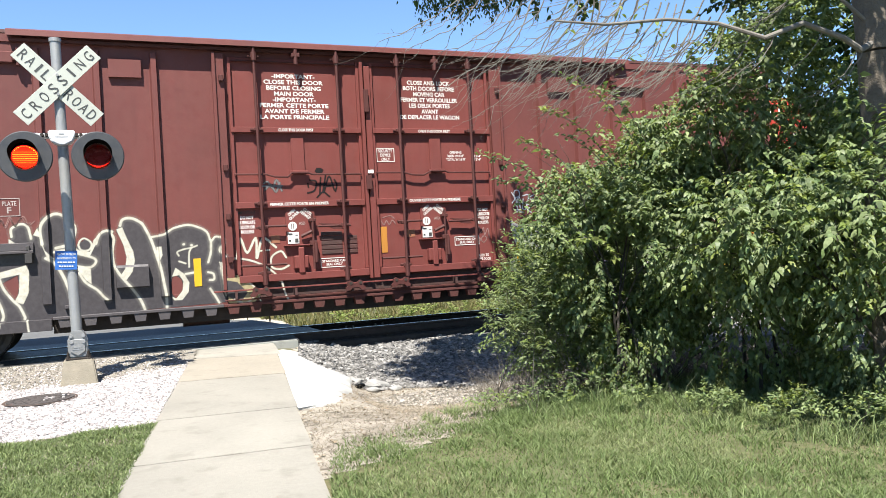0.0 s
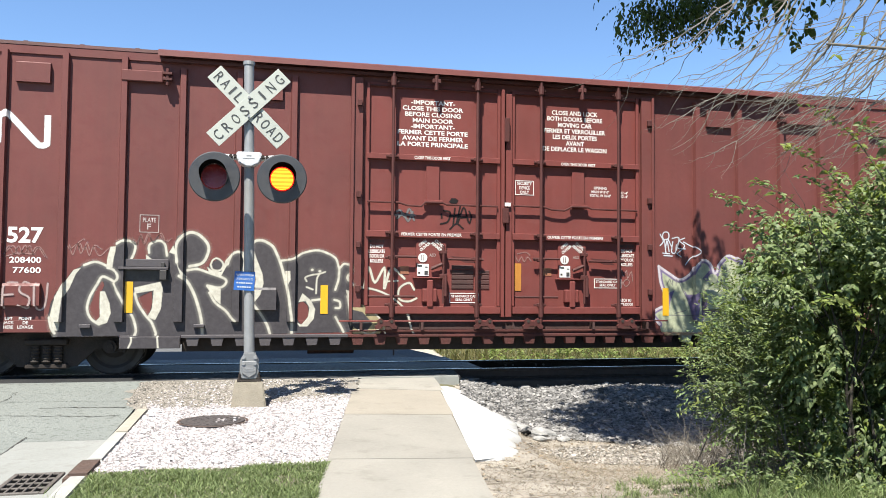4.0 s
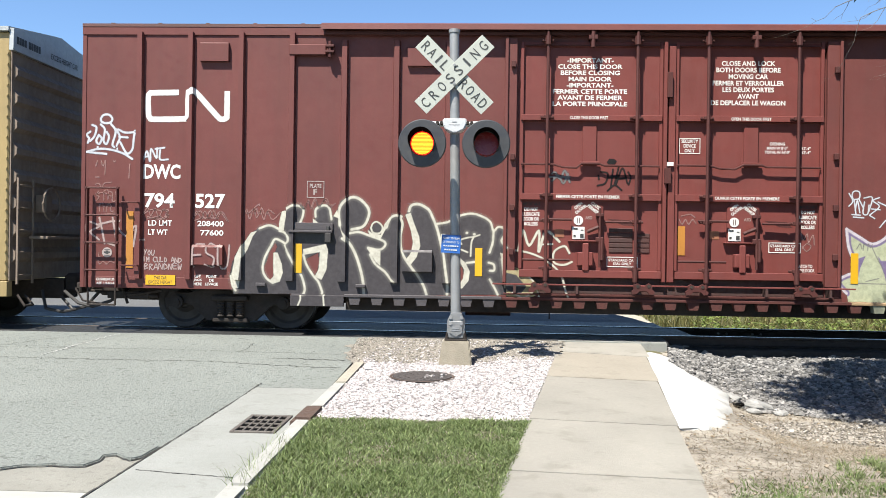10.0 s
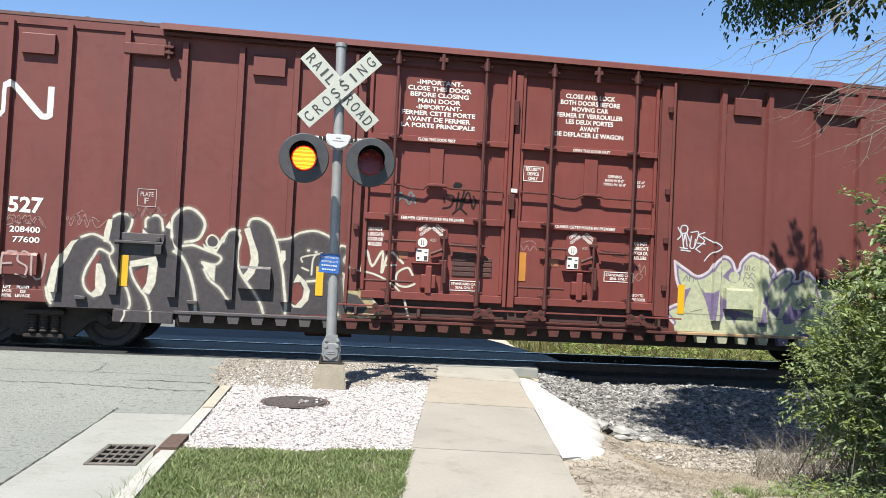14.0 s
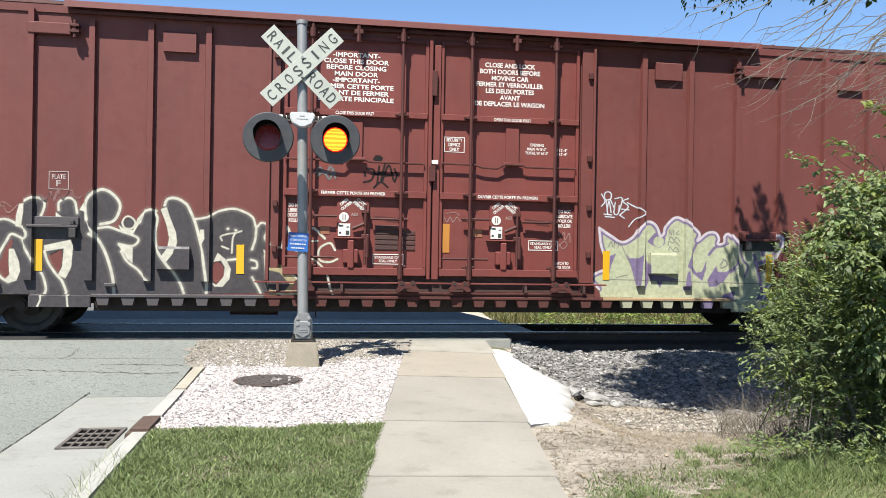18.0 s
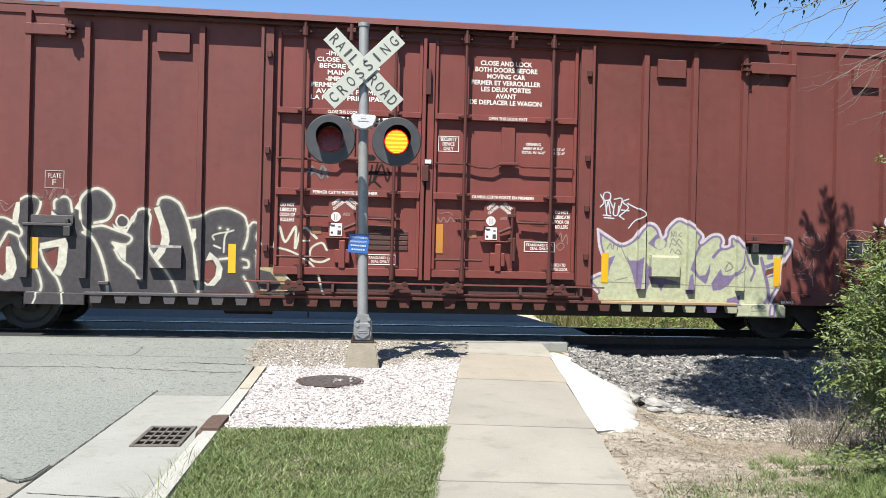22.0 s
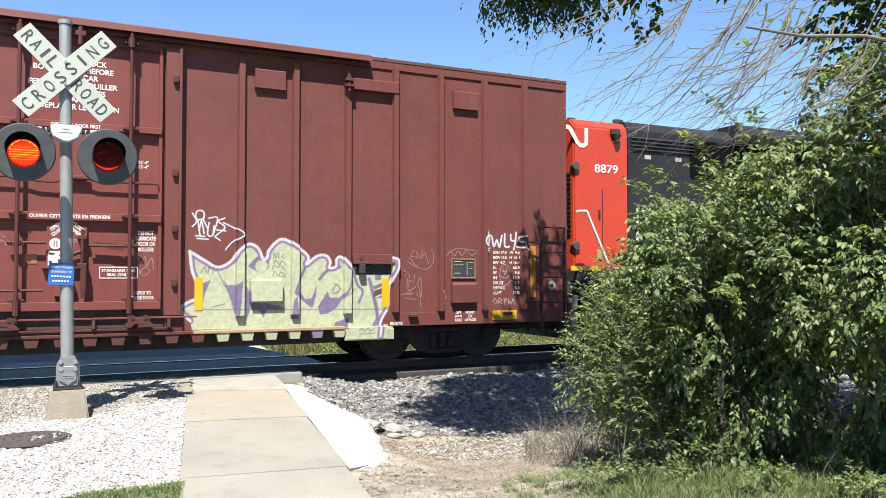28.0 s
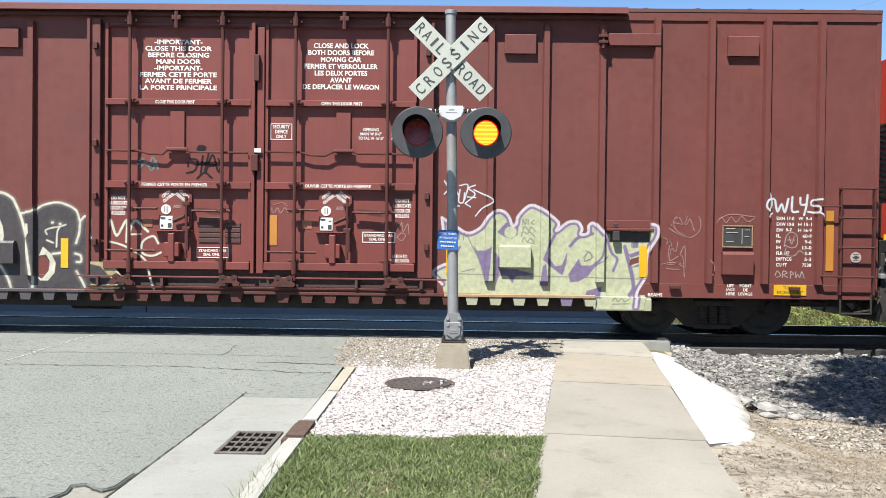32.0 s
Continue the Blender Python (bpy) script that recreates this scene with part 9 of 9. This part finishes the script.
shrub(at_ground(6.0, -5.3), [(5.75, -5.2, 1.2, 0.75, 0.75, 1.15), (5.95, -5.1, 2.45, 0.75, 0.75, 0.9), (5.5, -5.75, 1.3, 0.6, 0.6, 0.5), (5.4, -5.1, 2.3, 0.45, 0.45, 0.55), (6.5, -5.2, 2.8, 0.85, 0.7, 0.85)], 115, 13, 0.057, "tall dense shrub with drooping oval leaves", 13, gaps=-0.12)
shrub(at_ground(6.0, -6.7), [(5.6, -6.6, 1.45, 0.8, 0.75, 0.55), (5.15, -6.0, 1.5, 0.45, 0.45, 0.35), (6.4, -6.3, 1.6, 0.7, 0.7, 0.9), (6.3, -6.2, 0.5, 0.5, 0.6, 0.6), (5.5, -7.0, 1.3, 0.4, 0.35, 1.0), (5.7, -6.9, 2.2, 0.3, 0.3, 0.35)], 105, 13, 0.057, "dense shrub in the shade of a tree", 14, stems=2)
shrub(at_ground(6.6, -2.6), [(6.3, -2.9, 1.1, 0.9, 0.8, 1.0), (6.7, -2.6, 1.45, 0.8, 0.8, 0.85), (7.6, -2.2, 1.3, 1.0, 0.9, 1.2)], 50, 10, 0.08, "tall shrub behind the front bushes", 15)
shrub(at_ground(8.0, -7.0), [(8.0, -7.2, 1.6, 1.2, 1.2, 1.6), (8.4, -5.4, 1.6, 1.1, 1.2, 1.6), (9.2, -3.6, 1.5, 1.3, 1.2, 1.5)], 22, 10, 0.12, "dense undergrowth behind the shrubs", 16)

# long leafy shoots that arch out of the front shrub
def wand(rng, t, tip, root, leaf, per=5, size=0.06, ratio=0.27, rad=0.006, leafy=0.0, rise=0.2, step=0.07, sag=0.10):
    """One slender shoot from root to tip with small alternate leaves along it."""
    a, b = Vector(root), Vector(tip)
    L = (b - a).length
    n = max(5, int(L / step))
    pts = [a.lerp(b, k / n) + Vector((0, 0, sag * L * math.sin(math.pi * k / n))) for k in range(n + 1)]
    bm = B()
    for k, (u, v) in enumerate(zip(pts, pts[1:])):
        tube(bm, u, v, rad * (1 - 0.75 * k / n), rad * (1 - 0.75 * (k + 1) / n), n=5, caps=False)
    part("twig", bm, TWIG, t)
    P = np.array([tuple(q) for k, q in enumerate(pts) if k >= leafy * n])
    P = np.repeat(P, 2, 0) + rng.normal(0, 0.008, (2 * len(P), 3))
    D = np.repeat(np.array([tuple((b - a).normalized())]), len(P), 0)
    raw("twig_leaves", *shoots(rng, P, D, per, size * 1.7, size, ratio, 0.4, rise), leaf, t)


rng = np.random.default_rng(77)
shoot_bush = thing("arching_shoots", at_ground(4.5, -4.9), "slender arching leafy shoots of a shrub", "shrub", group="trackside shrubs")
ARCHES = [((2.95, -5.72, 2.07), (4.1, -5.0, 1.60)), ((3.66, -5.40, 2.47), (4.6, -5.0, 2.05)), ((3.55, -5.17, 2.26), (4.4, -4.9, 1.85)), ((3.15, -5.55, 1.90), (4.2, -4.95, 1.5)), ((3.45, -5.35, 1.75), (4.3, -4.9, 1.45)), ((3.85, -5.45, 2.75), (4.8, -5.1, 2.2)), ((3.35, -5.45, 1.55), (4.2, -5.0, 1.3)), ((4.1, -5.6, 2.62), (4.9, -5.1, 2.2)), ((3.95, -5.2, 2.30), (4.7, -4.9, 1.9)), ((3.75, -5.6, 1.42), (4.5, -5.1, 1.25)), ((4.2, -5.9, 1.25), (4.9, -5.2, 1.3))]
for k, (tip, root) in enumerate(ARCHES):
    wand(rng, shoot_bush, tip, root, LEAF_LIGHT if k % 4 == 1 else LEAF, per=3, size=0.048)

# feathery upright weeds in a fan before the ballast
plumes = thing("feathery_weed", at_ground(4.2, -4.0), "clump of upright feathery green weeds by the ballast", "weeds", group="trackside shrubs")
for k in range(34):
    bx, by = 4.25 + rng.uniform(-0.25, 0.45), -4.0 + rng.uniform(-0.4, 0.3)
    u = rng.uniform(0, 1)
    tip = (3.52 + 1.25 * u + rng.normal(0, 0.05), by + rng.uniform(-0.25, 0.15), 0.78 + 0.62 * u ** 0.8 + rng.uniform(-0.22, 0.22))
    wand(rng, plumes, tip, (bx, by, gz(bx, by)), PLUME, per=7, size=0.036, ratio=0.15, rad=0.004, leafy=0.35, rise=0.35, step=0.055, sag=0.08)

def spray(bm, rng, start, length, radius, down=0.85, depth=1, side=0.0):
    """Bare twig that hangs, sweeps out towards its tip and carries short alternate shoots."""
    p = Vector(start)
    n = max(4, int(length / 0.07))
    left = Vector((-0.72 + side, 0.5 + rng.normal(0, 0.25), 0)).normalized()
    sgn = 1
    for k in range(n):
        f = k / n
        d = (left * (0.5 + 0.75 * f) + Vector((0, 0, -down * (1 - 0.72 * f))) + Vector(rng.normal(0, 0.16, 3))).normalized()
        q = p + d * (length / n)
        r0, r1 = radius * (1 - 0.72 * f), radius * (1 - 0.72 * (f + 1 / n))
        tube(bm, p, q, r0 * 1.12, r1, n=6, caps=False)
        if depth and k > 1 and rng.uniform() < 0.8:
            e = rng.uniform(0.08, 0.2) if rng.uniform() < 0.6 else rng.uniform(0.25, 0.5)
            spray(bm, rng, q, e, r1 * 0.75, down=down * (0.25 if sgn > 0 else 1.1), depth=depth - 1, side=rng.normal(0, 0.3))
            sgn = -sgn
        elif not depth and k % 2:
            g = (d + Vector((rng.normal(0, 0.5), rng.normal(0, 0.5), 0.5 * sgn))).normalized()
            tube(bm, q, q + g * 0.035, r1 * 0.9, r1 * 0.5, n=5, caps=False)
            sgn = -sgn
        p = q


# tree with a bare lower limb that reaches over the shrubs
tree = thing("tree", at_ground(6.0, -6.55), "tall tree with pale bark and a bare lower limb", "tree")
rng = np.random.default_rng(21)
bm = B()
pts = [(6.05, -6.55, -0.1), (6.02, -6.55, 1.5), (5.95, -6.58, 2.75), (5.98, -6.5, 3.6), (6.4, -6.0, 4.8), (7.2, -5.2, 6.2), (7.4, -4.8, 7.6)]
rr = [0.17, 0.15, 0.13, 0.12, 0.11, 0.09, 0.06]
for a, b, r0, r1 in zip(pts, pts[1:], rr, rr[1:]):
    tube(bm, a, b, r0, r1, n=14)
part("trunk", bm, BARK, tree, "pale grey trunk")
for path, r in (([(5.9, -6.6, 2.82), (5.62, -6.72, 2.72), (5.45, -6.72, 2.80), (5.1, -6.68, 2.90), (4.75, -6.66, 2.78), (4.46, -6.53, 2.90), (4.05, -6.48, 2.92), (3.55, -6.46, 2.86), (3.2, -6.4, 2.88)], 0.026), ([(5.9, -6.6, 2.95), (5.5, -6.5, 3.3), (4.9, -6.3, 3.45), (4.2, -6.1, 3.45), (3.5, -5.9, 3.35)], 0.016), ([(5.5, -6.5, 3.3), (5.0, -5.8, 3.6), (4.4, -5.4, 3.6)], 0.012)):
    bm = B()
    n = len(path)
    for k, (a, b) in enumerate(zip(path, path[1:])):
        r0, r1 = r * (1 - 0.8 * k / n), r * (1 - 0.8 * (k + 1) / n)
        tube(bm, a, b, r0, r1, n=8, caps=False)
        bmesh.ops.create_icosphere(bm, subdivisions=1, radius=r1 * 1.02, matrix=Matrix.Translation(b))
        for q in range(2 if k > 2 else 1):
            s_ = Vector(a).lerp(Vector(b), rng.uniform(0, 1))
            spray(bm, rng, s_, rng.uniform(0.35, 0.7), min(r1, 0.0045), down=rng.uniform(0.2, 1.4))
    part("bare_limb", bm, TWIG, tree, "bare pale limb with fine twigs")
HANG = [((2.95, -6.2, 3.45), 1.15), ((3.3, -6.0, 3.40), 1.20), ((3.5, -5.8, 3.45), 1.15), ((3.7, -6.25, 3.40), 1.25), ((3.95, -6.35, 3.35), 1.20), ((4.0, -5.8, 3.55), 1.35), ((4.35, -6.4, 3.25), 1.10), ((4.7, -6.2, 3.30), 1.20), ((3.2, -5.7, 3.55), 1.05), ((4.5, -5.7, 3.6), 1.35), ((3.8, -5.5, 3.6), 1.1), ((3.42, -6.30, 3.25), 1.30), ((3.75, -6.05, 3.20), 1.15), ((4.05, -6.0, 3.25), 1.20), ((4.30, -5.85, 3.30), 1.25), ((4.15, -6.3, 3.10), 1.00), ((4.55, -5.9, 3.25), 1.15), ((4.75, -5.75, 3.30), 1.20), ((4.45, -6.35, 3.00), 0.90), ((3.15, -6.35, 3.45), 1.10), ((4.95, -6.1, 3.20), 1.00), ((3.9, -5.7, 3.35), 1.20), ((4.6, -5.5, 3.45), 1.20), ((5.05, -5.8, 3.20), 1.05), ((3.6, -6.4, 3.10), 0.95), ((4.3, -6.1, 3.40), 1.25), ((5.2, -6.2, 3.10), 0.95)]
for start, length in HANG:
    bm = B()
    spray(bm, rng, start, length, 0.0062, down=rng.uniform(0.8, 1.7), side=rng.normal(0, 0.22))
    part("drooping_twig", bm, TWIG, tree, "fine bare drooping twig")
P = np.array([(4.3, -6.2, 2.95), (3.9, -6.1, 2.85), (4.6, -6.0, 2.75), (3.7, -6.2, 3.05), (4.9, -6.1, 2.9), (4.4, -5.9, 3.1)])
P = np.repeat(P, 5, 0) + rng.normal(0, 0.17, (30, 3))
raw("sparse_leaves", *shoots(rng, P, rng.normal(0, 1, (30, 3)), 3, 0.11, 0.045, 0.28, 0.3, 0.0), LEAF_LIGHT, tree, "few yellow-green leaves on bare twigs")
crown_blobs = [(7.3, -4.9, 7.0, 2.3, 2.0, 1.5), (8.3, -5.8, 4.6, 1.1, 1.2, 1.6), (4.7, -2.3, 6.4, 1.8, 1.3, 1.4), (8.4, -4.2, 4.5, 1.1, 1.2, 1.7), (6.4, -1.4, 6.6, 1.7, 1.3, 1.5), (3.6, -2.8, 6.8, 1.0, 1.0, 0.9), (3.3, -2.75, 6.6, 0.85, 0.75, 0.9), (4.2, -1.9, 6.6, 0.9, 0.8, 0.8), (3.8, -3.3, 6.6, 0.9, 0.6, 0.8), (5.25, -7.2, 4.9, 0.9, 0.8, 0.5), (6.1, -7.2, 4.9, 0.9, 0.8, 0.6)]
P, O = blob_points(rng, crown_blobs, 22, inner=0.2, gaps=-0.3)
raw("crown", *shoots(rng, P, O, 11, 0.42, 0.10, 0.30, 0.5, 0.0), LEAF_DARK, tree, "dark green leafy crown")
P, O = blob_points(rng, [(4.85, -2.2, 4.75, 0.46, 0.35, 0.2), (4.4, -2.0, 4.70, 0.4, 0.3, 0.18)], 150, inner=0.0, gaps=-0.5)
raw("hanging_leaves", *shoots(rng, P, O * 0.3 + np.array([0, 0, -0.8]), 9, 0.30, 0.05, 0.22, 0.6, -0.3), LEAF_DARK, tree, "hanging sprays of small dark leaves")
for d in ((-1, 0.9, 0.02), (1, 0, 0.5), (0, 1, 0.6), (0.2, -1, 0.5), (-0.5, 1.2, 0.0)):
    bm = B()
    branch_tree(bm, rng, (7.15, -5.25, 6.1), d, 3.2, 0.06, 1, 0.12)
    part("limb", bm, BARK, tree)

# lawns
LAWN_L = [(-1.13, -14.0), (walk_left(-14.0) - 0.01, -14.0), (walk_left(-3.36) - 0.012, -3.36), (-0.2, -3.40), (-1.13, -3.42)]


def lawn_z(X, Y):
    return np.full(X.shape, -0.012)


bm = B()
slab(bm, LAWN_L, -0.2, -0.012)
structure("lawn_left", bm, FIELD, "mown green lawn between kerb and sidewalk", "lawn")
bare = (0.34, -3.92)


def lawn_thin(X, Y):
    v = np.array([noise.noise(Vector((x * 2.2, y * 2.2, 0.3))) for x, y in zip(X, Y)])
    return np.clip(0.9 + 0.5 * v, 0.35, 1) * np.where((X - bare[0]) ** 2 + 0.35 * (Y - bare[1]) ** 2 < 0.013, 0.12, 1)


blades("lawn_grass", [(-1.16, -6.4), (walk_left(-6.4) + 0.03, -6.4), (walk_left(-3.33) + 0.02, -3.33), (-0.2, -3.36), (-1.16, -3.38)], 15000, 0.024, GRASS, "short mown green grass beside the sidewalk", seed=31, width=0.0036, zf=lawn_z, lean=1.1, clump=0.9, thin=lawn_thin)
blades("lawn_straw", [(-1.13, -6.4), (walk_left(-6.4), -6.4), (walk_left(-3.33), -3.33), (-0.2, -3.36), (-1.13, -3.38)], 1500, 0.016, STRAW, "dry straw in the lawn", seed=41, width=0.003, zf=lawn_z, lean=1.2)
blades("kerb_tufts", [(-1.36, -5.4), (-1.10, -5.4), (-1.10, -4.3), (-1.30, -4.3)], 500, 0.10, GRASS, "long grass tufts hanging over the kerb", seed=42, width=0.0016, zf=lawn_z, lean=1.2)
blades("lawn_grass_near", [(-1.13, -11.0), (walk_left(-11.0) + 0.03, -11.0), (walk_left(-6.4) + 0.03, -6.4), (-1.13, -6.4)], 2200, 0.045, GRASS, "short mown green grass beside the sidewalk", seed=32, width=0.006, zf=lawn_z)


def right_of_walk(X, Y):
    return X < walk_right(Y) - 0.01


def verge_thin(X, Y):
    v = np.array([noise.noise(Vector((x * 1.3, y * 1.3, 1.7))) for x, y in zip(X, Y)])
    edge = smooth(-Y + 0.42 * (X - 2.2), 4.75, 5.35) + 0.35 * smooth(v, 0.25, 0.5)
    return np.clip(0.75 + 0.8 * v, 0.15, 1) * edge


blades("verge_grass", [(1.0, -8.6), (8.0, -8.6), (8.0, -4.6), (5.0, -4.0), (4.1, -3.6), (3.2, -3.9), (2.2, -4.3), (1.7, -5.6)], 5600, 0.028, VERGE, "light green verge grass below the shrubs", seed=33, width=0.0031, clump=1.3, avoid=right_of_walk, lean=1.3, thin=verge_thin)


def pale_thin(X, Y):
    v = np.array([noise.noise(Vector((x * 0.9, y * 0.9, 5.2))) for x, y in zip(X, Y)])
    return smooth(v, -0.1, 0.3) * smooth(-Y + 0.42 * (X - 2.2), 5.2, 6.2)


blades("pale_verge_grass", [(1.0, -8.6), (7.0, -8.6), (7.0, -5.0), (5.0, -4.6), (2.2, -4.8), (1.7, -5.6)], 5000, 0.028, VERGE_PALE, "pale dry patches in the verge grass", seed=44, width=0.0024, avoid=right_of_walk, lean=1.5, thin=pale_thin)
blades("soil_tufts", [(2.75, -4.75), (3.7, -4.45), (3.95, -3.95), (3.4, -3.7), (2.9, -4.2)], 5200, 0.05, GRASS, "small green tufts on the bare soil", seed=45, width=0.003, category="weeds", lean=1.2, thin=lambda X, Y: smooth(np.array([noise.noise(Vector((x * 5, y * 5, 2.0))) for x, y in zip(X, Y)]), 0.0, 0.3))
blades("soil_twigs", SOIL_AREA[:5] + [(9, 0.2), (9, -3.6), (6.0, -3.6), (4.2, -4.3), (2.9, -5.2)], 800, 0.018, LITTER, "dark twigs and leaf litter on the soil", seed=46, width=0.0026, category="litter", lean=5.0, avoid=lambda X, Y: right_of_walk(X, Y) | (X < walk_right(Y) + 0.9) & (Y > -3.2))
blades("verge_grass_near", [(-0.6, -12.0), (8.0, -12.0), (8.0, -8.6), (1.0, -8.6)], 300, 0.06, VERGE, "green verge grass below the shrubs", seed=34, width=0.007, avoid=right_of_walk)
blades("soil_straw", SOIL_AREA[:5] + [(9, 0.2), (9, -3.6), (6.0, -3.6), (4.2, -4.3), (2.9, -5.2)], 900, 0.028, STRAW, "dry straw and litter lying on the soil", seed=43, width=0.0016, category="litter", lean=3.2, avoid=lambda X, Y: right_of_walk(X, Y) | (X < walk_right(Y) + 0.9) & (Y > -3.2))
blades("weeds", [(3.2, -5.0), (3.7, -4.4), (4.6, -3.4), (9, -2.6), (9, -5), (5.4, -6.2), (4.2, -5.5)], 900, 0.05, VERGE, "rough weeds round the shrub feet", seed=35, width=0.004, category="weeds", lean=1.2)
blades("fringe_weeds", [(3.2, -4.75), (3.9, -5.5), (4.4, -6.3), (4.9, -7.6), (5.8, -7.4), (5.2, -5.9), (4.4, -4.9), (3.6, -4.4)], 1300, 0.085, GRASS, "rough dark green weeds fringing the shrubs", seed=47, width=0.0035, category="weeds", lean=1.0, clump=1.6, thin=lambda X, Y: smooth(np.array([noise.noise(Vector((x * 2.6, y * 2.6, 4.0))) for x, y in zip(X, Y)]), -0.25, 0.25))
blades("dry_stems", [(3.95, -3.7), (4.3, -2.2), (5.2, -0.9), (9, -0.7), (9, -3.5), (5, -4.0)], 300, 0.30, DRY, "dry grey-brown weed stems by the ballast", seed=36, width=0.0018, category="weeds", lean=1.7)
blades("far_weeds", [(3.2, 8.0), (40, 8.0), (40, 16), (3.2, 16)], 80, 0.32, WEED, "tall green and yellow weeds beyond the track", seed=37, width=0.014, category="weeds", lean=0.8, avoid=lambda X, Y: inside(X, Y, FAR_PATH))
blades("far_weeds_deep", [(3.2, 16), (60, 16), (60, 40), (3.2, 40)], 9, 0.55, WEED, "tall weeds further beyond the track", seed=38, width=0.04, category="weeds", lean=0.7)
rngw = np.random.default_rng(39)
clump = thing("weed_clump", (8.0, 12.0, gz(8.0, 12.0)), "yellow-green weed clumps on the far bank", "weeds", kind="stuff")
blobs = [(6.4 + 1.1 * k + rngw.uniform(-0.3, 0.3), 9.6 + rngw.uniform(-0.8, 1.5), -0.5, 0.7, 0.5, 0.35) for k in range(14)]
P, O = blob_points(rngw, blobs, 30)
raw("weed_leaves", *shoots(rngw, P, O, 8, 0.25, 0.09, 0.2, 0.2, 0.4), LEAF_LIGHT, clump)

# distant trees
for k, (x, y, h, w) in enumerate(((-34, 46, 9, 5), (-27, 52, 10, 6), (-42, 50, 8, 5), (-20, 60, 9, 6), (-52, 56, 10, 7), (30, 70, 7, 7), (44, 75, 8, 8))):
    rng = np.random.default_rng(50 + k)
    t = thing("far_tree", (x, y, gz(x, y)), "distant green tree beyond the road", "tree", group="distant trees")
    blobs = [(x + rng.uniform(-1, 1) * w * 0.35, y + rng.uniform(-1, 1), h * rng.uniform(0.4, 0.8), w * 0.4, w * 0.4, h * 0.25) for _ in range(6)]
    P, O = blob_points(rng, blobs, 1.6, freq=0.6)
    raw("crown", *shoots(rng, P, O, 8, 1.0, 0.42), FAR_LEAF, t)
    part("trunk", tube(B(), (x, y, gz(x, y) - 0.1), (x, y, h * 0.6), 0.25, 0.12, n=8), BARK, t)


# ---------------------------------------------------------------- movement
TRAIN = [(0, 1.840), (1, 1.684), (2, 1.519), (3, 1.367), (4, 1.202), (4.5, 1.133), (6.5, 0.864), (7, 0.798), (8, 0.671), (9, 0.542), (10, 0.405), (11, 0.260), (12, 0.132), (13, 0.010), (14, -0.127), (14.5, -0.207), (16.5, -0.575), (17, -0.674), (18, -0.886), (19, -1.109), (20, -1.352), (21, -1.621), (22, -1.905), (23, -2.210), (24, -2.528), (25, -2.856), (25.5, -3.038), (27.5, -3.838), (28, -4.037), (29, -4.455), (30, -4.881), (31, -5.348), (32, -5.846)]
FLASH_HALF, FLASH_START = 0.54, 0.88


def shifted(ob, at):
    walk(ob, [(t, pose(at[0] + s, at[1], at[2])) for t, s in TRAIN])


def motions():
    for ob in TRAIN_THINGS:
        shifted(ob, tuple(ob.location))
    for ob in WHEELS:
        at, r = tuple(ob.location), WHEEL_R
        walk(ob, [(t, pose(*at, 0, math.degrees(s / r), 0)) for t, s in TRAIN])
    for ob, phase in LAMPS:
        at = tuple(ob.location)
        ang = 0 if lit_side(0.0) == phase else 180
        rows = [(0.0, pose(*at, lens_tilt(0.0), 0, ang))]
        t = FLASH_START - 2 * FLASH_HALF
        while t < 32.0:
            t += FLASH_HALF
            if t <= 0.15 or t > 31.8:
                continue
            f = round(t * FPS) + (1 if abs(t - 3.04) < 0.1 or abs(t - 23.02) < 0.1 or abs(t - 30.04) < 0.1 else 0)
            for q in range(4):
                rows.append(((f + q - 2) / FPS, pose(*at, lens_tilt(t), 0, ang + 60 * q)))
            ang += 180
        rows.append((32.0, pose(*at, lens_tilt(32.0), 0, ang)))
        walk(ob, rows)


def lens_tilt(t):
    """Tilt of the insert: its added red ribs cover the amber rows, imitating a redder glow, at the start and while the
    loco passes.
    """
    return float(np.interp(t, [0.0, 0.3, 24.8, 25.6, 29.2, 29.7], [32, 7, 7, 32, 32, 7]))


def lit_side(t):
    """0: the lamp on the road side is lit, 1: the other."""
    return int(math.floor((t - FLASH_START) / FLASH_HALF)) % 2


motions()
